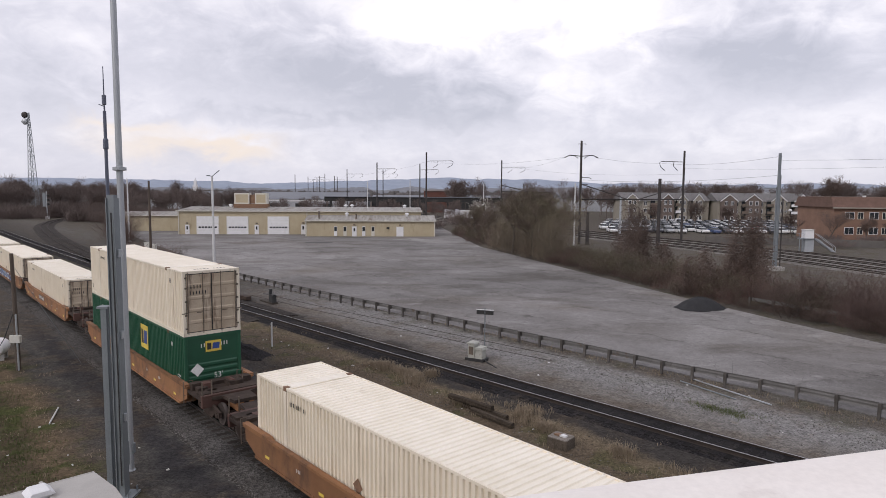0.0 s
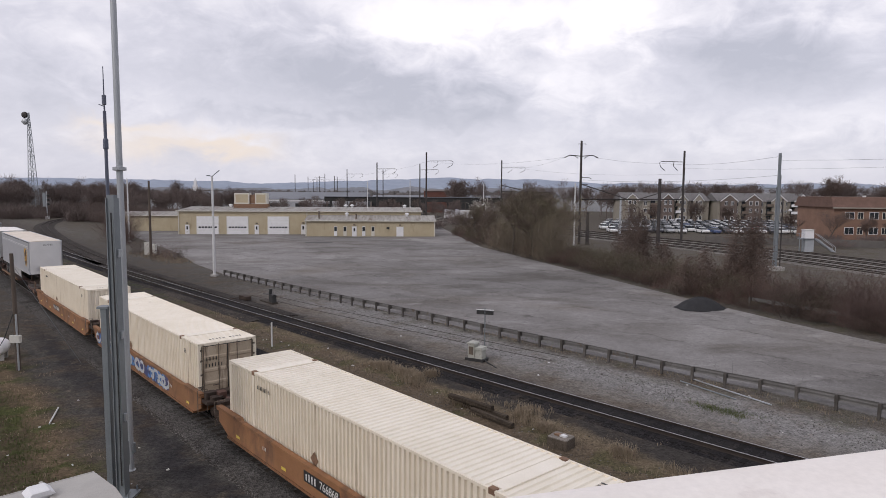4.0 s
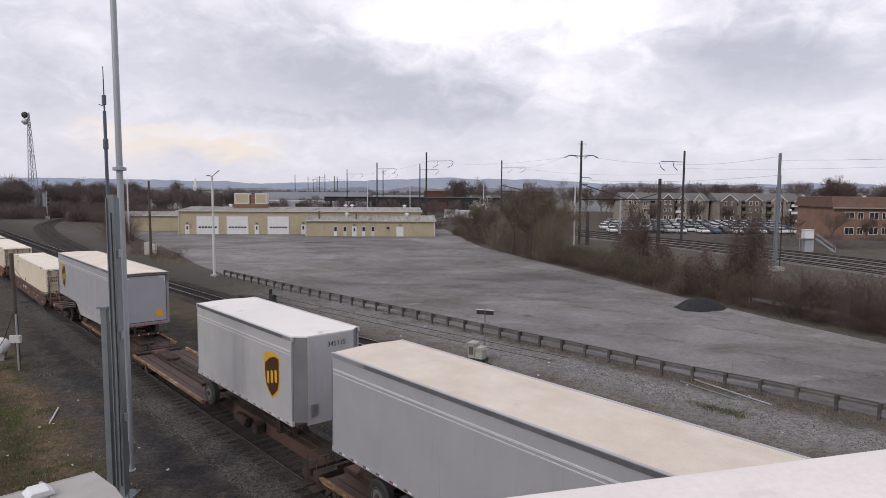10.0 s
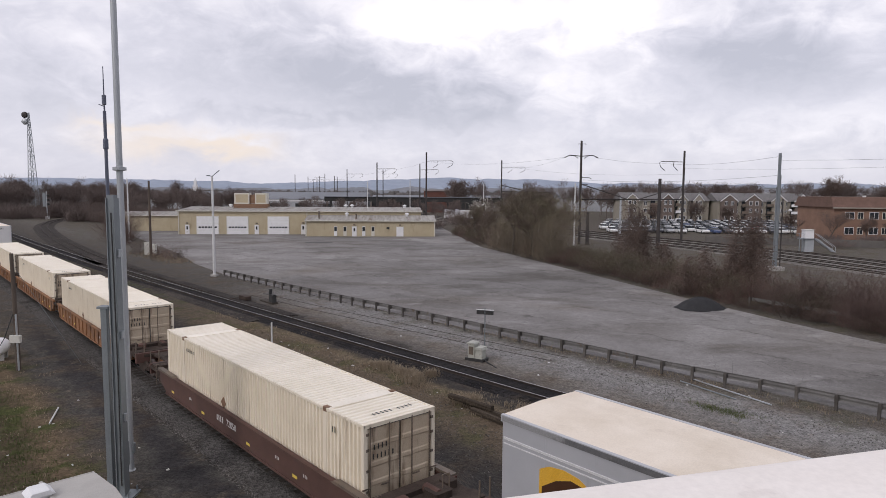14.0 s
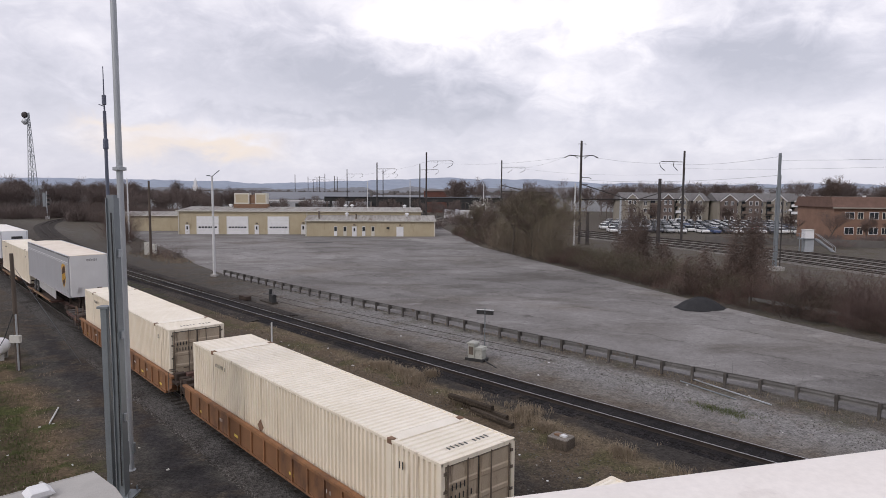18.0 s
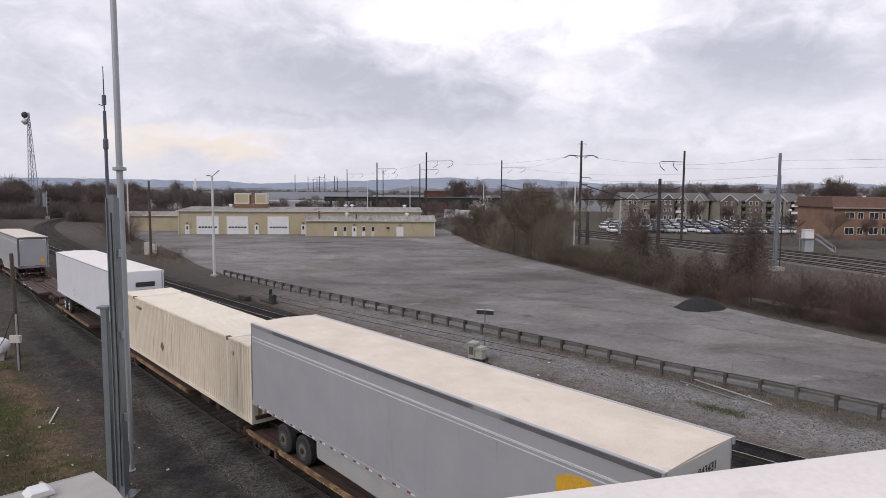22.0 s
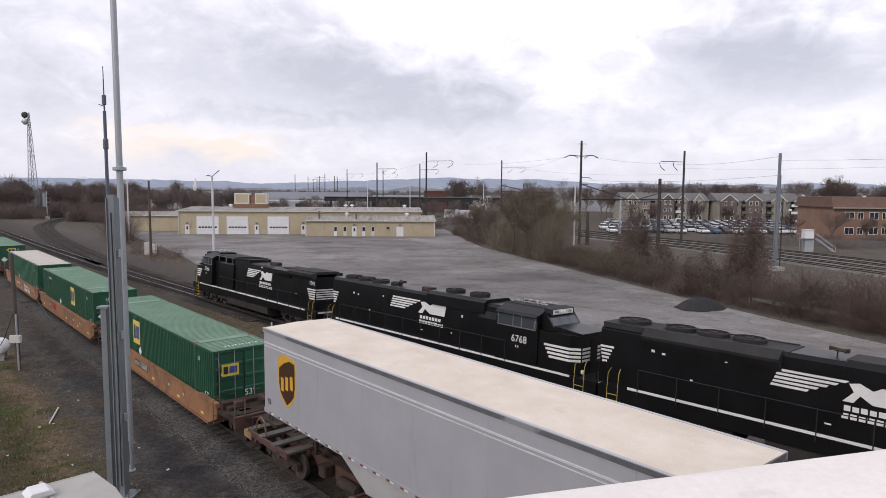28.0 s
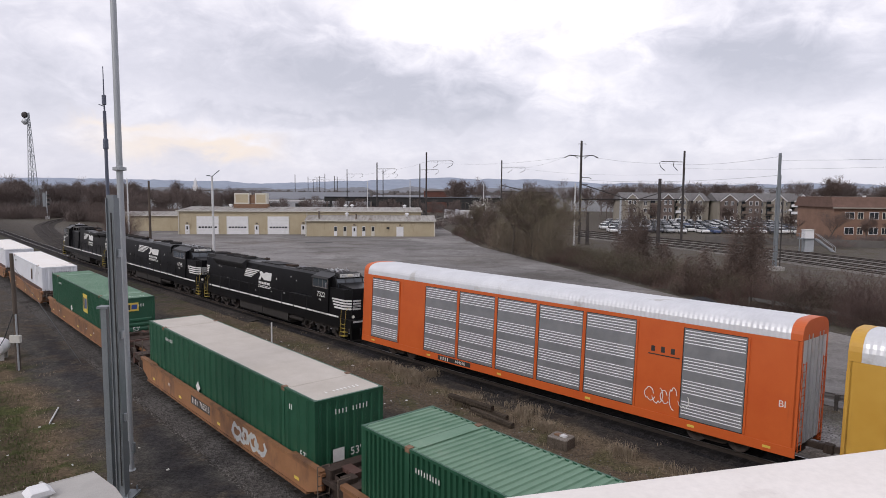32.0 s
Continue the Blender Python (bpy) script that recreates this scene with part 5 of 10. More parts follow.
def loco_truck(root, x, material):
    t = new("truck")
    t.parent = root
    t.matrix_basis = pose(x, 0, 0)
    g = Geo()
    for s in (-1, 1):
        y = s * 1.08
        g.prism([(-2.5, 0.62), (-2.5, 0.86), (-2.2, 0.95), (2.2, 0.95), (2.5, 0.86), (2.5, 0.62), (1.9, 0.62), (1.6, 0.76), (0.45, 0.76), (0.2, 0.62), (-0.2, 0.62), (-0.45, 0.76), (-1.6, 0.76), (-1.9, 0.62)], "y", y - 0.08, y + 0.08)
        for ax in (-2.0, 0.0, 2.0):
            g.box(ax - 0.2, ax + 0.2, y - 0.14, y + 0.14, 0.36, 0.7, 0.04)
        for sx in (-1.2, -0.8, 0.8, 1.2):
            g.tube([(sx, y, 0.42), (sx, y, 0.8)], 0.09, 8)
        g.tube([(-1.0, y + s * 0.12, 0.58), (-0.6, y + s * 0.14, 0.72)], 0.08, 8)
        g.tube([(1.0, y + s * 0.12, 0.58), (0.6, y + s * 0.14, 0.72)], 0.08, 8)
    g.box(-2.2, 2.2, -0.9, 0.9, 0.7, 0.9)
    part("truck_frame", g, material, t)
    for ax in (-2.0, 0.0, 2.0):
        for s in (-1, 1):
            o = piece("wheel", WHEEL_ME, t, pose(ax, s * 0.755, 0.51) @ Matrix.Diagonal((1.08, 1, 1.08, 1)))
    return t


def side_rail(root, x0, x1, y, z, step):
    g = Geo()
    n = max(1, round((x1 - x0) / step))
    for i in range(n + 1):
        x = x0 + (x1 - x0) * i / n
        g.tube([(x, y, z), (x, y, z + 1.2)], 0.022, 5)
    g.tube([(x0, y, z + 1.18), (x1, y, z + 1.18)], 0.022, 5)
    part("handrail", g, LOCO_ROOF, root)


def steps(root, x, y, e):
    """A corner stair with yellow rails."""
    s = 1 if y > 0 else -1
    g = Geo()
    for i in range(4):
        z = 0.42 + i * 0.27
        g.box(x - 0.24, x + 0.24, *sorted((y, y - s * 0.28)), z, z + 0.035)
    part("step_treads", g, SAFETY, root, "yellow-edged steps")
    g = Geo()
    for dx in (-0.27, 0.27):
        g.tube([(x + dx, y, 0.4), (x + dx, y, 1.45), (x + dx - e * 0.0, y - s * 0.05, 2.2), (x + dx * 0.85, y - s * 0.25, 2.42)], 0.016, 6)
    part("step_rail", g, SAFETY, root, "yellow grab rails")
    part("step_well", Geo().box(x - 0.26, x + 0.26, *sorted((y - s * 0.29, y - s * 0.33)), 0.38, 1.3), LOCO_UNDER, root)


def fan(root, x, y, z, r):
    f = part("roof_fan", Geo().lathe([(r, 0.0), (r, 0.16), (r * 0.93, 0.18), (r * 0.93, 0.10), (0.2, 0.10), (0.16, 0.17), (0.02, 0.18)], x, y, 22, "z", z), LOCO_ROOF, root, soft=True)
    g = Geo()
    for i in range(4):
        a = i * math.pi / 4
        g.tube([(x - r * 0.93 * math.cos(a), y - r * 0.93 * math.sin(a), z + 0.165), (x + r * 0.93 * math.cos(a), y + r * 0.93 * math.sin(a), z + 0.165)], 0.012, 4)
    part("fan_guard", g, GRIME, f)


def horn(root, x, z):
    g = Geo().tube([(x, 0, z - 0.15), (x, 0, z + 0.12)], 0.03, 6)
    for dy, dx, l in ((-0.16, 1, 0.34), (0.0, 1, 0.40), (0.16, -1, 0.32)):
        g.tube([(x - dx * 0.1, dy, z + 0.12), (x + dx * l * 0.6, dy, z + 0.12), (x + dx * l, dy, z + 0.12)], 0.03, 8, 0.09)
    g.box(x - 0.04, x + 0.04, -0.22, 0.22, z + 0.08, z + 0.13)
    part("air_horn", g, GRIME, root)


def hood_marks(root, xc, zc, y, width):
    """Speed stripes, a leaping plain emblem and a two-line name as bars, on both flanks."""
    for s in (-1, 1):
        m = on_near(xc, -y - 0.004, zc) if s < 0 else pose(xc, y + 0.004, zc, 90, 0, 180)
        w = width
        g = Geo()
        for i in range(5):
            z = 0.42 - i * 0.15
            a = -w / 2 - 0.02 * i * 0 + (-0.06 * i)
            g.prism([(a, z), (a + w * (0.56 - 0.06 * i), z), (a + w * (0.56 - 0.06 * i) - 0.10, z - 0.095), (a - 0.03, z - 0.095)], "z", 0, 0.006)
        part("speed_stripes", g.move(m), LOCO_WHITE, root, "five white speed stripes")
        g = Geo().prism([(0.02 * w, -0.34), (0.10 * w, 0.05), (0.06 * w, 0.33), (0.14 * w, 0.40), (0.24 * w, 0.20), (0.30 * w, 0.36), (0.54 * w, 0.36), (0.51 * w, -0.30), (0.24 * w, -0.30), (0.15 * w, -0.05), (0.10 * w, -0.34)], "z", 0, 0.006)
        part("flank_emblem", g.move(m), LOCO_WHITE, root, "white angular block emblem")
        rnd = random.Random(3)
        part("flank_name", bars(7, 0.21, 0.20, 0.06, m @ pose(0.25 * w, -0.57, 0), rnd, True).add(bars(8, 0.21, 0.20, 0.06, m @ pose(0.27 * w, -0.86, 0), rnd, True)), LOCO_WHITE, root, kind="stuff")


def small_marks(root, spots, y):
    for s in (-1, 1):
        g = Geo()
        for x, z, a, b in spots:
            g.add(slab(a, b, on_near(x, -y - 0.003, z) if s < 0 else pose(x, y + 0.003, z, 90, 0, 180)))
        part("stencil_marks", g, LOCO_WHITE, root, kind="stuff")


def lift(root, base, dz):
    """Raises all that was built on the deck after the base."""
    for ob in root.children:
        if ob not in base:
            ob.location.z += dz


def loco_base(label, x0, x1, tank, trucks, deck=1.61, sill=1.59):
    r = thing("diesel_locomotive", Matrix(), label, "locomotive", "locomotives of the far train")
    part("underframe", Geo().prism([(x0, 1.05), (x0 + 0.6, 1.0), (x1 - 0.6, 1.0), (x1, 1.05), (x1, deck), (x0, deck)], "y", -1.48, 1.48), LOCO_BLACK, r)
    for s in (-1, 1):
        y0, y1 = sorted((s * 1.482, s * 1.50))
        part("sill_stripe", Geo().box(x0 + 1.5, x1 - 1.5, y0, y1, sill - 0.055, sill + 0.055), LOCO_WHITE, r, "white sill stripe")
        side_rail(r, x0 + 2.0, x1 - 5.6, s * 1.52, deck - 0.16, 1.75)
        for e, x in ((-1, x0 + 0.75), (1, x1 - 0.95)):
            steps(r, x, s * 1.5, e)
    a, b = tank
    part("fuel_tank", Geo().prism([(-1.42, 0.42), (-1.05, 0.22), (1.05, 0.22), (1.42, 0.42), (1.42, 0.98), (-1.42, 0.98)], "x", a, b), LOCO_UNDER, r)
    part("tank_strap", Geo().prism([(-1.44, 0.42), (-1.06, 0.20), (1.06, 0.20), (1.44, 0.42), (1.44, 0.98), (-1.44, 0.98)], "x", (a + b) / 2 - 0.04, (a + b) / 2 + 0.04), LOCO_BLACK, r)
    for s in (-1, 1):
        part("air_reservoir", Geo().lathe([(0.05, 0), (0.16, 0.05), (0.16, 1.9), (0.05, 1.95)], s * 1.2, 0.72, 10, "x", b + 0.05), LOCO_UNDER, r)
    for x in trucks:
        loco_truck(r, x, LOCO_UNDER)
    for e, x in ((-1, x0), (1, x1)):
        part("pilot", Geo().prism([(x - e * 0.05, 0.28), (x - e * 0.18, 0.28), (x - e * 0.30, 1.05), (x - e * 0.05, 1.05)], "y", -1.35, 1.35), LOCO_BLACK, r)
        part("pilot_edge", Geo().box(*sorted((x, x + e * 0.012)), -1.3, 1.3, deck - 0.14, deck - 0.02), LOCO_WHITE, r)
        coupler(r, x - e * 0.35, e)
        g = Geo()
        for y in (-1.35, -0.5, 0.5, 1.35):
            g.tube([(x - e * 0.08, y, deck), (x - e * 0.08, y, deck + 1.0)], 0.02, 5)
        g.tube([(x - e * 0.08, -1.35, deck + 0.98), (x - e * 0.08, -0.5, deck + 0.98)], 0.02, 5)
        g.tube([(x - e * 0.08, 0.5, deck + 0.98), (x - e * 0.08, 1.35, deck + 0.98)], 0.02, 5)
        part("end_rail", g, LOCO_BLACK, r, kind="stuff")
        part("mu_hoses", Geo().tube([(x - e * 0.02, -0.7, 1.1), (x + e * 0.12, -0.72, 0.9), (x + e * 0.1, -0.7, 0.62)], 0.03, 5).tube([(x - e * 0.02, 0.7, 1.1), (x + e * 0.12, 0.72, 0.9), (x + e * 0.1, 0.7, 0.62)], 0.03, 5), TYRE, r)
    return r


def hood(root, x0, x1, y, z0, z1, c=0.16, name="hood", material=None):
    b = part(name, Geo().prism([(-y, z0), (y, z0), (y, z1 - c), (y - c, z1), (-y + c, z1), (-y, z1 - c)], "x", x0, x1), material or LOCO_BLACK, root)
    g = Geo()
    x = x0 + 0.5
    i = 0
    while x < x1 - 0.6:
        for s in (-1, 1):
            yy = s * (y + 0.004)
            g.box(x, x + 0.02, *sorted((s * y, yy)), z0 + 0.1, z1 - c - 0.1)
            g.box(x + 0.08, x + 0.12, *sorted((s * y, s * (y + 0.02))), z0 + 0.9, z0 + 1.05)
        x += 0.82
        i += 1
    part("door_seams", g, LOCO_BLACK, b, kind="stuff")
    return b


def cab(root, x0, x1, z0, z1, y=1.5, drop=0.34, front=0.35):
    """A wide cab with an arched roof; front: how far the windscreen leans in."""
    c = part("cab", Geo().prism([(-y, z0), (y, z0), (y, z1 - drop), (y - 0.75, z1), (-y + 0.75, z1), (-y, z1 - drop)], "x", x0, x1), LOCO_BLACK, root)
    for s in (-1, 1):
        yy = sorted((s * (y + 0.002), s * (y + 0.03)))
        mid = (x0 + x1) / 2
        part("window_frame", Geo().box(x0 + 0.12, x1 - 0.12, *yy, z1 - 1.12, z1 - 0.42), FRAME_GREY, c, "dull grey window frame")
        for a, b in ((x0 + 0.18, mid - 0.25), (mid - 0.2, mid + 0.3), (mid + 0.36, x1 - 0.18)):
            part("window_pane", Geo().box(a, b, *sorted((s * (y + 0.026), s * (y + 0.036))), z1 - 1.06, z1 - 0.48), PANE, c)
        part("sun_visor", Geo().prism([(s * (y - 0.02), z1 - drop), (s * (y + 0.16), z1 - 0.46), (s * (y + 0.16), z1 - 0.43), (s * (y - 0.02), z1 - drop + 0.04)], "x", x0 + 0.05, x1 - 0.05), LOCO_ROOF, c)
        part("mirror", Geo().box(x1 - 0.12, x1 - 0.08, *sorted((s * (y + 0.04), s * (y + 0.2))), z1 - 1.0, z1 - 0.66), ALU, c)
    part("cab_roof_panel", Geo().prism([(-y + 0.72, z1 + 0.002), (y - 0.72, z1 + 0.002), (y - 0.76, z1 + 0.03), (-y + 0.76, z1 + 0.03)], "x", x0 + 0.08, x1 - 0.05), LOCO_ROOF, c)
    g = Geo()
    rnd = random.Random(int(x0 * 10))
    for i in range(7):
        xx, yy2 = rnd.uniform(x0 + 0.2, x1 - 0.2), rnd.uniform(-0.6, 0.6)
        g.box(xx - 0.09, xx + 0.09, yy2 - 0.07, yy2 + 0.07, z1 + 0.03, z1 + rnd.uniform(0.09, 0.2), 0.02)
    for i in range(3):
        xx, yy2 = rnd.uniform(x0 + 0.2, x1 - 0.2), rnd.uniform(-0.6, 0.6)
        g.tube([(xx, yy2, z1), (xx, yy2, z1 + 0.3)], 0.02, 5)
    g.box(x0 + 0.2, x1 - 0.3, -0.42, -0.38, z1 + 0.1, z1 + 0.14).box(x0 + 0.2, x1 - 0.3, 0.38, 0.42, z1 + 0.1, z1 + 0.14)
    part("roof_fitting", g, ALU, c, "antennas and boxes on the cab roof", kind="stuff")
    return c


def nose(root, x0, x1, z0, z1, dz, number="", wide=1.42):
    """A short nose in front of the cab, with white stripes."""
    n = part("nose", Geo().prism([(x0, z0), (x1, z0), (x1, z1 - dz), (x0, z1)], "y", -1.05, 1.05), LOCO_BLACK, root)
    for s in (-1, 1):
        part("nose_flank", Geo().prism([(x0, s * wide), (x1 - 0.45, s * wide), (x1 - 0.02, s * 1.02), (x0, s * 1.02)], "z", z0, z1 - dz - 0.1), LOCO_BLACK, n)
        g = Geo()
        for i in range(4):
            z = z0 + 1.28 - i * 0.19
            a = x0 + 0.35 + 0.11 * i
            y0, y1 = sorted((s * (wide + 0.002), s * (wide + 0.008)))
            g.box(a, x1 - 0.46, y0, y1, z - 0.065, z + 0.05)
            p = [(x1 - 0.455, s * (wide + 0.006)), (x1 - 0.012, s * (1.03)), (x1 - 0.03, s * 1.0), (x1 - 0.46, s * (wide - 0.02))]
            g.prism(p, "z", z - 0.065, z + 0.05)
        part("nose_stripes", g, LOCO_WHITE, n, "white stripes round the nose")
    g = Geo()
    for i in range(4):
        z = z0 + 1.28 - i * 0.19
        g.box(x1 + 0.001, x1 + 0.008, -0.98, 0.98, z - 0.065, z + 0.05)
    part("nose_stripes", g, LOCO_WHITE, n)
    part("nose_door", Geo().box(x1, x1 + 0.02, -0.3, 0.3, z0 + 0.1, z1 - dz - 0.25), LOCO_BLACK, n)
    part("ditch_light", Geo().lathe([(0.1, 0.0), (0.11, 0.08), (0.02, 0.09)], -0.95, z0 + 0.18, 10, "x", x1).lathe([(0.1, 0.0), (0.11, 0.08), (0.02, 0.09)], 0.95, z0 + 0.18, 10, "x", x1), LAMP, n)
    return n


def windscreen(root, x0, x1, z0, z1, number):
    w = part("windscreen_frame", Geo().prism([(x0, z0), (x1, z0), (x0 + 0.25, z1), (x0, z1)], "y", -1.2, 1.2), LOCO_BLACK, root)
    d = Vector((x0 + 0.25 - x1, 0, z1 - z0)).normalized()
    nrm = Vector((d.z, 0, -d.x))
    for y0, y1 in ((-1.1, -0.42), (-0.36, 0.36), (0.42, 1.1)):
        p0 = Vector((x1, 0, z0)) + d * 0.12 + nrm * 0.004
        p1 = Vector((x1, 0, z0)) + d * ((z1 - z0) * 0.9) + nrm * 0.004
        part("windscreen_pane", Geo().quad([(p0.x, y0, p0.z), (p0.x, y1, p0.z), (p1.x, y1, p1.z), (p1.x, y0, p1.z)]), PANE, w)
    h = part("number_board_housing", Geo().prism([(x0 - 0.1, z1 - 0.02), (x0 + 0.42, z1 - 0.1), (x0 + 0.42, z1 + 0.2), (x0 - 0.1, z1 + 0.26)], "y", -0.95, 0.95), LOCO_ROOF, root, "dark housing behind white number boards")
    part("board_frame", slab(1.75, 0.25, on_right(x0 + 0.421, 0, z1 + 0.05), 0.002), LOCO_WHITE, h)
    for s in (-1, 1):
        part("number_board", slab(0.5, 0.2, on_right(x0 + 0.424, s * 0.55, z1 + 0.05)), CHALK, h)
        text(h, "road_number", number, 0.17, on_right(x0 + 0.43, s * 0.55, z1 + 0.05), INK)
    part("headlight", Geo().lathe([(0.09, 0.0), (0.1, 0.05), (0.02, 0.06)], -0.12, z1 + 0.06, 10, "x", x0 + 0.42).lathe([(0.09, 0.0), (0.1, 0.05), (0.02, 0.06)], 0.12, z1 + 0.06, 10, "x", x0 + 0.42), LAMP, h)


def road_number(root, x, y, z, s):
    for side in (-1, 1):
        m = on_near(x, -y - 0.004, z) if side < 0 else pose(x, y + 0.004, z, 90, 0, 180)
        text(root, "road_number", s, 0.52, m, LOCO_WHITE, "white road number")
        part("owner_initials", bars(2, 0.1, 0.12, 0.05, m @ pose(-0.1, -0.38, 0), random.Random(1)), LOCO_WHITE, root)


def rear_stripes(root, x, y, z0, wide=0.7):
    for s in (-1, 1):
        g = Geo()
        for i in range(5):
            g.box(x + 0.03 * i, x + wide - 0.08 * i, *sorted((s * (y + 0.002), s * (y + 0.008))), z0 - i * 0.17, z0 - i * 0.17 + 0.1)
        part("rear_stripes", g, LOCO_WHITE, root)
    g = Geo()
    for i in range(5):
        g.box(x - 0.008, x - 0.001, -y + 0.04, y - 0.04, z0 - i * 0.17, z0 - i * 0.17 + 0.1)
    part("rear_stripes", g, LOCO_WHITE, root)


SPOTS = [(2.0, 3.35, 0.16, 0.12), (2.5, 3.3, 0.16, 0.09), (3.8, 2.4, 0.12, 0.09), (5.2, 3.5, 0.1, 0.12), (12.4, 3.2, 0.12, 0.16), (13.6, 2.2, 0.2, 0.07), (14.6, 3.6, 0.12, 0.08), (15.4, 3.4, 0.1, 0.08), (9.0, 1.9, 0.22, 0.06), (11.6, 2.1, 0.1, 0.06)]


def loco_modern(number):
    """Flared radiators at the rear, wide cab ahead, long smooth hood."""
    r = loco_base("black diesel locomotive with white stripes and a wide cab", -0.4, 23.3, (7.0, 15.0), (3.2, 18.9), sill=1.69)
    base = set(r.children)
    hood(r, -0.65, 7.2, 1.02, 1.46, 4.05, 0.1)
    hood(r, 7.2, 18.3, 1.02, 1.46, 4.28, 0.16)
    for s in (-1, 1):
        part("radiator_flare", Geo().prism([(s * 1.0, 3.45), (s * 1.42, 3.9), (s * 1.46, 4.02), (s * 1.05, 4.34), (s * 0.9, 4.34), (s * 0.9, 3.45)], "x", 1.6, 7.3), LOCO_ROOF, r)
    part("radiator_top", Geo().box(-0.6, 7.5, -1.0, 1.0, 4.05, 4.30, 0.06), LOCO_ROOF, r)
    fan(r, 0.5, 0, 4.3, 0.75)
    for x in (2.75, 4.2, 5.7):
        fan(r, x, 0, 4.3, 0.66)
    horn(r, 8.9, 4.42)
    part("blower_hatch", Geo().box(9.4, 12.3, -0.8, 0.8, 4.28, 4.36, 0.05), LOCO_ROOF, r)
    part("exhaust_pipe", Geo().box(12.5, 13.6, -0.35, 0.35, 4.28, 4.42, 0.1), GRIME, r)
    g = Geo()
    for i in range(5):
        g.box(14.8, 18.0, -0.8 + i * 0.36, -0.66 + i * 0.36, 4.28, 4.36)
    part("roof_grille", g, LOCO_ROOF, r)
    part("equipment_box", Geo().box(14.9, 18.3, -1.4, -1.02, 1.46, 2.45, 0.03).box(14.9, 18.3, 1.02, 1.4, 1.46, 2.45, 0.03), LOCO_BLACK, r)
    cab(r, 18.35, 20.5, 1.46, 4.45)
    windscreen(r, 20.5, 21.2, 3.4, 4.25, number)
    nose(r, 20.5, 22.75, 1.46, 3.85, 0.26)
    road_number(r, 19.55, 1.5, 2.85, number)
    hood_marks(r, 9.32, 3.2, 1.02, 4.25)
    small_marks(r, SPOTS, 1.025)
    rear_stripes(r, -0.65, 1.02, 3.1)
    lift(r, base, 0.15)
    return r


def loco_classic(number):
    """Plain hood with roof fans, wide cab with a heavy nose."""
    r = loco_base("older black diesel locomotive, dusty, with a wide cab", -0.9, 21.7, (6.4, 12.6), (3.0, 17.6))
    base = set(r.children)
    hood(r, -0.5, 15.4, 1.02, 1.46, 4.2, 0.16)
    for x in (0.6, 2.1, 3.6):
        fan(r, x, 0, 4.2, 0.62)
    fan(r, 5.3, 0, 4.2, 0.4)
    horn(r, 5.8, 4.35)
    part("dynamic_brake_blister", Geo().prism([(-1.15, 3.6), (1.15, 3.6), (1.15, 4.2), (0.9, 4.38), (-0.9, 4.38), (-1.15, 4.2)], "x", 9.5, 14.2), LOCO_BLACK, r)
    fan(r, 10.8, 0, 4.38, 0.6)
    fan(r, 12.8, 0, 4.38, 0.6)
    part("exhaust_pipe", Geo().box(8.0, 8.9, -0.3, 0.3, 4.2, 4.4, 0.1), GRIME, r)
    for s in (-1, 1):
        part("intake_grille", Geo().box(13.7, 15.05, *sorted((s * 1.02, s * 1.06)), 3.36, 3.76), LOCO_ROOF, r)
    cab(r, 15.4, 18.2, 1.46, 4.42)
    windscreen(r, 18.2, 19.05, 3.4, 4.22, number)
    nose(r, 18.2, 20.55, 1.46, 3.72, 0.24)
    road_number(r, 17.0, 1.5, 2.70, number)
    hood_marks(r, 8.55, 3.25, 1.02, 4.7)
    small_marks(r, [(x, z, a, b) for x, z, a, b in SPOTS if x < 13], 1.025)
    rear_stripes(r, -0.5, 1.02, 3.1)
    lift(r, base, 0.15)
    return r


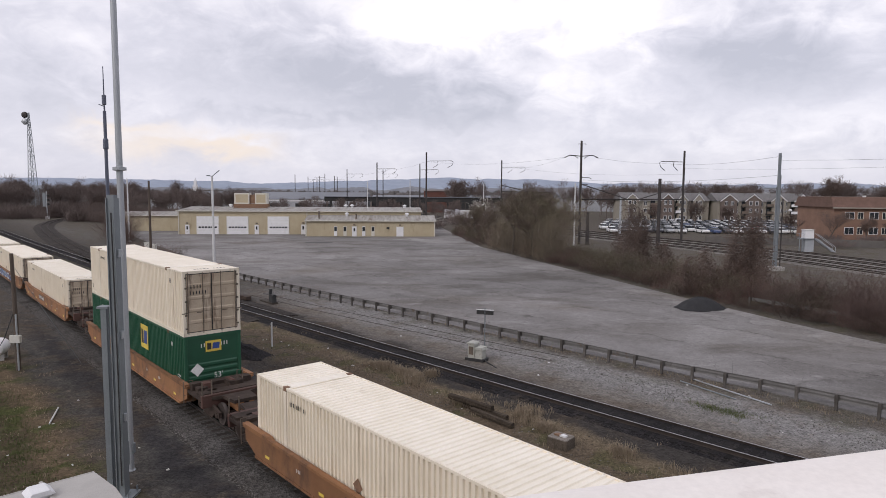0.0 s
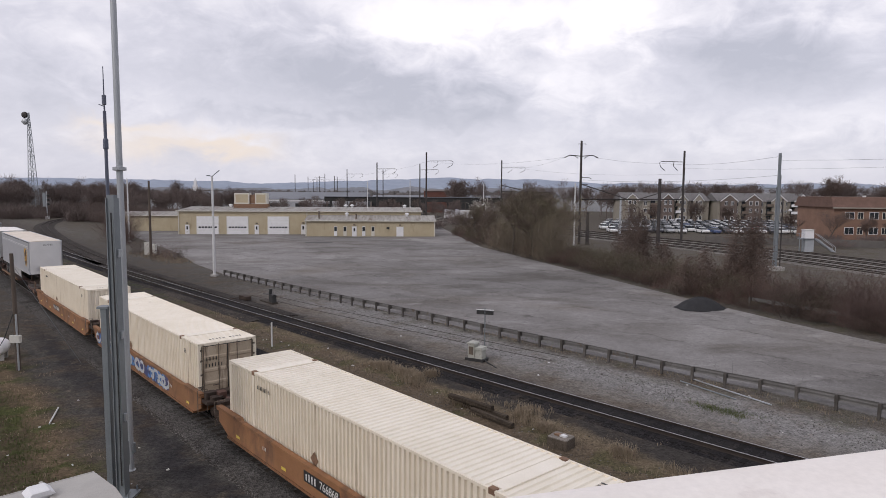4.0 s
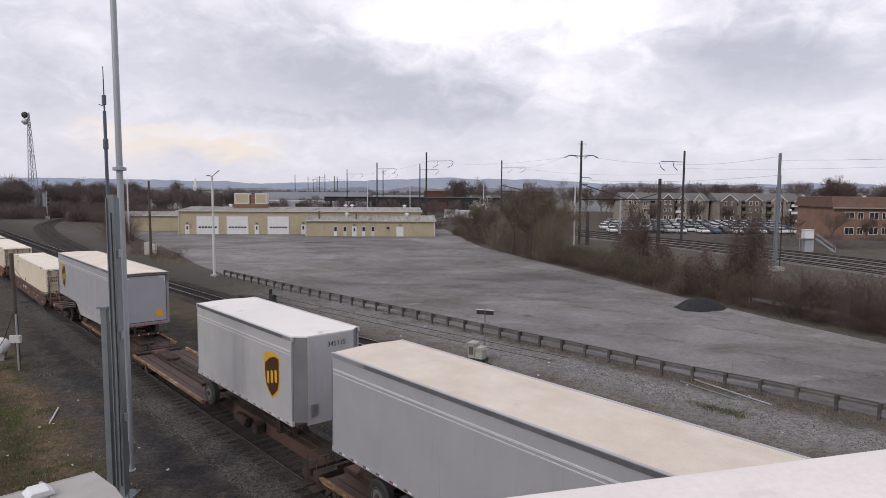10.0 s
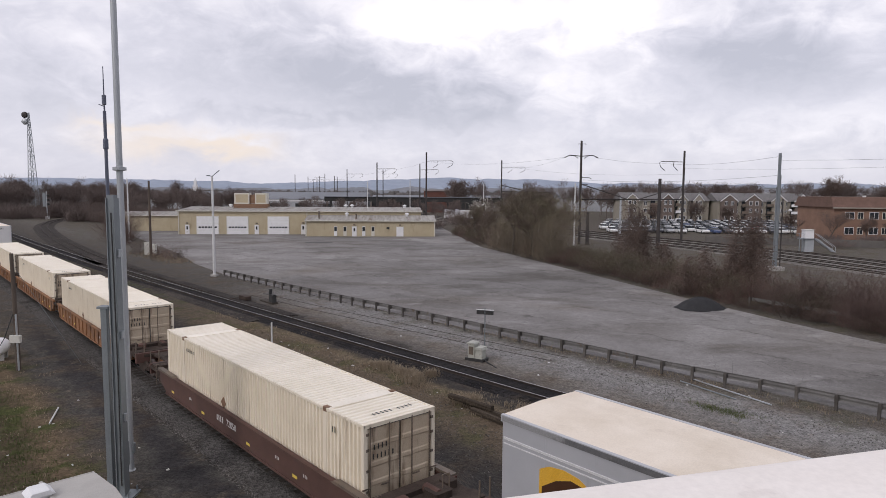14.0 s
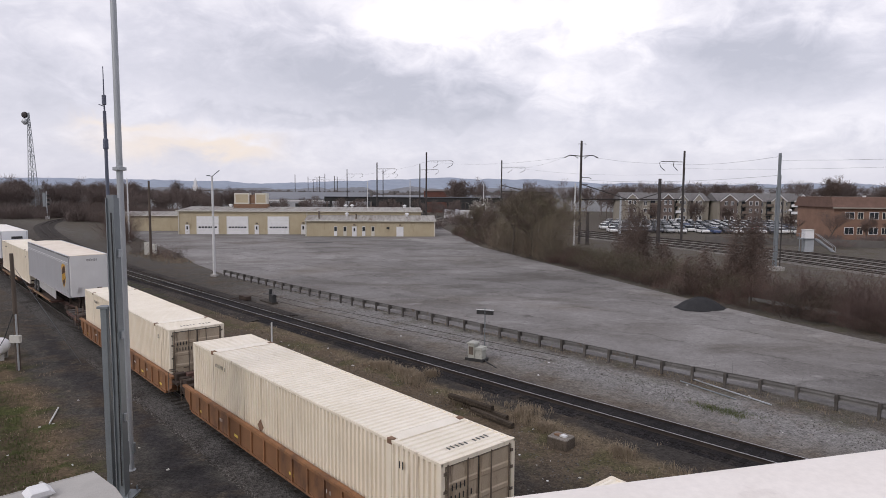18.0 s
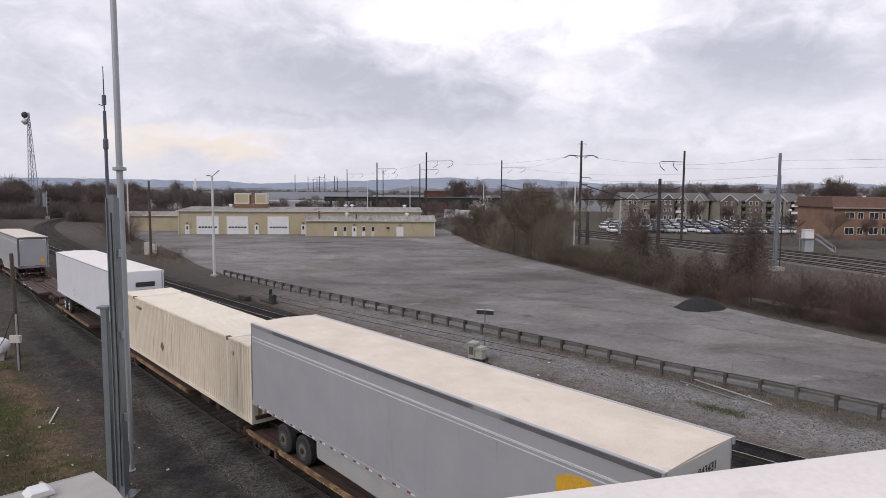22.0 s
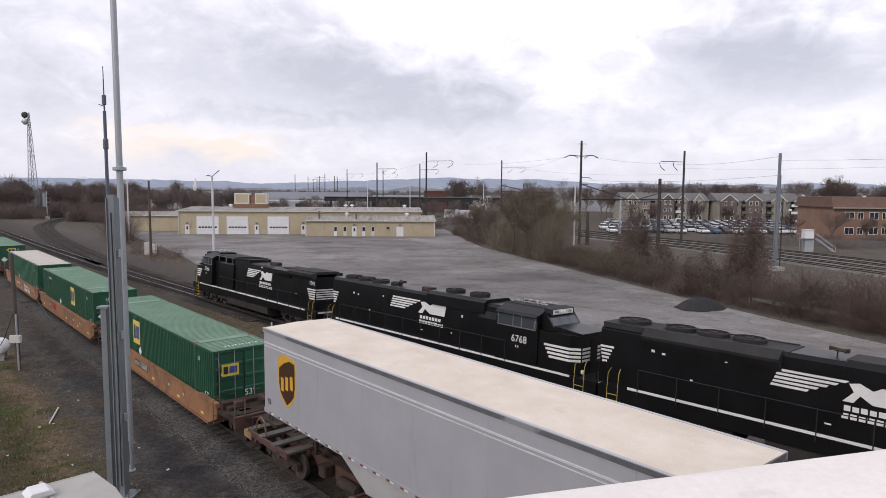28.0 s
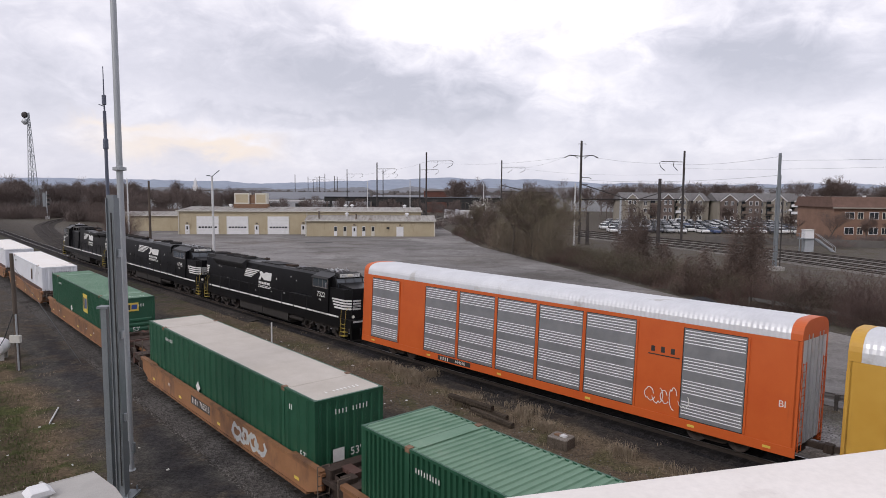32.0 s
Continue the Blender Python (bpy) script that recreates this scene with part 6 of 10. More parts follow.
def loco_angular(number):
    """Angular cab, exposed blower deck behind it and winged radiators at the rear."""
    r = loco_base("black diesel locomotive with an angular cab and winged radiator", 0.3, 21.6, (7.4, 14.6), (3.2, 18.2))
    base = set(r.children)
    hood(r, 1.1, 6.6, 1.02, 1.46, 3.9, 0.1)
    hood(r, 6.6, 11.3, 1.02, 1.46, 4.12, 0.12)
    hood(r, 11.3, 14.0, 1.02, 1.46, 4.3, 0.1, "dynamic_brake_housing")
    hood(r, 14.0, 17.5, 1.15, 1.46, 3.75, 0.1, "equipment_cabinet")
    for s in (-1, 1):
        part("radiator_wing", Geo().prism([(s * 1.0, 3.6), (s * 1.38, 3.92), (s * 1.42, 4.14), (s * 0.9, 4.26), (s * 0.9, 3.6)], "x", 1.15, 4.5), LOCO_ROOF, r)
        part("radiator_intake", Geo().prism([(s * 1.0, 3.4), (s * 1.30, 3.8), (s * 1.30, 4.02), (s * 0.95, 4.14), (s * 0.95, 3.4)], "x", 4.5, 7.1), LOCO_BLACK, r)
        g = Geo()
        for x in (14.3, 15.5, 15.6, 17.0):
            g.box(x, x + 0.06, *sorted((s * 1.05, s * 1.1)), 3.7, 4.25)
        g.box(14.0, 17.5, *sorted((s * 1.05, s * 1.1)), 4.2, 4.27)
        part("blower_frame", g, FRAME_GREY, r)
    part("radiator_top", Geo().box(1.2, 4.6, -1.0, 1.0, 4.1, 4.28), LOCO_ROOF, r)
    part("radiator_grille", Geo().box(4.75, 6.3, -0.75, 0.75, 3.9, 4.2), GRIME, r)
    part("roof_walk", Geo().box(11.3, 17.6, -1.05, 1.05, 4.27, 4.34, 0.04), LOCO_ROOF, r)
    horn(r, 10.3, 4.3)
    part("exhaust_pipe", Geo().box(8.2, 9.3, -0.3, 0.3, 4.12, 4.34, 0.08), GRIME, r)
    for x in (12.0, 12.7, 13.4):
        part("roof_rib", Geo().box(x, x + 0.08, -1.05, 1.05, 4.3, 4.4), LOCO_ROOF, r)
    cab(r, 17.5, 19.5, 1.46, 4.45, drop=0.5)
    windscreen(r, 19.5, 20.1, 3.3, 4.2, number)
    nose(r, 19.5, 21.3, 1.46, 3.5, 0.3)
    road_number(r, 18.6, 1.5, 2.9, number)
    hood_marks(r, 9.6, 3.2, 1.02, 3.9)
    small_marks(r, SPOTS[2:4] + [(9.2, 3.9, 0.2, 0.1)], 1.025)
    text(r, "road_number", number, 0.4, on_near(1.6, -1.026, 3.42), LOCO_WHITE)
    text(r, "road_number", number, 0.4, pose(1.6, 1.026, 3.42, 90, 0, 180), LOCO_WHITE)
    rear_stripes(r, 1.1, 1.02, 2.9, 1.15)
    lift(r, base, 0.15)
    return r


# ---- enclosed auto carriers ----
RACK_ORANGE = surf("orange_rack_paint", (0.50, 0.085, 0.012), (0.56, 0.11, 0.018), 0.5, scale=0.6, grain=50, speck=0.05, bump=0.04, third=(0.36, 0.07, 0.02), third_at=0.63, third_scale=1.0, third_stretch=(2, 2, 0.3), edge=0.2)
RACK_YELLOW = surf("yellow_rack_paint", (0.50, 0.27, 0.03), (0.57, 0.33, 0.05), 0.55, scale=0.6, grain=50, speck=0.08, bump=0.04, third=(0.32, 0.16, 0.04), third_at=0.6, third_scale=1.0, third_stretch=(2, 2, 0.3), edge=0.2)
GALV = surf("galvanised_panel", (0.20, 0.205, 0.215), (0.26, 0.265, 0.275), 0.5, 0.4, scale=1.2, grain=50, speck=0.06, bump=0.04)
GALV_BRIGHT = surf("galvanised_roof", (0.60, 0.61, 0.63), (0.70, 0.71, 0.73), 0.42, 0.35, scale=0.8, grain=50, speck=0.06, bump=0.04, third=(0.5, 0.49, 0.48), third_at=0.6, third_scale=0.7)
SLOT = surf("bright_screen_slots", (0.78, 0.79, 0.81), (0.86, 0.87, 0.88), 0.45, 0.0, scale=3)


def auto_rack(label, paint, panels, length, roof_mat, low_roof=False):
    """A tall car carrier with perforated side panels and an arched roof; origin at its end."""
    r = thing("auto_carrier", Matrix(), label, "railcar", "cars of the far train")
    L, eave, top = length, (5.03 if not low_roof else 4.6), (5.8 if not low_roof else 5.7)
    y = 1.58
    for s in (-1, 1):
        y0, y1 = sorted((s * (y - 0.05), s * y))
        g = Geo().box(0.1, L - 0.1, y0, y1, 0.95, eave)
        part("side_wall", g, paint, r)
        y0, y1 = sorted((s * (y - 0.02), s * (y + 0.03)))
        part("side_sill", Geo().box(0.0, L, y0, y1, 0.62, 0.98), paint, r)
        for a, b in panels:
            py0, py1 = sorted((s * (y + 0.002), s * (y + 0.02)))
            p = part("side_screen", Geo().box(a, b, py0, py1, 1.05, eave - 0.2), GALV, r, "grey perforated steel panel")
            rows = ((0.12, 5), (1.02, 5), (1.99, 5), (3.12, 5))
            slot = Geo().prism([(s * (y + 0.018), 0.0), (s * (y + 0.03), 0.01), (s * (y + 0.03), 0.032), (s * (y + 0.018), 0.042)], "x", 0.04, b - a - 0.04).mesh("screen_slot", SLOT)
            part("panel_gasket", Geo().box(a - 0.035, b + 0.035, *sorted((s * y, s * (y + 0.012))), 1.015, eave - 0.165), INK, r)
            for base, n in rows:
                for i in range(n):
                    z = 1.09 + base + i * 0.128
                    if z < eave - 0.29:
                        piece("screen_slot", slot, p, pose(a, 0, z))
            for x in (a - 0.12, b + 0.036):
                part("panel_trim", Geo().box(x, x + 0.084, *sorted((s * y, s * (y + 0.045))), 1.05, eave - 0.18), paint, r)
    n = 20
    prof = []
    for i in range(n + 1):
        a = math.pi * i / n
        ca, sa = math.cos(a), math.sin(a)
        prof.append((y * math.copysign(abs(ca) ** 0.62, ca), eave + (top - eave) * (abs(sa) ** 0.62)))
    g = Geo()
    m = int(L / 0.11)
    for i in range(m + 1):
        x = 0.4 + (L - 0.8) * i / m
        d = 0.012 if i % 2 else 0.0
        g.v += [(x, u * (1 + d / 2), w + d) for u, w in prof]
    k = len(prof)
    for i in range(m):
        for j in range(k - 1):
            g.f.append((i * k + j, (i + 1) * k + j, (i + 1) * k + j + 1, i * k + j + 1)[::-1])
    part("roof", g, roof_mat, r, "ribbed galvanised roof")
    for e, x in ((-1, 0.0), (1, L)):
        xs = sorted((x, x - e * 0.42))
        part("roof_end_cap", Geo().prism([(u * 1.005, w + 0.01) for u, w in prof], "x", *xs), paint, r)
        xs = sorted((x - e * 0.02, x - e * 0.12))
        part("end_door", Geo().box(*xs, -y + 0.12, -0.03, 1.0, eave + 0.3).box(*xs, 0.03, y - 0.12, 1.0, eave + 0.3), GALV_BRIGHT, r, "galvanised folding end doors")
        for s in (-1, 1):
            part("corner_post", Geo().box(*sorted((x, x - e * 0.16)), *sorted((s * (y - 0.14), s * y)), 0.95, eave), paint, r)
            ladder(r, x + e * 0.03, s * 1.25, 0.8, 4.2, e, paint)
        for dy in (-0.9, -0.45, 0.45, 0.9):
            part("door_rib", Geo().box(*sorted((x - e * 0.02, x + e * 0.015)), dy - 0.04, dy + 0.04, 1.0, eave + 0.2), ALU, r)
        coupler(r, x - e * 0.2, e)
        add_truck(r, x - e * 3.2)
    part("centre_sill", Geo().box(0.2, L - 0.2, -0.4, 0.4, 0.5, 0.95), GRIME, r)
    part("deck", Geo().box(0.1, L - 0.1, -1.5, 1.5, 0.85, 0.95), GRIME, r)
    for x in (1.2, 6.5, 12, 17.5, 22.5, L - 1.0):
        part("reflector", slab(0.3, 0.1, on_near(x, -y - 0.034, 0.8)), YELLOW, r)
    return r


# ---- the two trains, car by car ----
V1 = 11.6
NEAR_PACE = np.interp(np.arange(-40, 361) / 10, (0, 4, 9, 15, 23, 32), (11.06, 11.1, 11.22, 11.36, 11.45, 11.52)) / 10
NEAR_RUN = np.cumsum(NEAR_PACE) - np.sum(NEAR_PACE[:41])


def near_run(t):
    """How far the near train has come; it gains speed slowly."""
    return float(np.interp(t, np.arange(-40, 361) / 10, NEAR_RUN))


def coupled(u):
    """The place along the train of what passes the poles, at an even pace, u metres after the start."""
    t = min(35.0, max(-3.9, (-20.0 - u) / V1))
    return u + V1 * t - near_run(t)


def make_trains():
    rn = random.Random(11)
    P = build_containers()
    used = set()

    def box_load(key, left, z, length=CL):
        ob = P[key] if key not in used else copy_thing(P[key], Matrix())
        used.add(key)
        TRAIN1.append((ob, coupled(left + length / 2), z))
        return ob
    # singles and articulated sets of well cars
    wells = [
        ("cream", -20.9, TAN, False, "471679", None, 12.0, 12.0),
        ("green_end", -45.45, TAN, False, "471680", None, 12.0, 12.0),
        ("cream", -69.85, TAN, False, "766868", None, 10.05, 12.2),
        ("cream", -90.07, TAN, False, "", (-1.5, 12.5, (SPRAY_BLUE, SPRAY_PALE)), 9.95, 10.1),
        ("cream_end", -109.9, TAN, False, "766868", None, 11.9, 9.95),
        ("cream", -193.15, OXIDE, False, "72050", None, 11.8, 11.9),
        ("cream", -216.7, TAN, True, "", None, 9.75, 11.9),
        ("cream", -236.2, TAN, True, "", None, 9.75, 9.75),
        ("cream", -255.7, TAN, True, "", None, 11.6, 9.75),
        ("green", -366.3, TAN, False, "765515", (-4.6, 1.9, (SPRAY_BLUE, SPRAY_PALE)), 9.75, 12.0),
        ("green_end", -385.76, TAN, False, "", (-3.2, 1.2, (SPRAY_RED, )), 9.5, 9.75),
        ("pale_roof", -404.6, TAN, False, "765515", (3.6, 2.6, (SPRAY_PALE, SPRAY_PALE)), 11.9, 9.4),
        ("green_end", -428.5, TAN, False, "", None, 10.2, 11.9),
        ("white", -448.9, TAN, False, "", None, 10.2, 10.2),
        ("white", -469.3, TAN, False, "", None, 11.8, 10.2),
    ]
    for i, (key, left, paint, ribbed, num, spray, a, b) in enumerate(wells):
        word = "oxide-red" if paint is OXIDE else "ribbed orange-brown" if ribbed else "weathered orange-tan"
        mid = left + CL / 2
        car = well_car(word + " well car carrying a container low between its sides", paint, ribbed, coupled(mid) - coupled(mid - a), coupled(mid + b) - coupled(mid), i + 3, num, spray)
        TRAIN1.append((car, coupled(mid), 0.0))
        box_load(key, left, 0.36)
    top = copy_thing(P["cream"], Matrix())
    tagged(top, "cream 53-foot container stacked on a green one")
    TRAIN1.append((top, coupled(-45.45 + CL / 2), 0.36 + CH + 0.008))
    # platforms
    for u0, u1, style, side, free in ((-133.4, -113.2, "deck", -1, 1), (-153.2, -133.6, "deck", -1, 0), (-173.6, -153.4, "deck", 1, -1), (-277.9, -258.4, "spine", -1, 1), (-294.0, -278.1, "spine", -1, 0), (-311.9, -294.2, "spine", -1, 0), (-329.2, -312.1, "bare", -1, 0), (-346.9, -329.4, "spine", 1, -1)):
        word = {"deck": "red-brown low-deck trailer flatcar with worn yellow edges", "spine": "rusty spine car platform under a trailer", "bare": "empty rusty spine car platform"}[style]
        u0, u1 = coupled(u0), coupled(u1)
        TRAIN1.append((platform_car(word, u0, u1, style, side, free), (u0 + u1) / 2, 0.0))
    tagged(box_load("cream_end", -293.2, 1.25), "cream 53-foot container with ribbed sides on a spine car")
    # stands under the box that rides without wheels
    loads = [
        (trailer("silver-grey 53-foot trailer with a shield decal", CL, GREY_SHELL, DIRTY_ROOF, True, "shield", "877740", seed=2), -131.8, CL),
        (trailer("short pale grey 28-foot trailer with a shield decal", 8.53, PALE_SHELL, CLEAN_ROOF, True, "shield", "345115", skirt=False, axles=1, seed=3, cut=0.42), -142.95, 8.53),
        (trailer("silver-grey trailer showing its rear door and bumper", CL, GREY_SHELL, DIRTY_ROOF, False, "shield", "", seed=4), -171.25, CL),
        (trailer("silver-grey 53-foot trailer with a shield decal", CL, GREY_SHELL, DIRTY_ROOF, True, "shield", "843431", seed=5), -276.75, CL),
        (trailer("plain white trailer with a dark name banner", CL, WHITE_SHELL, CLEAN_ROOF, True, "bars", "", skirt=False, seed=6, rim=HUB_WHITE, clean_nose=True), -310.8, CL),
        (trailer("silver-grey trailer showing its rear door and bumper", CL, GREY_SHELL, DIRTY_ROOF, False, "shield", "", seed=7), -345.4, CL),
    ]
    for ob, left, length in loads:
        TRAIN1.append((ob, coupled(left + length / 2), 0.905))
    # far train
    TRAIN2.append((loco_angular("7596"), 245.4, 21.5, True))
    TRAIN2.append((loco_classic("6768"), 268.6, 21.8, False))
    TRAIN2.append((loco_modern("7322"), 290.8, 23.3, False))
    panels = [(0.98, 3.6), (6.05, 8.64), (8.88, 11.46), (11.70, 14.24), (14.47, 17.0), (17.23, 19.78), (22.0, 24.55)]
    rack = auto_rack("orange enclosed auto carrier with grey slotted panels", RACK_ORANGE, panels, 26.5, GALV_BRIGHT)
    part("name_mark", bars(4, 0.36, 0.26, 0.09, on_near(21.35, -1.585, 3.75), rn), INK, rack)
    part("name_mark", slab(1.9, 0.05, on_near(21.35, -1.585, 3.5)), INK, rack)
    part("number_panel", slab(2.6, 0.26, on_near(8.6, -1.6115, 0.82)), INK, rack, "black number panel")
    part("owner_mark", bars(4, 0.13, 0.2, 0.05, on_near(7.85, -1.617, 0.82), rn), CHALK, rack)
    text(rack, "car_number", "694676", 0.26, on_near(9.1, -1.618, 0.82), CHALK)
    text(rack, "type_mark", "BI", 0.36, on_near(25.95, -1.585, 2.55), CHALK)
    scrawl(rack, 1.9, 1.0, on_near(21.3, -1.63, 1.75), rn, (CHALK,), loops=5, thick=0.035)
    TRAIN2.append((rack, 315.55, 26.5, False))
    rack2 = auto_rack("yellow enclosed auto carrier with slotted panels", RACK_YELLOW, [(1.6, 4.3), (6.4, 9.25), (9.38, 12.1), (12.25, 14.95)], 26.5, GALV_BRIGHT, True)
    TRAIN2.append((rack2, 343.5, 26.5, False))


FAR_RUN = [(0, 0.0), (29, 319.0), (30, 329.7), (31, 340.3), (32, 351.1)]
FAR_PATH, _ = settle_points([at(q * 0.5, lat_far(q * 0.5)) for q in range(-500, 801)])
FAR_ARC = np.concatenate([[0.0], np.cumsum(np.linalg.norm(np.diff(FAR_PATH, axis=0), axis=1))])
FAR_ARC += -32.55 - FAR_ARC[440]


def place_near(u, z, t):
    p = at(u + near_run(t), LAT1, z)
    return pose(p.x, p.y, p.z, 0, 0, -TURN)


def far_point(a):
    return Vector([float(np.interp(a, FAR_ARC, FAR_PATH[:, i])) for i in range(3)])


def place_far(u, length, t, turned):
    """On its two trucks, leaning with the cant of the bend."""
    s = u - float(np.interp(t, [a for a, b in FAR_RUN], [b for a, b in FAR_RUN]))
    a, b = far_point(s + 3.0), far_point(s + length - 3.0)
    d = (b - a).normalized()
    p = a - d * 3.0
    m = pose(p.x, p.y, p.z, -2.87, -math.degrees(math.asin(d.z)), heading(d.x, d.y))
    return m @ pose(length, 0, 0, 0, 0, 180) if turned else m


def motions():
    for ob, u, z in TRAIN1:
        walk(ob, [(t, place_near(u, z, t)) for t in range(0, 33, 2)])
    for ob, u, length, turned in TRAIN2:
        walk(ob, [(t, place_far(u, length, t, turned)) for t in range(0, 33)])


make_trains()


# ---- depot across the lot ----
WALL_TAN = surf("tan_painted_metal", (0.375, 0.315, 0.21), (0.43, 0.37, 0.255), 0.65, scale=0.4, grain=12, speck=0.07, bump=0.05, third=(0.24, 0.19, 0.11), third_at=0.6, third_scale=0.6, third_stretch=(1, 1, 0.3), edge=0.2)
ROOF_METAL = surf("streaky_metal_roof", (0.20, 0.185, 0.165), (0.36, 0.345, 0.32), 0.65, scale=0.9, stretch=(1.6, 0.12, 1), grain=12, speck=0.12, third=(0.15, 0.115, 0.09), third_at=0.55, third_scale=0.5, third_stretch=(2.0, 0.2, 1), edge=0.15)
TRIM_PALE = surf("pale_trim", (0.50, 0.48, 0.42), (0.58, 0.56, 0.50), 0.6, scale=2)
DOOR_WHITE = surf("white_door_paint", (0.62, 0.62, 0.63), (0.70, 0.70, 0.71), 0.5, scale=1.0, speck=0.06, third=(0.5, 0.48, 0.46), third_at=0.62, third_scale=0.8)
DARK_GAP = surf("dark_recess", (0.02, 0.02, 0.02), (0.035, 0.035, 0.035), 0.8, scale=2)
WINDOW = glass("window_glass", (0.03, 0.035, 0.04))
CONCRETE = surf("weathered_concrete", (0.26, 0.25, 0.235), (0.35, 0.34, 0.32), 0.85, scale=0.6, grain=20, speck=0.15, bump=0.2)


def wall_with_ribs(name, root, x0, x1, y, z0, z1, material, step=0.9, depth=0.02):
    """A ribbed metal wall facing the lot."""
    g = Geo().box(x0, x1, y, y + 0.2, z0, z1)
    x = x0 + step / 2
    while x < x1:
        g.prism([(x - 0.06, y), (x - 0.03, y - depth), (x + 0.03, y - depth), (x + 0.06, y)], "z", z0, z1)
        x += step
    return part(name, g, material, root)


def garage_door(root, x0, x1, y, z1):
    d = part("garage_door", Geo().box(x0, x1, y - 0.08, y + 0.02, -0.18, z1), DOOR_WHITE, root, "white sectional door with a row of panes")
    n = 5
    g = Geo()
    for i in range(1, n):
        z = -0.18 + (z1 + 0.18) * i / n
        g.box(x0 + 0.03, x1 - 0.03, y - 0.086, y - 0.079, z - 0.015, z + 0.015)
    part("panel_joint", g, TRIM_PALE, d)
    k = 6
    w = (x1 - x0 - 0.5) / k
    for i in range(k):
        a = x0 + 0.25 + i * w
        part("pane", Geo().box(a + 0.08, a + w - 0.08, y - 0.09, y - 0.078, 1.18, 1.55), WINDOW, d)
    for a, b in ((x0 - 0.14, x0), (x1, x1 + 0.14)):
        part("door_jamb", Geo().box(a, b, y - 0.1, y + 0.02, -0.18, z1 + 0.12), TRIM_PALE, d)
    part("door_head", Geo().box(x0, x1, y - 0.1, y + 0.02, z1, z1 + 0.12), TRIM_PALE, d)


def small_door(root, x, y, w, h, paned=True, z0=-0.18, material=None):
    d = part("door", Geo().box(x - w / 2, x + w / 2, y - 0.09, y + 0.02, z0, z0 + h), material or DOOR_WHITE, root, "white steel door")
    if paned:
        part("pane", Geo().box(x - w * 0.18, x + w * 0.18, y - 0.1, y - 0.088, z0 + h * 0.5, z0 + h * 0.85), WINDOW, d)
    part("door_lamp", Geo().box(x - 0.2, x + 0.2, y - 0.3, y, z0 + h + 0.25, z0 + h + 0.5, 0.05), FRAME_DARK, d)


def metal_roof(root, x0, x1, y0, y1, z0, z1, material, step=1.2):
    g = Geo().prism([(y0 - 0.35, z0), (y1, z1), (y1, z1 + 0.12), (y0 - 0.35, z0 + 0.12)], "x", x0 - 0.3, x1 + 0.3)
    part("roof", g, material, root, "streaky ribbed metal roof")
    g = Geo()
    x = x0
    while x < x1:
        g.prism([(y0 - 0.35, z0 + 0.12), (y1, z1 + 0.12), (y1, z1 + 0.19), (y0 - 0.35, z0 + 0.19)], "x", x, x + 0.12)
        x += step
    part("roof_seams", g, material, root)
    part("gutter", Geo().box(x0 - 0.3, x1 + 0.3, y0 - 0.5, y0 - 0.352, z0 - 0.08, z0 + 0.1), TRIM_PALE, root)


def vent(root, x, y, z):
    part("roof_vent", Geo().lathe([(0.28, 0), (0.28, 0.4), (0.5, 0.45), (0.45, 0.7), (0.1, 0.85)], x, y, 10, "z", z), DOOR_WHITE, root, "white turbine vent")


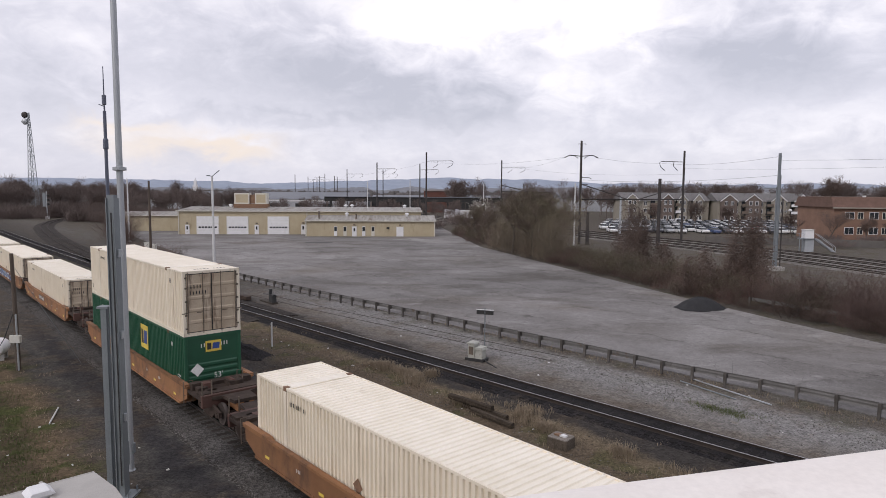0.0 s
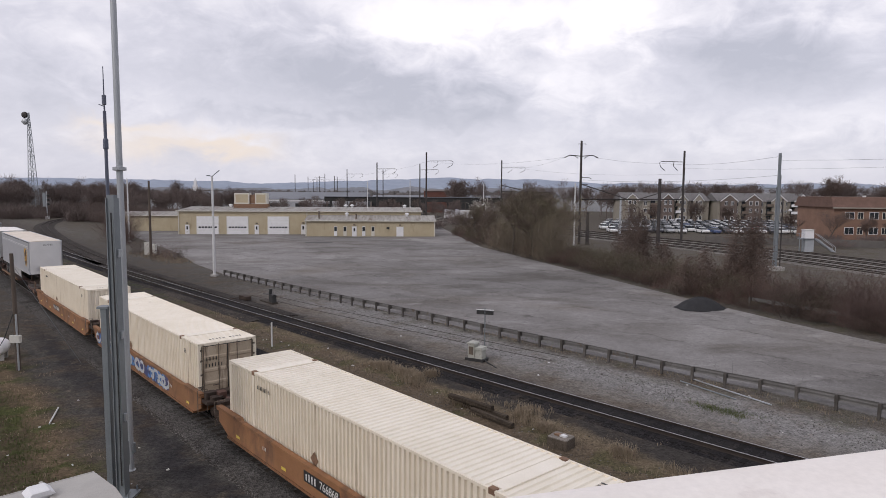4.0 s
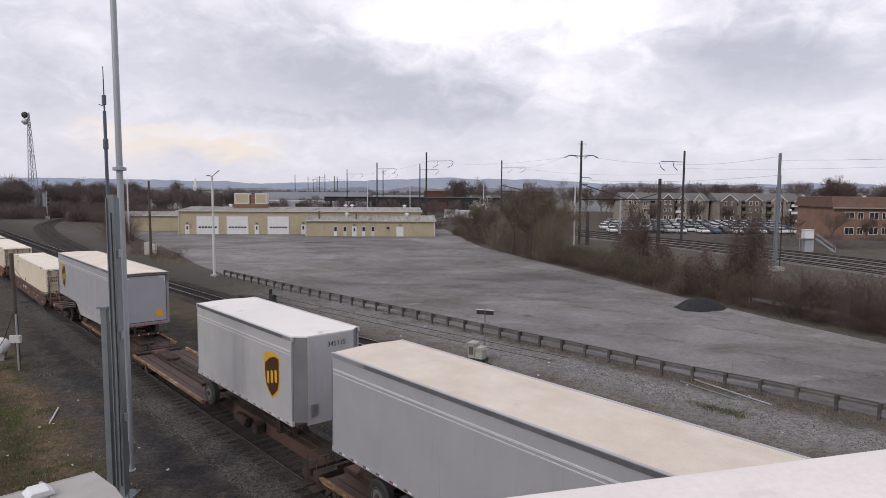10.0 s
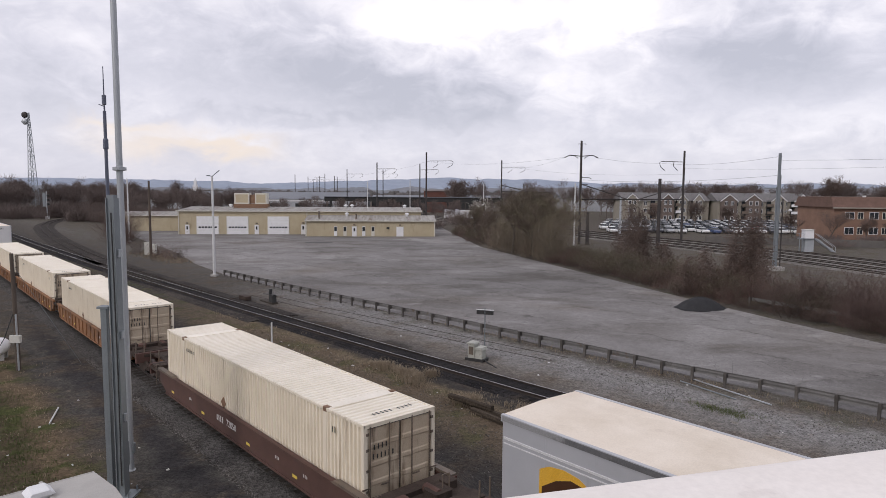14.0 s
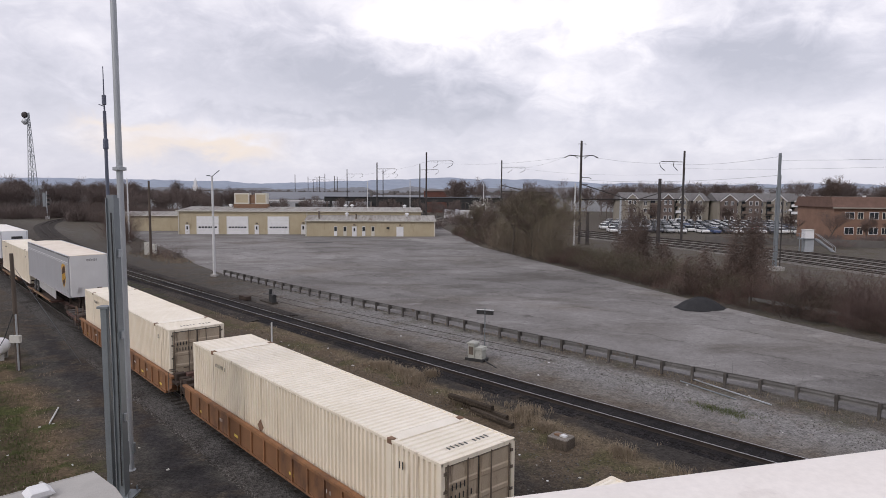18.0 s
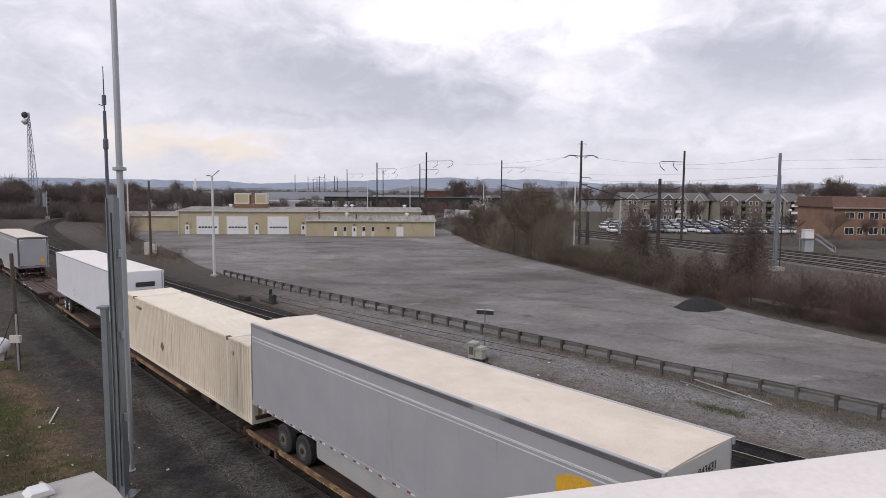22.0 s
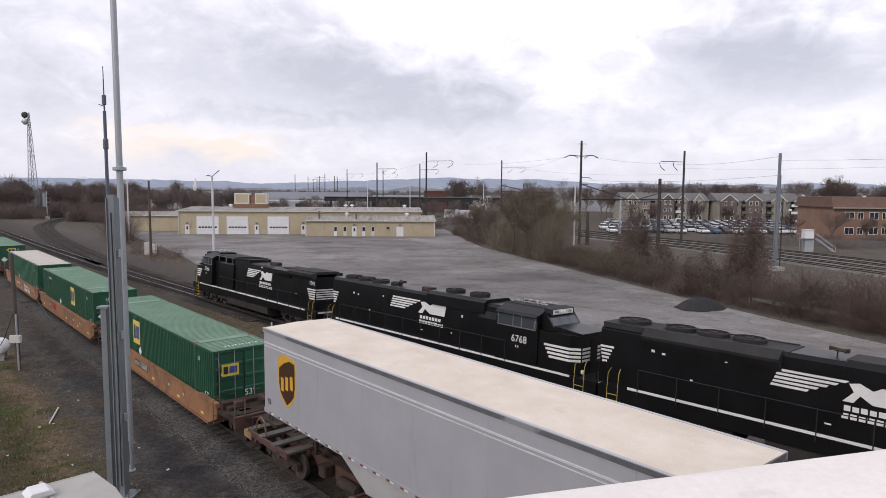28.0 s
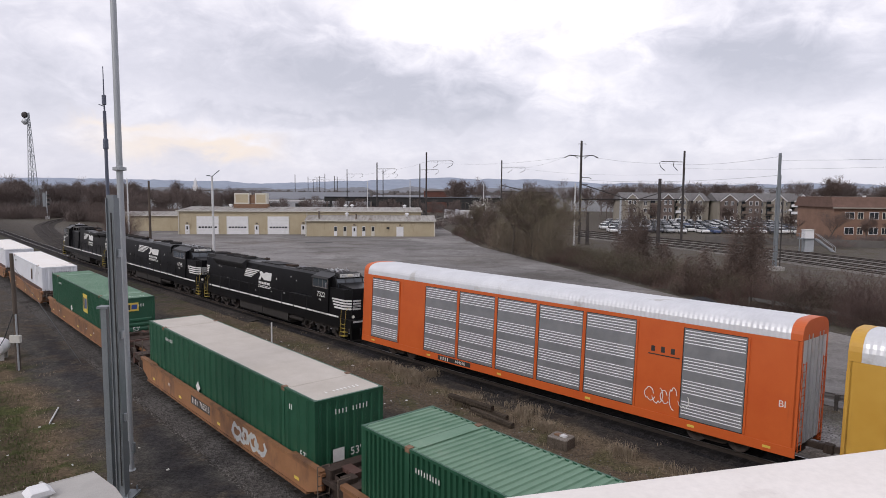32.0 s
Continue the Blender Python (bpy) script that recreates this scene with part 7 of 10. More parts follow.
def depot():
    r = thing("depot_building", pose(-58.4, 142.5, 0, 0, 0, 4.6), "low tan metal depot with white garage doors", "building")
    wall_with_ribs("front_wall", r, 0, 53.5, 0, -0.25, 4.95, WALL_TAN)
    part("side_wall", Geo().box(0, 0.2, 0.2, 22, -0.25, 5.0).box(53.3, 53.5, 0.2, 22, -0.25, 5.0), WALL_TAN, r)
    part("rear_wall", Geo().box(0.2, 53.3, 21.8, 22, -0.25, 5.0), WALL_TAN, r)
    metal_roof(r, 0, 53.5, 0, 11, 4.95, 5.55, ROOF_METAL)
    part("roof", Geo().prism([(11, 5.55), (22.3, 4.95), (22.3, 5.07), (11, 5.67)], "x", -0.3, 53.8), ROOF_METAL, r)
    for a, b in ((4.1, 8.7), (10.6, 15.1), (19.5, 24.0)):
        garage_door(r, a, b, 0, 3.75)
    small_door(r, 2.0, 0, 0.9, 2.1)
    small_door(r, 17.0, 0, 0.9, 2.1)
    small_door(r, 27.2, 0, 0.9, 2.2)
    for x in (9.2, 36.0, 37.5, 50.0):
        vent(r, x, 9.5, 5.5)
    part("downspout", Geo().box(0.1, 0.25, -0.15, -0.05, -0.2, 4.9).box(28.0, 28.15, -0.15, -0.05, -0.2, 4.9), TRIM_PALE, r)
    # office block in front
    wall_with_ribs("office_wall", r, 28.6, 56.2, -6.4, -0.25, 3.15, WALL_TAN)
    part("side_wall", Geo().prism([(-6.2, -0.25), (0, -0.25), (0, 4.0), (-6.2, 3.15)], "x", 28.6, 28.8).prism([(-6.2, -0.25), (0, -0.25), (0, 4.0), (-6.2, 3.15)], "x", 56.0, 56.2), WALL_TAN, r)
    metal_roof(r, 28.6, 56.2, -6.4, -0.06, 3.15, 4.05, ROOF_METAL)
    part("corner_trim", Geo().box(28.5, 28.75, -6.5, -6.4, -0.2, 3.15).box(56.05, 56.3, -6.5, -6.4, -0.2, 3.15), TRIM_PALE, r)
    for x, kind in ((34.9, 1), (36.9, 2), (38.9, 0), (40.9, 1), (42.9, 2)):
        if kind == 0:
            small_door(r, x, -6.4, 0.95, 2.15)
        else:
            part("window_panel", Geo().box(x - 0.34, x + 0.34, -6.5, -6.38, -0.1, 2.0), DOOR_WHITE if kind == 1 else TRIM_PALE, r, "window with a white panel below")
            part("pane", Geo().box(x - 0.27, x + 0.27, -6.51, -6.49, 0.95, 1.9), WINDOW, r)
    part("wall_unit", Geo().box(45.8, 46.4, -6.6, -6.4, 1.4, 1.85, 0.03), DARK_GAP, r)
    small_door(r, 48.7, -6.4, 1.5, 2.1, False)
    for x, h in ((31.2, 1.6), (39.2, 1.0)):
        part("flue", Geo().tube([(x, -4.5, 3.2), (x, -4.5, 3.6 + h)], 0.16, 8), FRAME_DARK, r)
    for x in (37.0, 50.3):
        vent(r, x, -1.5, 3.95)
    # rooftop plant
    for a, b in ((10.6, 14.0), (15.3, 18.0)):
        part("rooftop_unit", Geo().box(a, b, 7.0, 9.5, 6.4, 8.9, 0.05), TRIM_PALE, r, "beige rooftop air unit")
        part("unit_louvre", Geo().box(a + 0.3, b - 0.3, 6.97, 7.02, 6.7, 8.6), WALL_TAN, r)
    part("plant_duct", Geo().box(14.0, 15.3, 7.4, 9.0, 6.5, 8.5), CASTING, r)
    part("plant_stand", Geo().box(10.4, 18.2, 7.0, 7.2, 5.5, 6.4).box(10.4, 18.2, 9.2, 9.4, 5.5, 6.4), CASTING, r)
    # long shed to one side
    wall_with_ribs("shed_wall", r, -17.5, -1.0, 12.0, -0.25, 3.4, WALL_TAN)
    metal_roof(r, -17.5, -1.0, 12.0, 17.0, 3.4, 4.15, ROOF_METAL, 1.1)
    part("side_wall", Geo().box(-17.5, -17.3, 12.2, 20, -0.25, 3.4).box(-1.2, -1.0, 12.2, 20, -0.25, 3.4), WALL_TAN, r)
    part("downspout", Geo().box(-3.3, -3.1, 11.85, 11.95, -0.2, 3.3), FRAME_DARK, r)


depot()

# ---- housing, brick block and far sheds ----
BRICK = surf("orange_red_brick", (0.185, 0.108, 0.075), (0.235, 0.14, 0.10), 0.85, scale=0.5, grain=8, speck=0.12, bump=0.1)
# distance haze is mixed into the brown brick and the shingle grey
BRICK_BROWN = surf("hazed_brown_brick", (0.115, 0.09, 0.078), (0.155, 0.12, 0.103), 0.85, scale=0.5, grain=8, speck=0.12, bump=0.1)
SIDING = surf("beige_siding", (0.235, 0.212, 0.175), (0.29, 0.265, 0.22), 0.75, scale=0.5, grain=8, speck=0.08)
SHINGLE = surf("hazed_grey_shingle", (0.12, 0.115, 0.115), (0.16, 0.154, 0.152), 0.9, scale=0.8, grain=6, speck=0.2)
MANSARD = surf("brown_mansard_shingle", (0.115, 0.068, 0.052), (0.15, 0.09, 0.07), 0.9, scale=0.8, grain=6, speck=0.2)
BRICK_DULL = surf("dull_red_brick", (0.105, 0.045, 0.035), (0.14, 0.062, 0.048), 0.9, scale=0.5, grain=4, speck=0.1)
FAR_ROOF = surf("far_shed_roof", (0.14, 0.15, 0.17), (0.19, 0.20, 0.22), 0.8, scale=0.05, speck=0.05, grain=2)
FAR_WALL = surf("far_shed_wall", (0.30, 0.31, 0.33), (0.36, 0.37, 0.39), 0.8, scale=0.05, speck=0.05, grain=2)


def window(root, x, y, z, w, h, frame_mat):
    f = part("window", Geo().box(x - w / 2, x + w / 2, y - 0.06, y + 0.02, z, z + h), frame_mat, root)
    part("pane", Geo().box(x - w / 2 + 0.1, x - 0.04, y - 0.075, y - 0.055, z + 0.1, z + h - 0.1), WINDOW, f)
    part("pane", Geo().box(x + 0.04, x + w / 2 - 0.1, y - 0.075, y - 0.055, z + 0.1, z + h - 0.1), WINDOW, f)


def apartments(x, y, rz, length, bays, seed):
    rnd = random.Random(seed)
    r = thing("apartment_building", pose(x, y, 0, 0, 0, rz), "three-storey housing block with gabled brick bays and grey roof", "building", "housing blocks")
    part("wall", Geo().box(0, length, 0, 12, -0.25, 6.9), SIDING, r)
    part("roof", Geo().prism([(-0.6, 6.9), (6, 9.6), (12.6, 6.9)], "x", -0.4, length + 0.4), SHINGLE, r, "grey shingle roof")
    for bx, w, brick in bays:
        mt = BRICK_BROWN if brick else SIDING
        part("gable_bay", Geo().prism([(bx - w / 2, -0.25), (bx + w / 2, -0.25), (bx + w / 2, 7.0), (bx, 9.0), (bx - w / 2, 7.0)], "y", -1.2, 0.1), mt, r)
        for s in (-1, 1):
            part("gable_trim", Geo().prism([(bx, 9.35), (bx, 9.0), (bx + s * (w / 2 + 0.4), 6.75), (bx + s * (w / 2 + 0.4), 7.1)], "y", -1.45, -1.1), DOOR_WHITE, r, "white gable trim")
            part("gable_roof", Geo().prism([(bx, 9.35), (bx + s * (w / 2 + 0.4), 7.1), (bx + s * (w / 2 + 0.4), 7.25), (bx, 9.5)], "y", -1.4, 4.5), SHINGLE, r)
        for z in (0.5, 3.1, 5.6):
            window(r, bx - w * 0.2, -1.2, z, 1.0, 1.4, DOOR_WHITE)
            window(r, bx + w * 0.2, -1.2, z, 1.0, 1.4, DOOR_WHITE)
    edges = sorted([0.5] + [b[0] for b in bays] + [length - 0.5])
    for a, b in zip(edges, edges[1:]):
        m = (a + b) / 2
        if b - a < 5:
            continue
        for z in (0.3, 2.9, 5.3):
            window(r, m - 1.2, 0, z, 1.1, 1.4, DOOR_WHITE)
            bal = part("balcony", Geo().box(m + 0.2, m + 2.4, -1.3, 0, z - 0.3, z - 0.1), DARK_GAP, r)
            part("balcony_rail", Geo().box(m + 0.2, m + 2.4, -1.32, -1.26, z - 0.1, z + 0.75), DOOR_WHITE if rnd.random() > 0.5 else FRAME_DARK, bal)
            part("balcony_door", Geo().box(m + 0.5, m + 2.1, -0.05, 0.01, z - 0.1, z + 1.9), WINDOW, bal)


apartments(61, 219, 2, 29, [(2.4, 4.2, False), (14.5, 4.2, True), (19.5, 3.0, False), (25, 3.0, False)], 3)
apartments(91, 215, -1, 32, [(3.2, 5.0, True), (11.2, 5.0, True), (19.5, 4.4, False), (27, 4.4, True)], 4)


def brick_block():
    r = thing("brick_building", pose(81.6, 135.5, 0, 0, 0, -4), "two-storey orange brick block with a brown mansard roof", "building")
    part("wall", Geo().box(0, 46, 0, 16, -0.25, 6.9), BRICK, r)
    part("roof", Geo().prism([(-0.7, 6.8), (0.5, 9.0), (15, 9.0), (16.7, 6.8)], "x", -0.5, 46.5), MANSARD, r, "brown mansard roof")
    part("eave_trim", Geo().box(-0.5, 46.5, -0.75, -0.55, 6.6, 6.85), SIDING, r)
    for i in range(9):
        x = 3.2 + i * 4.9
        for z in (1.2, 4.4):
            window(r, x, 0, z, 1.9, 1.5, DOOR_WHITE)
            window(r, x + 2.2, 0, z, 1.2, 1.5, TRIM_PALE)
    for x in (6, 22, 33):
        part("roof_vent", Geo().box(x, x + 0.6, 0.5, 1.0, 8.2, 9.3, 0.05), DOOR_WHITE, r)


brick_block()


def far_shed(x, y, rz, length, depth, z0, z1, label, roof=FAR_ROOF, wall=FAR_WALL, band=True):
    r = thing("industrial_shed", pose(x, y, 0, 0, 0, rz), label, "building", "far sheds")
    part("wall", Geo().box(0, length, 0, depth, -0.25, z0), wall, r)
    part("roof", Geo().prism([(-0.5, z0), (depth / 2, z1), (depth + 0.5, z0)], "x", -0.5, length + 0.5), roof, r)
    if band:
        part("light_band", Geo().box(0, length, -0.1, 0.0, z0 - 1.2, z0 - 0.3), DOOR_WHITE, r, "pale strip along the eaves")
        # dark panels on the wall, painted as the shade inside dock openings
        for i in range(int(length / 14)):
            part("dock_opening", Geo().box(4 + i * 14, 9 + i * 14, -0.12, -0.02, -0.2, z0 - 2.2), DARK_GAP, r)


far_shed(-150, 330, 3, 110, 40, 5.0, 8.6, "long low grey industrial shed with a pale eave strip")
far_shed(-38, 345, 2, 70, 30, 4.6, 7.2, "dark low industrial shed beyond the lines", FAR_ROOF, DARK_GAP, False)
far_shed(-9, 300, 0, 12, 20, 9.5, 10.2, "far dull red brick works building", BRICK_BROWN, BRICK_DULL, False)
far_shed(60, 330, 0, 60, 30, 6.5, 9.5, "far grey warehouse beyond the trees", FAR_ROOF, FAR_WALL, False)
far_shed(170, 420, -6, 120, 30, 7.0, 10.0, "far pale warehouse beyond the housing", FAR_WALL, FAR_WALL, False)


def steeple():
    r = thing("white_steeple", pose(-213.5, 560, 0), "small white steeple above the trees", "steeple")
    part("tower", Geo().box(-1.7, 1.7, -1.7, 1.7, -0.2, 13.5), DOOR_WHITE, r)
    part("belfry", Geo().box(-1.1, 1.1, -1.1, 1.1, 13.5, 16.5, 0.3), DOOR_WHITE, r)
    part("spire", Geo().lathe([(1.2, 0), (0.7, 1.6), (0.1, 3.0)], 0, 0, 8, "z", 16.5), DOOR_WHITE, r)


steeple()


def viaduct():
    r = thing("rail_viaduct", pose(-48, 262, 0, 0, 0, -2), "dark steel rail viaduct beyond the depot", "bridge")
    part("girder", Geo().box(0, 72, 0, 2.5, 5.2, 7.1), DARK_GAP, r)
    part("walkway", Geo().box(0, 72, -0.6, 0, 7.0, 7.2), FAR_ROOF, r)
    for i in range(8):
        part("column", Geo().box(2 + i * 9.5, 2.8 + i * 9.5, 0.4, 1.6, -0.25, 5.2), DARK_GAP, r)
    part("sloping_brace", Geo().prism([(48, 5.2), (49, 5.2), (66, 2.0), (65, 2.0)], "y", 0.2, 0.6), DARK_GAP, r)


viaduct()


# ---- poles, lines and things beside the tracks ----
GALV_POST = surf("galvanised_steel", (0.17, 0.19, 0.205), (0.225, 0.248, 0.262), 0.5, 0.35, scale=0.8, grain=25, speck=0.08, bump=0.05, third=(0.13, 0.14, 0.16), third_at=0.6, third_scale=0.8, third_stretch=(1, 1, 0.3))
GALV_MAST = surf("pale_galvanised_mast", (0.33, 0.35, 0.37), (0.40, 0.42, 0.44), 0.45, 0.35, scale=0.6, grain=25, speck=0.06)
POLE_BLUE = surf("dark_grey_pole_paint", (0.075, 0.085, 0.12), (0.10, 0.11, 0.15), 0.5, scale=1.0)
WOOD_POLE = surf("weathered_pole_wood", (0.06, 0.045, 0.036), (0.10, 0.078, 0.062), 0.9, scale=2.0, stretch=(6, 6, 0.5))
CAT_STEEL = surf("dark_catenary_steel", (0.030, 0.025, 0.024), (0.05, 0.042, 0.04), 0.75, scale=1.0)
WHITE_POLE = surf("white_pole_paint", (0.50, 0.50, 0.50), (0.58, 0.58, 0.58), 0.5, scale=1.0)
WIRE = surf("aged_copper_wire", (0.10, 0.11, 0.12), (0.14, 0.15, 0.16), 0.6, scale=1.0)
GUARD = surf("dull_guardrail_steel", (0.12, 0.116, 0.112), (0.18, 0.175, 0.17), 0.6, 0.3, scale=0.8, grain=25, speck=0.1, third=(0.12, 0.09, 0.07), third_at=0.62, third_scale=1.0)
CABINET = surf("pale_cabinet_paint", (0.46, 0.45, 0.41), (0.54, 0.53, 0.49), 0.55, scale=1.5, speck=0.08, third=(0.3, 0.25, 0.2), third_at=0.64, third_scale=2.0)
ROOF_FELT = surf("pale_hut_roof", (0.34, 0.325, 0.305), (0.42, 0.405, 0.38), 0.7, scale=0.8, speck=0.08, third=(0.3, 0.28, 0.26), third_at=0.6, third_scale=0.8)
PARAPET = surf("pale_painted_parapet", (0.75, 0.70, 0.655), (0.84, 0.795, 0.755), 0.6, scale=3.0, grain=60, speck=0.04, bump=0.05, third=(0.58, 0.52, 0.485), third_at=0.6, third_scale=5.0, edge=0.2)
GUARD_POST = surf("weathered_rail_post", (0.07, 0.064, 0.058), (0.115, 0.106, 0.098), 0.85, scale=2.0, tint=0.25, gloss=0.2)
COAL = surf("black_millings", (0.012, 0.012, 0.014), (0.022, 0.022, 0.024), 0.85, scale=3, grain=14, speck=0.5, bump=0.8)


def guardrail(points, label, spacing=1.905, h=0.52, first=0.0):
    """A W-beam on evenly spaced posts; first: how far along the first post stands."""
    pts = [Vector((*p, -0.2)) for p in points]
    r = thing("guardrail", Matrix(), label, "guardrail")
    post = Geo().box(-0.07, 0.07, -0.08, 0.08, -0.2, h, 0.02).mesh("post", GUARD_POST)
    block = Geo().box(-0.07, 0.07, 0.1, 0.22, h - 0.32, h - 0.02, 0.02).mesh("spacer_block", GUARD_POST)
    wave = [(-u, w) for u, w in [(-0.22, h - 0.33), (-0.29, h - 0.30), (-0.29, h - 0.24), (-0.235, h - 0.21), (-0.235, h - 0.14), (-0.29, h - 0.11), (-0.29, h - 0.05), (-0.22, h - 0.02), (-0.225, h - 0.02), (-0.24, h - 0.10), (-0.225, h - 0.18), (-0.24, h - 0.26), (-0.225, h - 0.33)]]
    gone = first
    for a, b in zip(pts, pts[1:]):
        d = b - a
        ang = heading(d.x, d.y)
        m = pose(a.x, a.y, a.z + 0.2, 0, 0, ang)
        part("beam", Geo().prism(wave, "x", -0.05, d.length + 0.05).move(m), GUARD, r)
        while gone < d.length:
            p = a + d * (gone / d.length)
            piece("post", post, r, pose(p.x, p.y, 0, random.uniform(-2, 2), random.uniform(-2, 2), ang))
            piece("spacer_block", block, r, pose(p.x, p.y, 0, 0, 0, ang))
            gone += spacing
        gone -= d.length
    return r


guardrail([tuple(at(s, l)[:2]) for s, l in ((-72.5, 29.5), (-57.5, 29.9), (-45.5, 30.5), (-36.5, 31.05), (-29.8, 31.4), (-23.2, 31.85), (-18.0, 32.0), (-13.4, 32.6), (-8.2, 32.9), (6.0, 33.2), (26.0, 33.6))], "dull steel guardrail on posts along the lot edge", 1.682, 0.52, 0.35)
guardrail([(26.6, 55.5), (29.6, 49.9), (32.9, 45.0), (38, 37.9), (46, 27)], "old guardrail half hidden in brush", 2.2, 0.75)


def mast_cluster():
    x, y = -10.36, 20.3
    r = thing("galvanised_column", pose(x, y, 0), "galvanised square steel column beside the track", "column")
    part("column", Geo().box(-0.12, 0.12, -0.12, 0.12, -0.25, 9.55, 0.02), GALV_POST, r)
    part("flange", Geo().box(-0.13, -0.1, -0.17, 0.17, -0.1, 9.45).box(0.1, 0.134, -0.17, 0.17, -0.1, 9.45), GALV_POST, r)
    part("base_plate", Geo().box(-0.4, 0.4, -0.4, 0.4, -0.27, -0.18, 0.03), GALV_POST, r)
    for s in (-1, 1):
        for q in (-1, 1):
            part("anchor_bolt", Geo().tube([(s * 0.31, q * 0.31, -0.2), (s * 0.31, q * 0.31, 0.0)], 0.03, 6), GALV_POST, r)
    for z in (2.3, 5.0, 7.6):
        part("junction_box", Geo().box(0.13, 0.22, -0.08, 0.08, z, z + 0.24, 0.02), GALV_MAST, r)
    part("cable", Geo().tube([(0.06, -0.2, 0.2), (0.08, -0.2, 4.0), (0.05, -0.2, 9.0)], 0.022, 5), TYRE, r)
    t = thing("tall_light_mast", pose(-11.08, 22.3, 0), "tall slender pale galvanised mast", "mast")
    part("shaft", Geo().tube([(0, 0, -0.25), (0, 0, 10.3), (0, 0, 26)], 0.125, 16, 0.085), GALV_MAST, t, soft=True)
    part("collar", Geo().lathe([(0.13, 0), (0.22, 0.02), (0.22, 0.12), (0.13, 0.14)], 0, 0, 16, "z", 10.35), GALV_MAST, t)
    part("base_flange", Geo().lathe([(0.17, -0.26), (0.17, -0.22), (0.12, -0.2)], 0, 0, 16, "z", 0), GALV_MAST, t)
    part("hand_hole", Geo().box(0.1, 0.17, -0.08, 0.08, 0.4, 0.75, 0.02), GALV_POST, t)
    part("light_head", Geo().box(-0.5, 0.5, -0.2, 0.2, 26, 26.3, 0.05), GALV_MAST, t)
    a = thing("antenna_pole", pose(-10.82, 20.95, 0), "slim dark antenna pole with clamps", "pole")
    part("shaft", Geo().tube([(0, 0, -0.25), (0, 0, 12.2)], 0.07, 10, 0.05), POLE_BLUE, a, soft=True)
    part("whip", Geo().tube([(0, 0, 12.2), (0, 0, 13.6)], 0.025, 6, 0.012), POLE_BLUE, a)
    part("clamp", Geo().lathe([(0.07, 0), (0.08, 0.03), (0.08, 0.3), (0.06, 0.34)], 0, 0, 10, "z", 11.0).lathe([(0.05, 0), (0.065, 0.02), (0.065, 0.3)], 0, 0, 10, "z", 12.4), POLE_BLUE, a)
    part("side_antenna", Geo().tube([(0, 0, 12.35), (-0.18, 0, 12.42)], 0.015, 5), POLE_BLUE, a)
    b = thing("short_post", pose(-10.77, 20.38, 0), "short galvanised channel post with a cap plate", "post")
    part("channel", Geo().box(-0.09, -0.06, -0.1, 0.1, -0.25, 5.95).box(0.06, 0.09, -0.1, 0.1, -0.25, 5.95).box(-0.06, 0.06, -0.1, -0.07, -0.25, 5.95), GALV_POST, b)
    part("cap_plate", Geo().box(-0.19, 0.19, -0.16, 0.16, 5.95, 6.02, 0.02), GALV_POST, b)
    part("base_plate", Geo().box(-0.2, 0.2, -0.2, 0.2, -0.27, -0.2), GALV_POST, b)
    c = thing("conduit_post", pose(-10.62, 21.0, 0), "thin galvanised conduit riser", "post")
    part("conduit", Geo().tube([(0, 0, -0.25), (0.0, 0, 9.3)], 0.05, 8), GALV_POST, c, soft=True)
    part("conduit_box", Geo().box(-0.12, 0.12, -0.1, 0.1, 0.5, 1.3, 0.02).box(-0.09, 0.09, -0.09, 0.09, 2.0, 2.4, 0.02), GALV_POST, c)


mast_cluster()


def wood_pole(x, y, h, label, lean=(0, 0), r0=0.16, arms=0):
    p = thing("utility_pole", pose(x, y, 0), label, "pole", "timber poles")
    part("shaft", Geo().tube([(0, 0, -0.3), (lean[0] * 0.5, lean[1] * 0.5, h / 2), (lean[0], lean[1], h)], r0, 10, r0 * 0.7), WOOD_POLE, p, soft=True)
    for i in range(arms):
        part("cross_arm", Geo().box(-1.1, 1.1, -0.06, 0.06, h - 0.6 - i * 0.9, h - 0.45 - i * 0.9), WOOD_POLE, p)
    return p


tankg = Geo().lathe([(0.05, -0.7), (0.34, -0.62), (0.46, -0.4), (0.48, 0.0), (0.46, 0.4), (0.34, 0.62), (0.05, 0.7)], 0, 0.75, 16, "y", 0)
wt = thing("white_tank", pose(-25.9, 37.2, -0.25, 0, 0, 20), "small white rounded tank on the soil by a leaning pole", "tank")
part("shell", tankg, DOOR_WHITE, wt, soft=True)
for yy in (-0.4, 0.4):
    part("saddle", Geo().box(-0.3, 0.3, yy - 0.06, yy + 0.06, 0.0, 0.4), CONCRETE, wt)
p = wood_pole(-23.3, 34.9, 6.2, "short leaning timber pole with a meter box and guy wire", (-0.15, 0.1), 0.14)
part("meter_box", Geo().box(-0.25, 0.35, -0.32, -0.12, 1.35, 1.75, 0.03), CABINET, p, "pale meter box")
part("conduit", Geo().tube([(0.14, -0.2, -0.2), (0.12, -0.2, 2.9)], 0.05, 6), GALV_MAST, p)
part("guy_wire", Geo().tube([(-0.1, 0.05, 5.6), (2.6, 1.5, -0.25)], 0.012, 4), WIRE, p)
part("hanging_cable", Geo().tube([(-0.1, -0.1, 2.9), (-0.5, -0.3, 1.6), (-0.9, -0.5, 0.8), (-1.3, -0.6, 1.0)], 0.025, 5), TYRE, p)
wood_pole(-42.8, 94.5, 10.9, "dark timber pole beside relay boxes", r0=0.2)
wood_pole(-190, 214, 12, "dark timber pole by the tree line", r0=0.2)

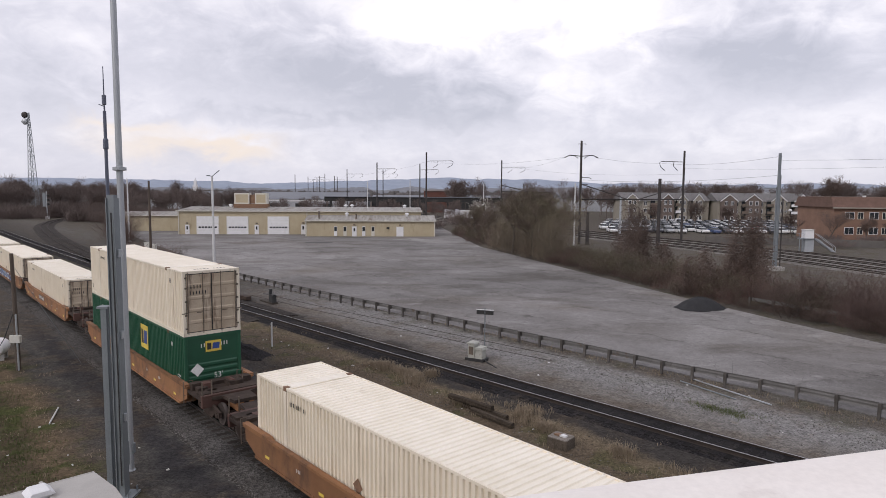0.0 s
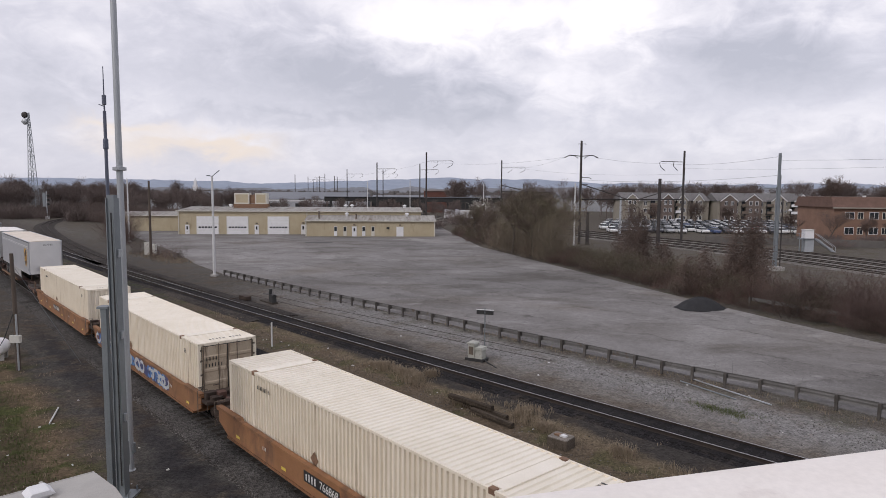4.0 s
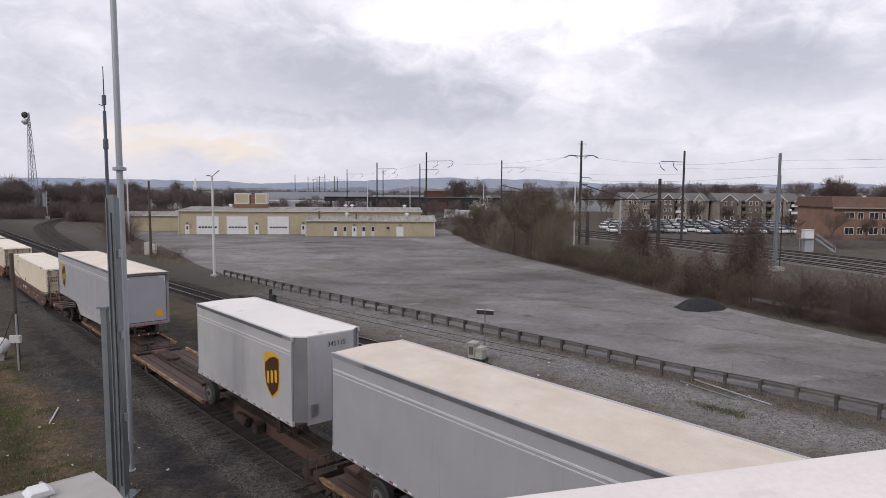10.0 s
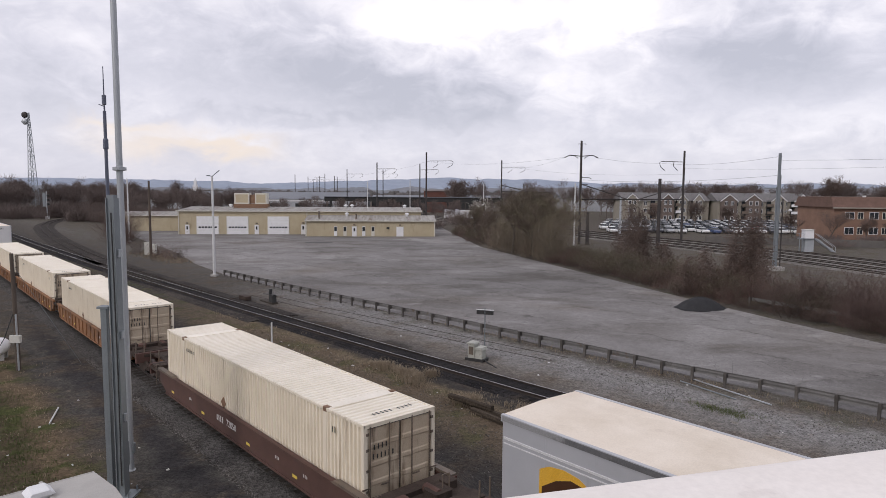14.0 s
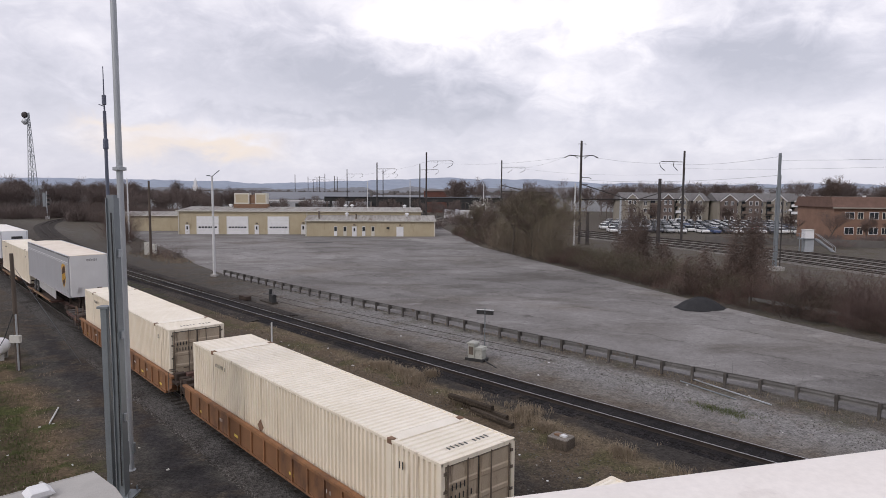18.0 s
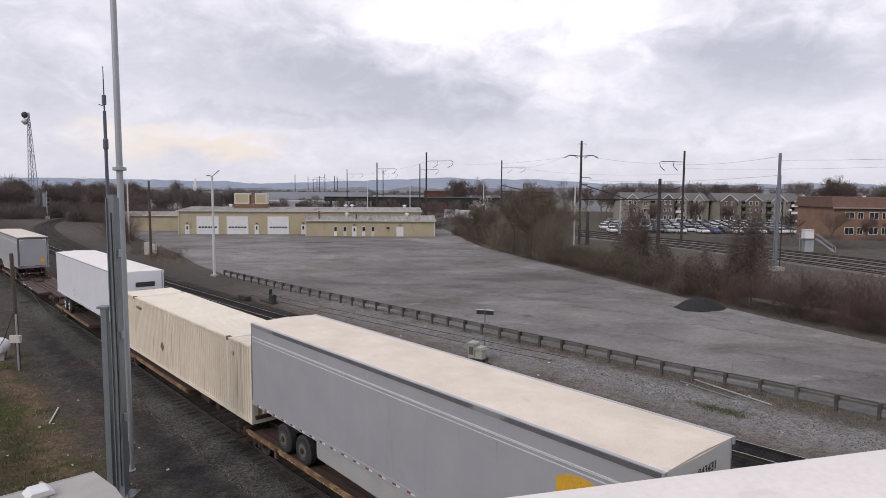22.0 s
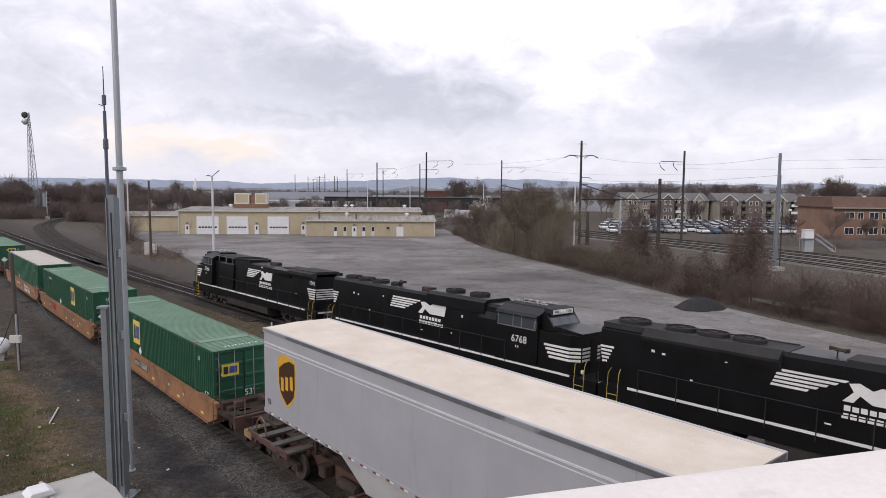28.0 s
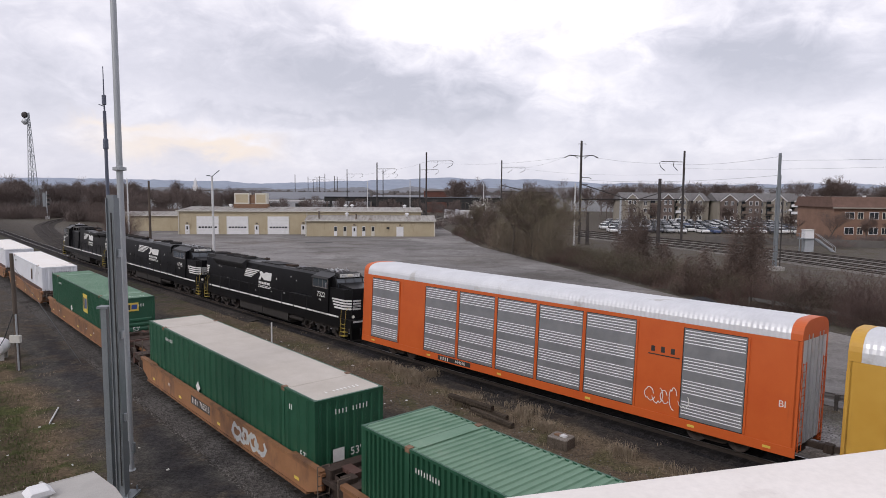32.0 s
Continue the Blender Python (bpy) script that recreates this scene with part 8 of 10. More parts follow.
g = thing("equipment_cabinet", pose(-25.1, 34.3, 0, 0, 0, 20), "pale rounded equipment cabinet at the track side", "cabinet")
part("body", Geo().box(-0.45, 0.45, -0.4, 0.4, -0.25, 1.55, 0.12), CABINET, g)
part("lid", Geo().lathe([(0.55, 0), (0.5, 0.12), (0.1, 0.2)], 0, 0, 12, "z", 1.55), CABINET, g)


def hut():
    """Small signal hut; only its roof and vent stand in view."""
    r = thing("signal_hut", pose(-8.25, 14.85, 0, 0, 0, 44.0), "small signal hut with a pale low-pitched metal roof", "hut")
    part("wall", Geo().box(-2.9, -0.15, -3.2, -0.15, -0.25, 2.8), CABINET, r)
    part("roof", Geo().prism([(-3.3, 2.86), (-1.55, 3.12), (0.0, 2.98), (0.0, 3.04), (-1.55, 3.19), (-3.3, 2.92)], "x", -3.15, 0.0), ROOF_FELT, r, "pale metal roof with a raised seam")
    part("roof_seam", Geo().box(-1.15, -1.08, -3.25, -0.02, 3.06, 3.16), ROOF_FELT, r)
    part("fascia", Geo().box(-3.15, 0.0, -0.01, 0.03, 2.84, 3.05).box(-0.02, 0.03, -3.3, 0.0, 2.84, 3.0), ROOF_FELT, r)
    v = part("vent_cap", Geo().prism([(-0.2, -0.18), (0.2, -0.18), (0.2, 0.18), (-0.2, 0.18)], "z", 3.05, 3.22).move(pose(-1.3, -0.75, 0)), DOOR_WHITE, r, "white vent cap")
    part("vent_hood", Geo().prism([(-0.27, 3.21), (0.27, 3.21), (0.16, 3.31), (-0.16, 3.31)], "y", -0.25, 0.25).move(pose(-1.3, -0.75, 0)), DOOR_WHITE, v)
    part("door", Geo().box(-2.2, -1.3, -0.15, -0.1, -0.2, 1.9), CABINET, r)


hut()


def bridge():
    """The overpass from which the view is taken: parapet by the eye, deck and girders behind and beside it."""
    r = thing("overpass", pose(0.1, 1.147, 0, 0, 0, 15.5), "overpass with a pale painted parapet cap", "bridge", kind="structure")
    cap = [(-0.34, 9.05), (-0.34, 9.15), (-0.30, 9.19), (-0.05, 9.2), (-0.015, 9.19), (0.0, 9.16), (0.0, 9.05)]
    part("parapet_cap", Geo().prism(cap, "x", -14, 45), PARAPET, r, "pale weathered parapet cap", soft=True)
    part("parapet_wall", Geo().box(-14, 45, -0.29, -0.05, 8.0, 9.06), CONCRETE, r)
    part("deck", Geo().box(-14, 45, -9.0, 0.1, 7.6, 8.0), CONCRETE, r)
    part("far_parapet", Geo().box(-14, 45, -9.0, -8.7, 8.0, 9.1), CONCRETE, r)
    for y in (-8.4, -4.5, -0.6):
        part("girder", Geo().box(-14, 45, y - 0.2, y + 0.2, 6.9, 7.6), CONCRETE, r)
    part("pier", Geo().box(-9, -8, -8.6, -0.4, -0.3, 6.9), CONCRETE, r)


bridge()


# ---- electrified lines beyond ----
def cat_pole(x, y, h, label, r0=0.22, arm=None, material=None):
    p = thing("catenary_pole", pose(x, y, 0), label, "pole", "catenary poles")
    part("shaft", Geo().tube([(0, 0, -0.25), (0, 0, h)], r0, 8, r0 * 0.8), material or CAT_STEEL, p)
    if arm == "cross":
        for s in (-1, 1):
            part("arm", Geo().tube([(0, 0, h - 2.9), (s * 2.2, 0, h - 2.7), (s * 3.2, 0, h - 3.2)], 0.09, 6), CAT_STEEL, p)
            part("insulator", Geo().tube([(s * 1.2, 0, h - 2.85), (s * 0.6, 0, h - 3.3)], 0.07, 6), CAT_STEEL, p)
        part("arm", Geo().tube([(-0.7, 0, h - 0.6), (0.9, 0, h - 0.6)], 0.05, 6), CAT_STEEL, p)
        part("arm", Geo().tube([(0, 0, h - 6.9), (1.6, 0, h - 6.9), (2.0, 0, h - 7.2)], 0.06, 6), CAT_STEEL, p)
        part("arm", Geo().tube([(0, 0, h - 8.2), (1.4, 0, h - 8.2)], 0.06, 6), CAT_STEEL, p)
    elif arm:
        part("arm", Geo().tube([(0, 0, h - 2.2), (arm * 4.3, 0, h - 2.1), (arm * 4.6, 0, h - 2.4), (arm * 4.4, 0, h - 3.2), (arm * 3.6, 0, h - 3.9)], 0.07, 6), CAT_STEEL, p)
        part("insulator", Geo().tube([(arm * 1.9, 0, h - 2.15), (arm * 2.0, 0, h - 3.0), (arm * 1.2, 0, h - 3.9)], 0.07, 6), CAT_STEEL, p)
    return p


cat_pole(26.0, 123.4, 19.3, "tall dark catenary pole with cross arms", 0.26, "cross")
cat_pole(48.2, 130.8, 18.0, "tall dark catenary pole with a hooked arm", 0.26, -1.07)
cat_pole(38.0, 114.3, 12.1, "stout dark steel post", 0.34)
cat_pole(27.2, 122.0, 6.0, "short stout dark post", 0.36)
for x, y, h, a in ((18.5, 207.4, 19.5, 1.65), (-4.4, 167.4, 19.5, 1.5), (-8.6, 237.6, 19.5, 1.5), (-23.5, 230.4, 19.5, 1.5), (-28.2, 304, 19.5, 1.5), (-45.5, 307.5, 19.5, 1.65), (-76.7, 458, 19.5, 1.65), (-72.1, 396, 19.5, -1.5), (-88.1, 462, 19.5, 1.65), (-96.7, 465, 19.5, 1.65), (-94.8, 416, 19.5, None), (-62, 380, 17.5, None), (-101, 520, 19, None), (-112, 560, 19, None)):
    cat_pole(x, y, h, "dark catenary pole of the electrified lines", 0.24, a)


def wires():
    r = thing("overhead_wires", Matrix(), "sagging overhead wires of the electrified lines", "wires")

    def span(a, b, sag, rad=0.014):
        a, b = Vector(a), Vector(b)
        pts = [a.lerp(b, i / 8) - Vector((0, 0, sag * 4 * (i / 8) * (1 - i / 8))) for i in range(9)]
        part("wire", Geo().tube(pts, rad, 4), WIRE, r)
    span((28.6, 123.4, 16.2), (43.6, 130.8, 15.5), 0.3)
    span((43.6, 130.8, 15.5), (43, 83.5, 14.4), 0.6)
    span((43, 83.5, 13.9), (75, 35, 15), 0.8)
    span((48.2, 130.8, 14.5), (80, 60, 14.5), 0.9)
    span((22.9, 123.4, 16.2), (18.5, 207, 17.0), 1.0)
    span((22.9, 123.4, 16.2), (-4.4, 167.4, 17.2), 1.0)
    span((-0.3, 167.4, 17.2), (-8.6, 237, 17.2), 1.0)
    span((-4.4, 167.4, 17.2), (-23.5, 230.4, 17.2), 1.0)
    span((-19, 230.4, 17.2), (-45.5, 307.5, 17.2), 1.0)
    span((23, 207.4, 17.2), (48.2, 130.8, 13.4), 1.0)
    span((-45.5, 307.5, 17.2), (-76.7, 458, 17.2), 1.0)
    span((43, 83.5, 12.0), (26, 123.4, 12.0), 0.6)


wires()


def gantry():
    r = thing("catenary_gantry", Matrix(), "dark lattice beam spanning the electrified lines", "gantry")
    a, b = Vector((26.0, 123.4, 8.3)), Vector((48.2, 130.8, 8.3))
    part("beam", Geo().tube([a, b], 0.16, 6), CAT_STEEL, r)
    part("stay", Geo().tube([(26, 123.4, 11.2), a.lerp(b, 0.45)], 0.09, 6), CAT_STEEL, r)
    part("stay", Geo().tube([(48.2, 130.8, 11.0), a.lerp(b, 0.55)], 0.09, 6), CAT_STEEL, r)
    for k in (0.25, 0.5, 0.75):
        p = a.lerp(b, k)
        part("hanger", Geo().tube([p, p - Vector((0, 0, 1.1))], 0.06, 6), CAT_STEEL, r)
    c = Vector((18.5, 207.4, 11.6))
    part("stay", Geo().tube([c, (27, 190, 9.2), (33, 185, 7.0)], 0.14, 6), CAT_STEEL, r)
    part("beam", Geo().tube([(18.5, 207.4, 9.6), (34, 207, 9.4)], 0.14, 6), CAT_STEEL, r)


gantry()

s = thing("steel_line_pole", pose(43.0, 83.5, 0), "new galvanised line pole on a concrete footing", "pole")
part("shaft", Geo().box(-0.15, 0.15, -0.15, 0.15, 0.3, 14.8, 0.03), GALV_POST, s)
part("strut", Geo().box(0.6, 0.72, -0.1, 0.1, 0.0, 9.0, 0.03), CAT_STEEL, s)
part("flange", Geo().box(-0.25, -0.19, -0.12, 0.12, 0.2, 10.5).box(0.19, 0.25, -0.12, 0.12, 0.2, 12.0), GALV_POST, s)
part("footing", Geo().box(-0.9, 0.9, -0.9, 0.9, -0.3, 0.25, 0.1), CONCRETE, s)
part("arm", Geo().box(-1.9, 0.2, -0.05, 0.05, 10.3, 10.42), GALV_POST, s)
part("lamp_head", Geo().lathe([(0.08, 0), (0.22, 0.05), (0.22, 0.2), (0.08, 0.28)], 1.65, 0, 10, "z", 7.4), DOOR_WHITE, s, "white lamp head")
part("lamp_arm", Geo().tube([(0.2, 0, 7.2), (1.65, 0, 7.5)], 0.04, 5), GALV_POST, s)


def light_pole(x, y, h, label, head=1):
    p = thing("light_pole", pose(x, y, 0), label, "light pole", "white light poles")
    part("shaft", Geo().tube([(0, 0, -0.25), (0, 0, h)], 0.17, 10, 0.11), WHITE_POLE, p, soft=True)
    part("base", Geo().box(-0.35, 0.35, -0.35, 0.35, -0.27, -0.05, 0.05), CONCRETE, p)
    if head:
        part("lamp_arm", Geo().tube([(-0.45, 0, h + 0.12), (0, 0, h), (0.85, 0, h + 0.7)], 0.05, 6), GALV_POST, p)
        part("lamp_head", Geo().box(-0.6, -0.25, -0.15, 0.15, h + 0.02, h + 0.14, 0.04), GALV_POST, p)


light_pole(-26.4, 74.3, 11.2, "white light pole beside the guardrail")
light_pole(-58.8, 121, 11.5, "white light pole by the shed", 0)
light_pole(24.2, 119.4, 11.3, "white light pole behind the brush", 0)
light_pole(13.7, 221, 12.2, "white light pole beyond the depot", 0)
light_pole(-10.5, 205, 13.0, "white light pole beyond the depot roof", 0)
light_pole(-24.5, 210, 12.5, "white light pole beyond the depot roof", 0)
st = cat_pole(41.6, 152.3, 8.5, "pale steel post at the car park", 0.3, None, GALV_MAST)


def signal_mast():
    r = thing("signal_mast", pose(-127.7, 209, 0), "railway signal mast seen from behind", "signal")
    part("mast", Geo().tube([(0, 0, -0.25), (0, 0, 8.8)], 0.14, 8), GALV_MAST, r)
    part("signal_back", Geo().box(-1.3, -0.2, -0.1, 0.1, 3.8, 8.3, 0.1), GALV_POST, r, "grey signal back plate")
    for z in (4.6, 6.0, 7.4):
        part("signal_head", Geo().lathe([(0.1, 0), (0.35, 0.1), (0.35, 0.5), (0.05, 0.6)], 0.5, z, 10, "y", -0.3), DARK_GAP, r)
    part("base", Geo().box(-0.5, 0.5, -0.5, 0.5, -0.3, 0.8, 0.1), DOOR_WHITE, r)


signal_mast()


def radio_tower():
    r = thing("radio_tower", pose(-190.5, 300, 0), "lattice radio tower with two round dishes", "tower")
    def leg(k, z):
        w = 3.4 * (1 - z / 52)
        return (w * (-0.5 if k in (0, 3) else 0.5) - 0.8 * (z / 44) + 1.5, w * (-0.5 if k < 2 else 0.5), z)
    for k in range(4):
        part("leg", Geo().tube([leg(k, -0.25), leg(k, 44)], 0.16, 5, 0.1), GALV_POST, r)
    z = 0.0
    while z < 43:
        g = Geo()
        for k in range(4):
            g.tube([leg(k, z), leg((k + 1) % 4, z + 2.2)], 0.07, 4)
            g.tube([leg(k, z), leg((k + 1) % 4, z)], 0.06, 4)
        part("brace", g, GALV_POST, r)
        z += 2.2
    for z, x in ((43, -0.4), (40, -0.4)):
        part("dish", Geo().lathe([(0.1, 0.0), (1.2, 0.35), (1.45, 0.9), (1.45, 1.2), (0.1, 1.3)], x - 0.6, z, 14, "y", -1.0), CAT_STEEL if z > 42 else GALV_MAST, r, "round microwave dish")


radio_tower()

# four lines in the cutting beyond the brush
FAR_WAY = [(76, -10), (65, 36), (54.6, 79), (49.6, 98), (41.6, 119.5), (23, 160), (-2, 212), (-38, 320), (-85, 470), (-150, 660)]
for k in range(4):
    pts = offset(bez(FAR_WAY, 6), -4.1 * k)
    rail_line("electric", pts, BALLAST_PALE, "pale grey ballast of the electrified lines", RAIL_DULL)


def relay_house():
    r = thing("relay_house", pose(62.4, 110.5, 0, 0, 0, -8), "white raised relay house with a steel stair", "relay house")
    r.scale = (0.8, 0.8, 0.85)
    part("pedestal", Geo().box(-0.9, 0.9, -0.8, 0.8, -0.25, 2.3), GALV_MAST, r)
    part("platform", Geo().box(-1.8, 0.9, -1.2, 1.2, 2.3, 2.45), GALV_POST, r)
    part("cabin", Geo().box(-1.0, 0.8, -1.0, 1.0, 2.45, 4.1, 0.08), DOOR_WHITE, r)
    part("cabin_roof", Geo().box(-1.1, 0.9, -1.1, 1.1, 4.1, 4.22), CABINET, r)
    for x in (-2.0, -1.5):
        part("platform_leg", Geo().box(x - 0.08, x + 0.08, -1.0, -0.84, -0.25, 2.3), GALV_POST, r)
    for y in (-0.6, 0.6):
        part("stringer", Geo().prism([(1.6, 2.45), (1.6, 2.1), (5.0, -0.25), (5.5, -0.25)], "y", y - 0.05, y + 0.05), GALV_MAST, r)
        part("stair_rail", Geo().tube([(1.6, y, 3.4), (5.3, y, 0.8), (5.3, y, -0.2)], 0.05, 5), GALV_MAST, r)
    for i in range(9):
        k = i / 9
        part("tread", Geo().box(1.6 + 3.4 * k, 1.95 + 3.4 * k, -0.55, 0.55, 2.3 - 2.4 * k, 2.34 - 2.4 * k), GALV_MAST, r)
    for a, b in (((-2.2, -1.2), (-1.3, -1.2)), ((-2.2, -1.2), (-2.2, 1.2))):
        part("guard_rail", Geo().tube([(*a, 2.45), (*a, 3.4), (*b, 3.4), (*b, 2.45)], 0.04, 5), GALV_POST, r)


relay_house()
solid("line_fence", Geo().box(0, 70, -0.05, 0.05, -0.25, 1.1), surf("weathered_screen", (0.085, 0.078, 0.073), (0.13, 0.12, 0.112), 0.9, scale=0.8), "weathered grey screen fence behind the lines", "fence", kind="structure", m=pose(118, 105, 0, 0, 0, 160))

# rails of an old siding, sunk in the gravel
for off in (0.0, 1.35):
    line = bez([tuple(at(q, l + off)[:2]) for q, l in ((-58, 26.2), (-47, 27.0), (-37.8, 28.0), (-29, 28.9), (-24, 29.6))], 4)
    path_mesh([p + Vector((0, 0, -0.1)) for p in line], [(-0.03, -0.15), (0.03, -0.15), (0.024, -0.128), (-0.024, -0.128)], "buried_rail", RAIL_SIDE, "rusty rail of an old siding sunk in gravel", "rail")

# millings pile and a patch in the lot
pile = Geo()
rings, seg = 6, 22
for i in range(rings + 1):
    k = i / rings
    for j in range(seg):
        a = 2 * math.pi * j / seg
        w = 1 + 0.10 * math.sin(3 * a + 1) + 0.06 * math.sin(7 * a)
        pile.v.append((2.15 * k * w * math.cos(a), 1.35 * k * w * math.sin(a), -0.2 + 1.02 * (math.cos(k * math.pi / 2) ** 1.1) + 0.03 * math.sin(9 * a + i * 2)))
for i in range(rings):
    for j in range(seg):
        q = (j + 1) % seg
        pile.f.append((i * seg + j, i * seg + q, (i + 1) * seg + q, (i + 1) * seg + j)[::-1])
solid("tar_mound", pile, COAL, "small heap of black asphalt millings", "pile", m=pose(22.1, 55.0, 0, 0, 0, -8), soft=True)
low = Geo()
rl = random.Random(41)
for i in range(11):
    for j in range(40):
        a, k = 2 * math.pi * j / 40, i / 10
        w = 1 + 0.12 * math.sin(3 * a) + 0.08 * math.sin(8 * a + 1) + rl.uniform(-0.03, 0.03)
        low.v.append((3.1 * k * w * math.cos(a), 1.75 * k * w * math.sin(a), -0.30 + 0.42 * (1 - k ** 2.2) + rl.uniform(-0.07, 0.07) * (1 if 0 < i < 10 else 0)))
for i in range(10):
    for j in range(40):
        q = (j + 1) % 40
        low.f.append((i * 40 + j, i * 40 + q, (i + 1) * 40 + q, (i + 1) * 40 + j)[::-1])
solid("cinder_mound", low, BALLAST_DARK, "low spread heap of dark cinders between the tracks", "pile", m=pose(-13.0, 39.5, 0, 0, 0, -TURN), soft=True)
g = Geo().prism([(2.6 * math.cos(i * 0.42) * (1 + 0.12 * math.sin(3 * i)), 1.7 * math.sin(i * 0.42) * (1 + 0.1 * math.cos(2 * i)), ) for i in range(15)], "z", -0.2, -0.184)
solid("asphalt_patch", g, PATCH, "dark fresh patch in the lot", "patch", kind="structure", m=pose(-23.6, 122.5, 0))


# ---- small things beside the tracks ----
def switch_stand():
    r = thing("switch_stand", pose(-15.2, 56.6, 0, 0, 0, -TURN), "black switch stand with a target beside the turnout", "switch stand")
    part("post", Geo().box(-0.12, 0.12, -0.12, 0.12, -0.25, 1.0, 0.02), DARK_GAP, r)
    part("target", Geo().box(0.1, 0.75, -0.2, 0.2, -0.2, 0.55, 0.03), DARK_GAP, r)
    part("tie_plate", Geo().box(-1.6, 0.8, -0.3, 0.3, -0.25, -0.1), TIE, r)
    m = thing("switch_machine", pose(-17.9, 58.0, 0, 0, 0, -TURN), "low grimy switch machine on timbers", "switch machine")
    part("case", Geo().box(-0.7, 0.7, -0.3, 0.3, -0.15, 0.18, 0.05), GRIME, m)
    part("rods", Geo().tube([(-0.6, -0.3, -0.05), (-0.6, -1.2, -0.08)], 0.03, 5).tube([(0.4, -0.3, -0.05), (0.4, -1.2, -0.08)], 0.03, 5), GRIME, m)


switch_stand()


CASE = surf("grey_green_case_paint", (0.30, 0.305, 0.27), (0.40, 0.40, 0.36), 0.6, scale=1.5, third=(0.2, 0.18, 0.15), third_at=0.6, third_scale=2.0)


def relay_case():
    r = thing("relay_case", pose(2.05, 37.7, 0, 0, 0, -30), "pale grey-green relay cases on a low stand", "relay case")
    r.scale = (0.8, 0.8, 0.8)
    r.location.z = -0.05
    part("stand", Geo().box(-0.75, 0.75, -0.45, 0.45, -0.25, -0.05), DARK_GAP, r)
    part("case", Geo().box(-0.6, -0.02, -0.35, 0.35, -0.05, 1.0, 0.04), CASE, r)
    part("lid", Geo().prism([(-0.68, 1.0), (0.04, 1.0), (-0.05, 1.1), (-0.6, 1.1)], "y", -0.42, 0.42), CASE, r)
    part("case_low", Geo().box(0.02, 0.6, -0.35, 0.35, -0.05, 0.62, 0.04), CASE, r)
    part("lid_low", Geo().prism([(0.0, 0.62), (0.68, 0.62), (0.6, 0.8), (0.08, 0.8)], "y", -0.42, 0.42), CASE, r)
    part("door_seam", Geo().box(-0.5, -0.12, -0.36, -0.345, 0.2, 0.8), FRAME_DARK, r)
    part("cable", Geo().tube([(0.6, -0.1, -0.1), (1.2, -0.5, -0.2), (1.8, -0.9, -0.23), (2.2, -1.3, -0.22)], 0.05, 6), TYRE, r)
    s = thing("backed_sign", pose(2.55, 38.4, 0, 0, 0, -18), "dark double sign panel on a thin post", "sign")
    part("post", Geo().tube([(0, 0, -0.25), (0, 0, 2.75)], 0.035, 6), GALV_POST, s)
    for x in (-0.27, 0.27):
        part("panel", Geo().box(x - 0.25, x + 0.25, -0.03, 0.03, 2.36, 2.62), DARK_GAP, s)
        part("panel_cap", Geo().box(x - 0.25, x + 0.25, -0.04, 0.04, 2.62, 2.66), DOOR_WHITE, s)


relay_case()
k = thing("marker_stake", pose(-10.9, 40.7, 0), "thin white marker stake", "stake")
part("stake", Geo().box(-0.045, 0.045, -0.045, 0.045, -0.25, 1.3, 0.01), WHITE_POLE, k)


OLD_TIE = surf("rotten_timber", (0.028, 0.023, 0.018), (0.075, 0.06, 0.047), 0.95, scale=2.2, stretch=(0.5, 6, 6), grain=14, speck=0.35, bump=0.6, tint=0.3, gloss=0.1)


def old_ties():
    for i, (s0, l0, dz, a) in enumerate(((-20.2, 20.15, 0.0, 3), (-19.4, 19.75, 0.0, -2), (-21.0, 20.0, 0.24, 5))):
        p = at(s0, l0, 0)
        solid("discarded_tie", Geo().prism([(-0.12, -0.22 + dz), (-0.09, -0.25 + dz), (0.1, -0.25 + dz), (0.12, -0.2 + dz), (0.11, -0.05 + dz), (0.06, -0.01 + dz), (-0.07, -0.02 + dz), (-0.115, -0.06 + dz)], "x", -1.3, 1.3), OLD_TIE, "weathered discarded timber tie in dry grass", "timber", "discarded ties", m=pose(p.x, p.y, 0, 0, 0, -TURN + a))
    p = at(-15.55, 19.75)
    b = thing("concrete_block", pose(p.x, p.y, 0, 0, 0, -40), "weathered concrete foundation block with a rusty lid", "block")
    part("block", Geo().box(-0.44, 0.44, -0.36, 0.36, -0.3, 0.14, 0.05), surf("grimy_block", (0.075, 0.062, 0.05), (0.12, 0.10, 0.082), 0.95, scale=3, grain=18, speck=0.3, bump=0.4, gloss=0.1), b)
    part("block_top", Geo().box(-0.42, 0.42, -0.35, 0.35, 0.14, 0.18, 0.07), surf("chipped_block_top", (0.13, 0.115, 0.10), (0.26, 0.235, 0.21), 0.95, scale=4, grain=18, speck=0.3, bump=0.4, gloss=0.1), b)
    for x in (-0.13, 0.1):
        part("rubble", Geo().prism([(x - 0.14, -0.08), (x + 0.1, -0.1), (x + 0.15, 0.06), (x - 0.06, 0.12)], "z", 0.18, 0.24), DOOR_WHITE if x > 0 else CASTING, b)


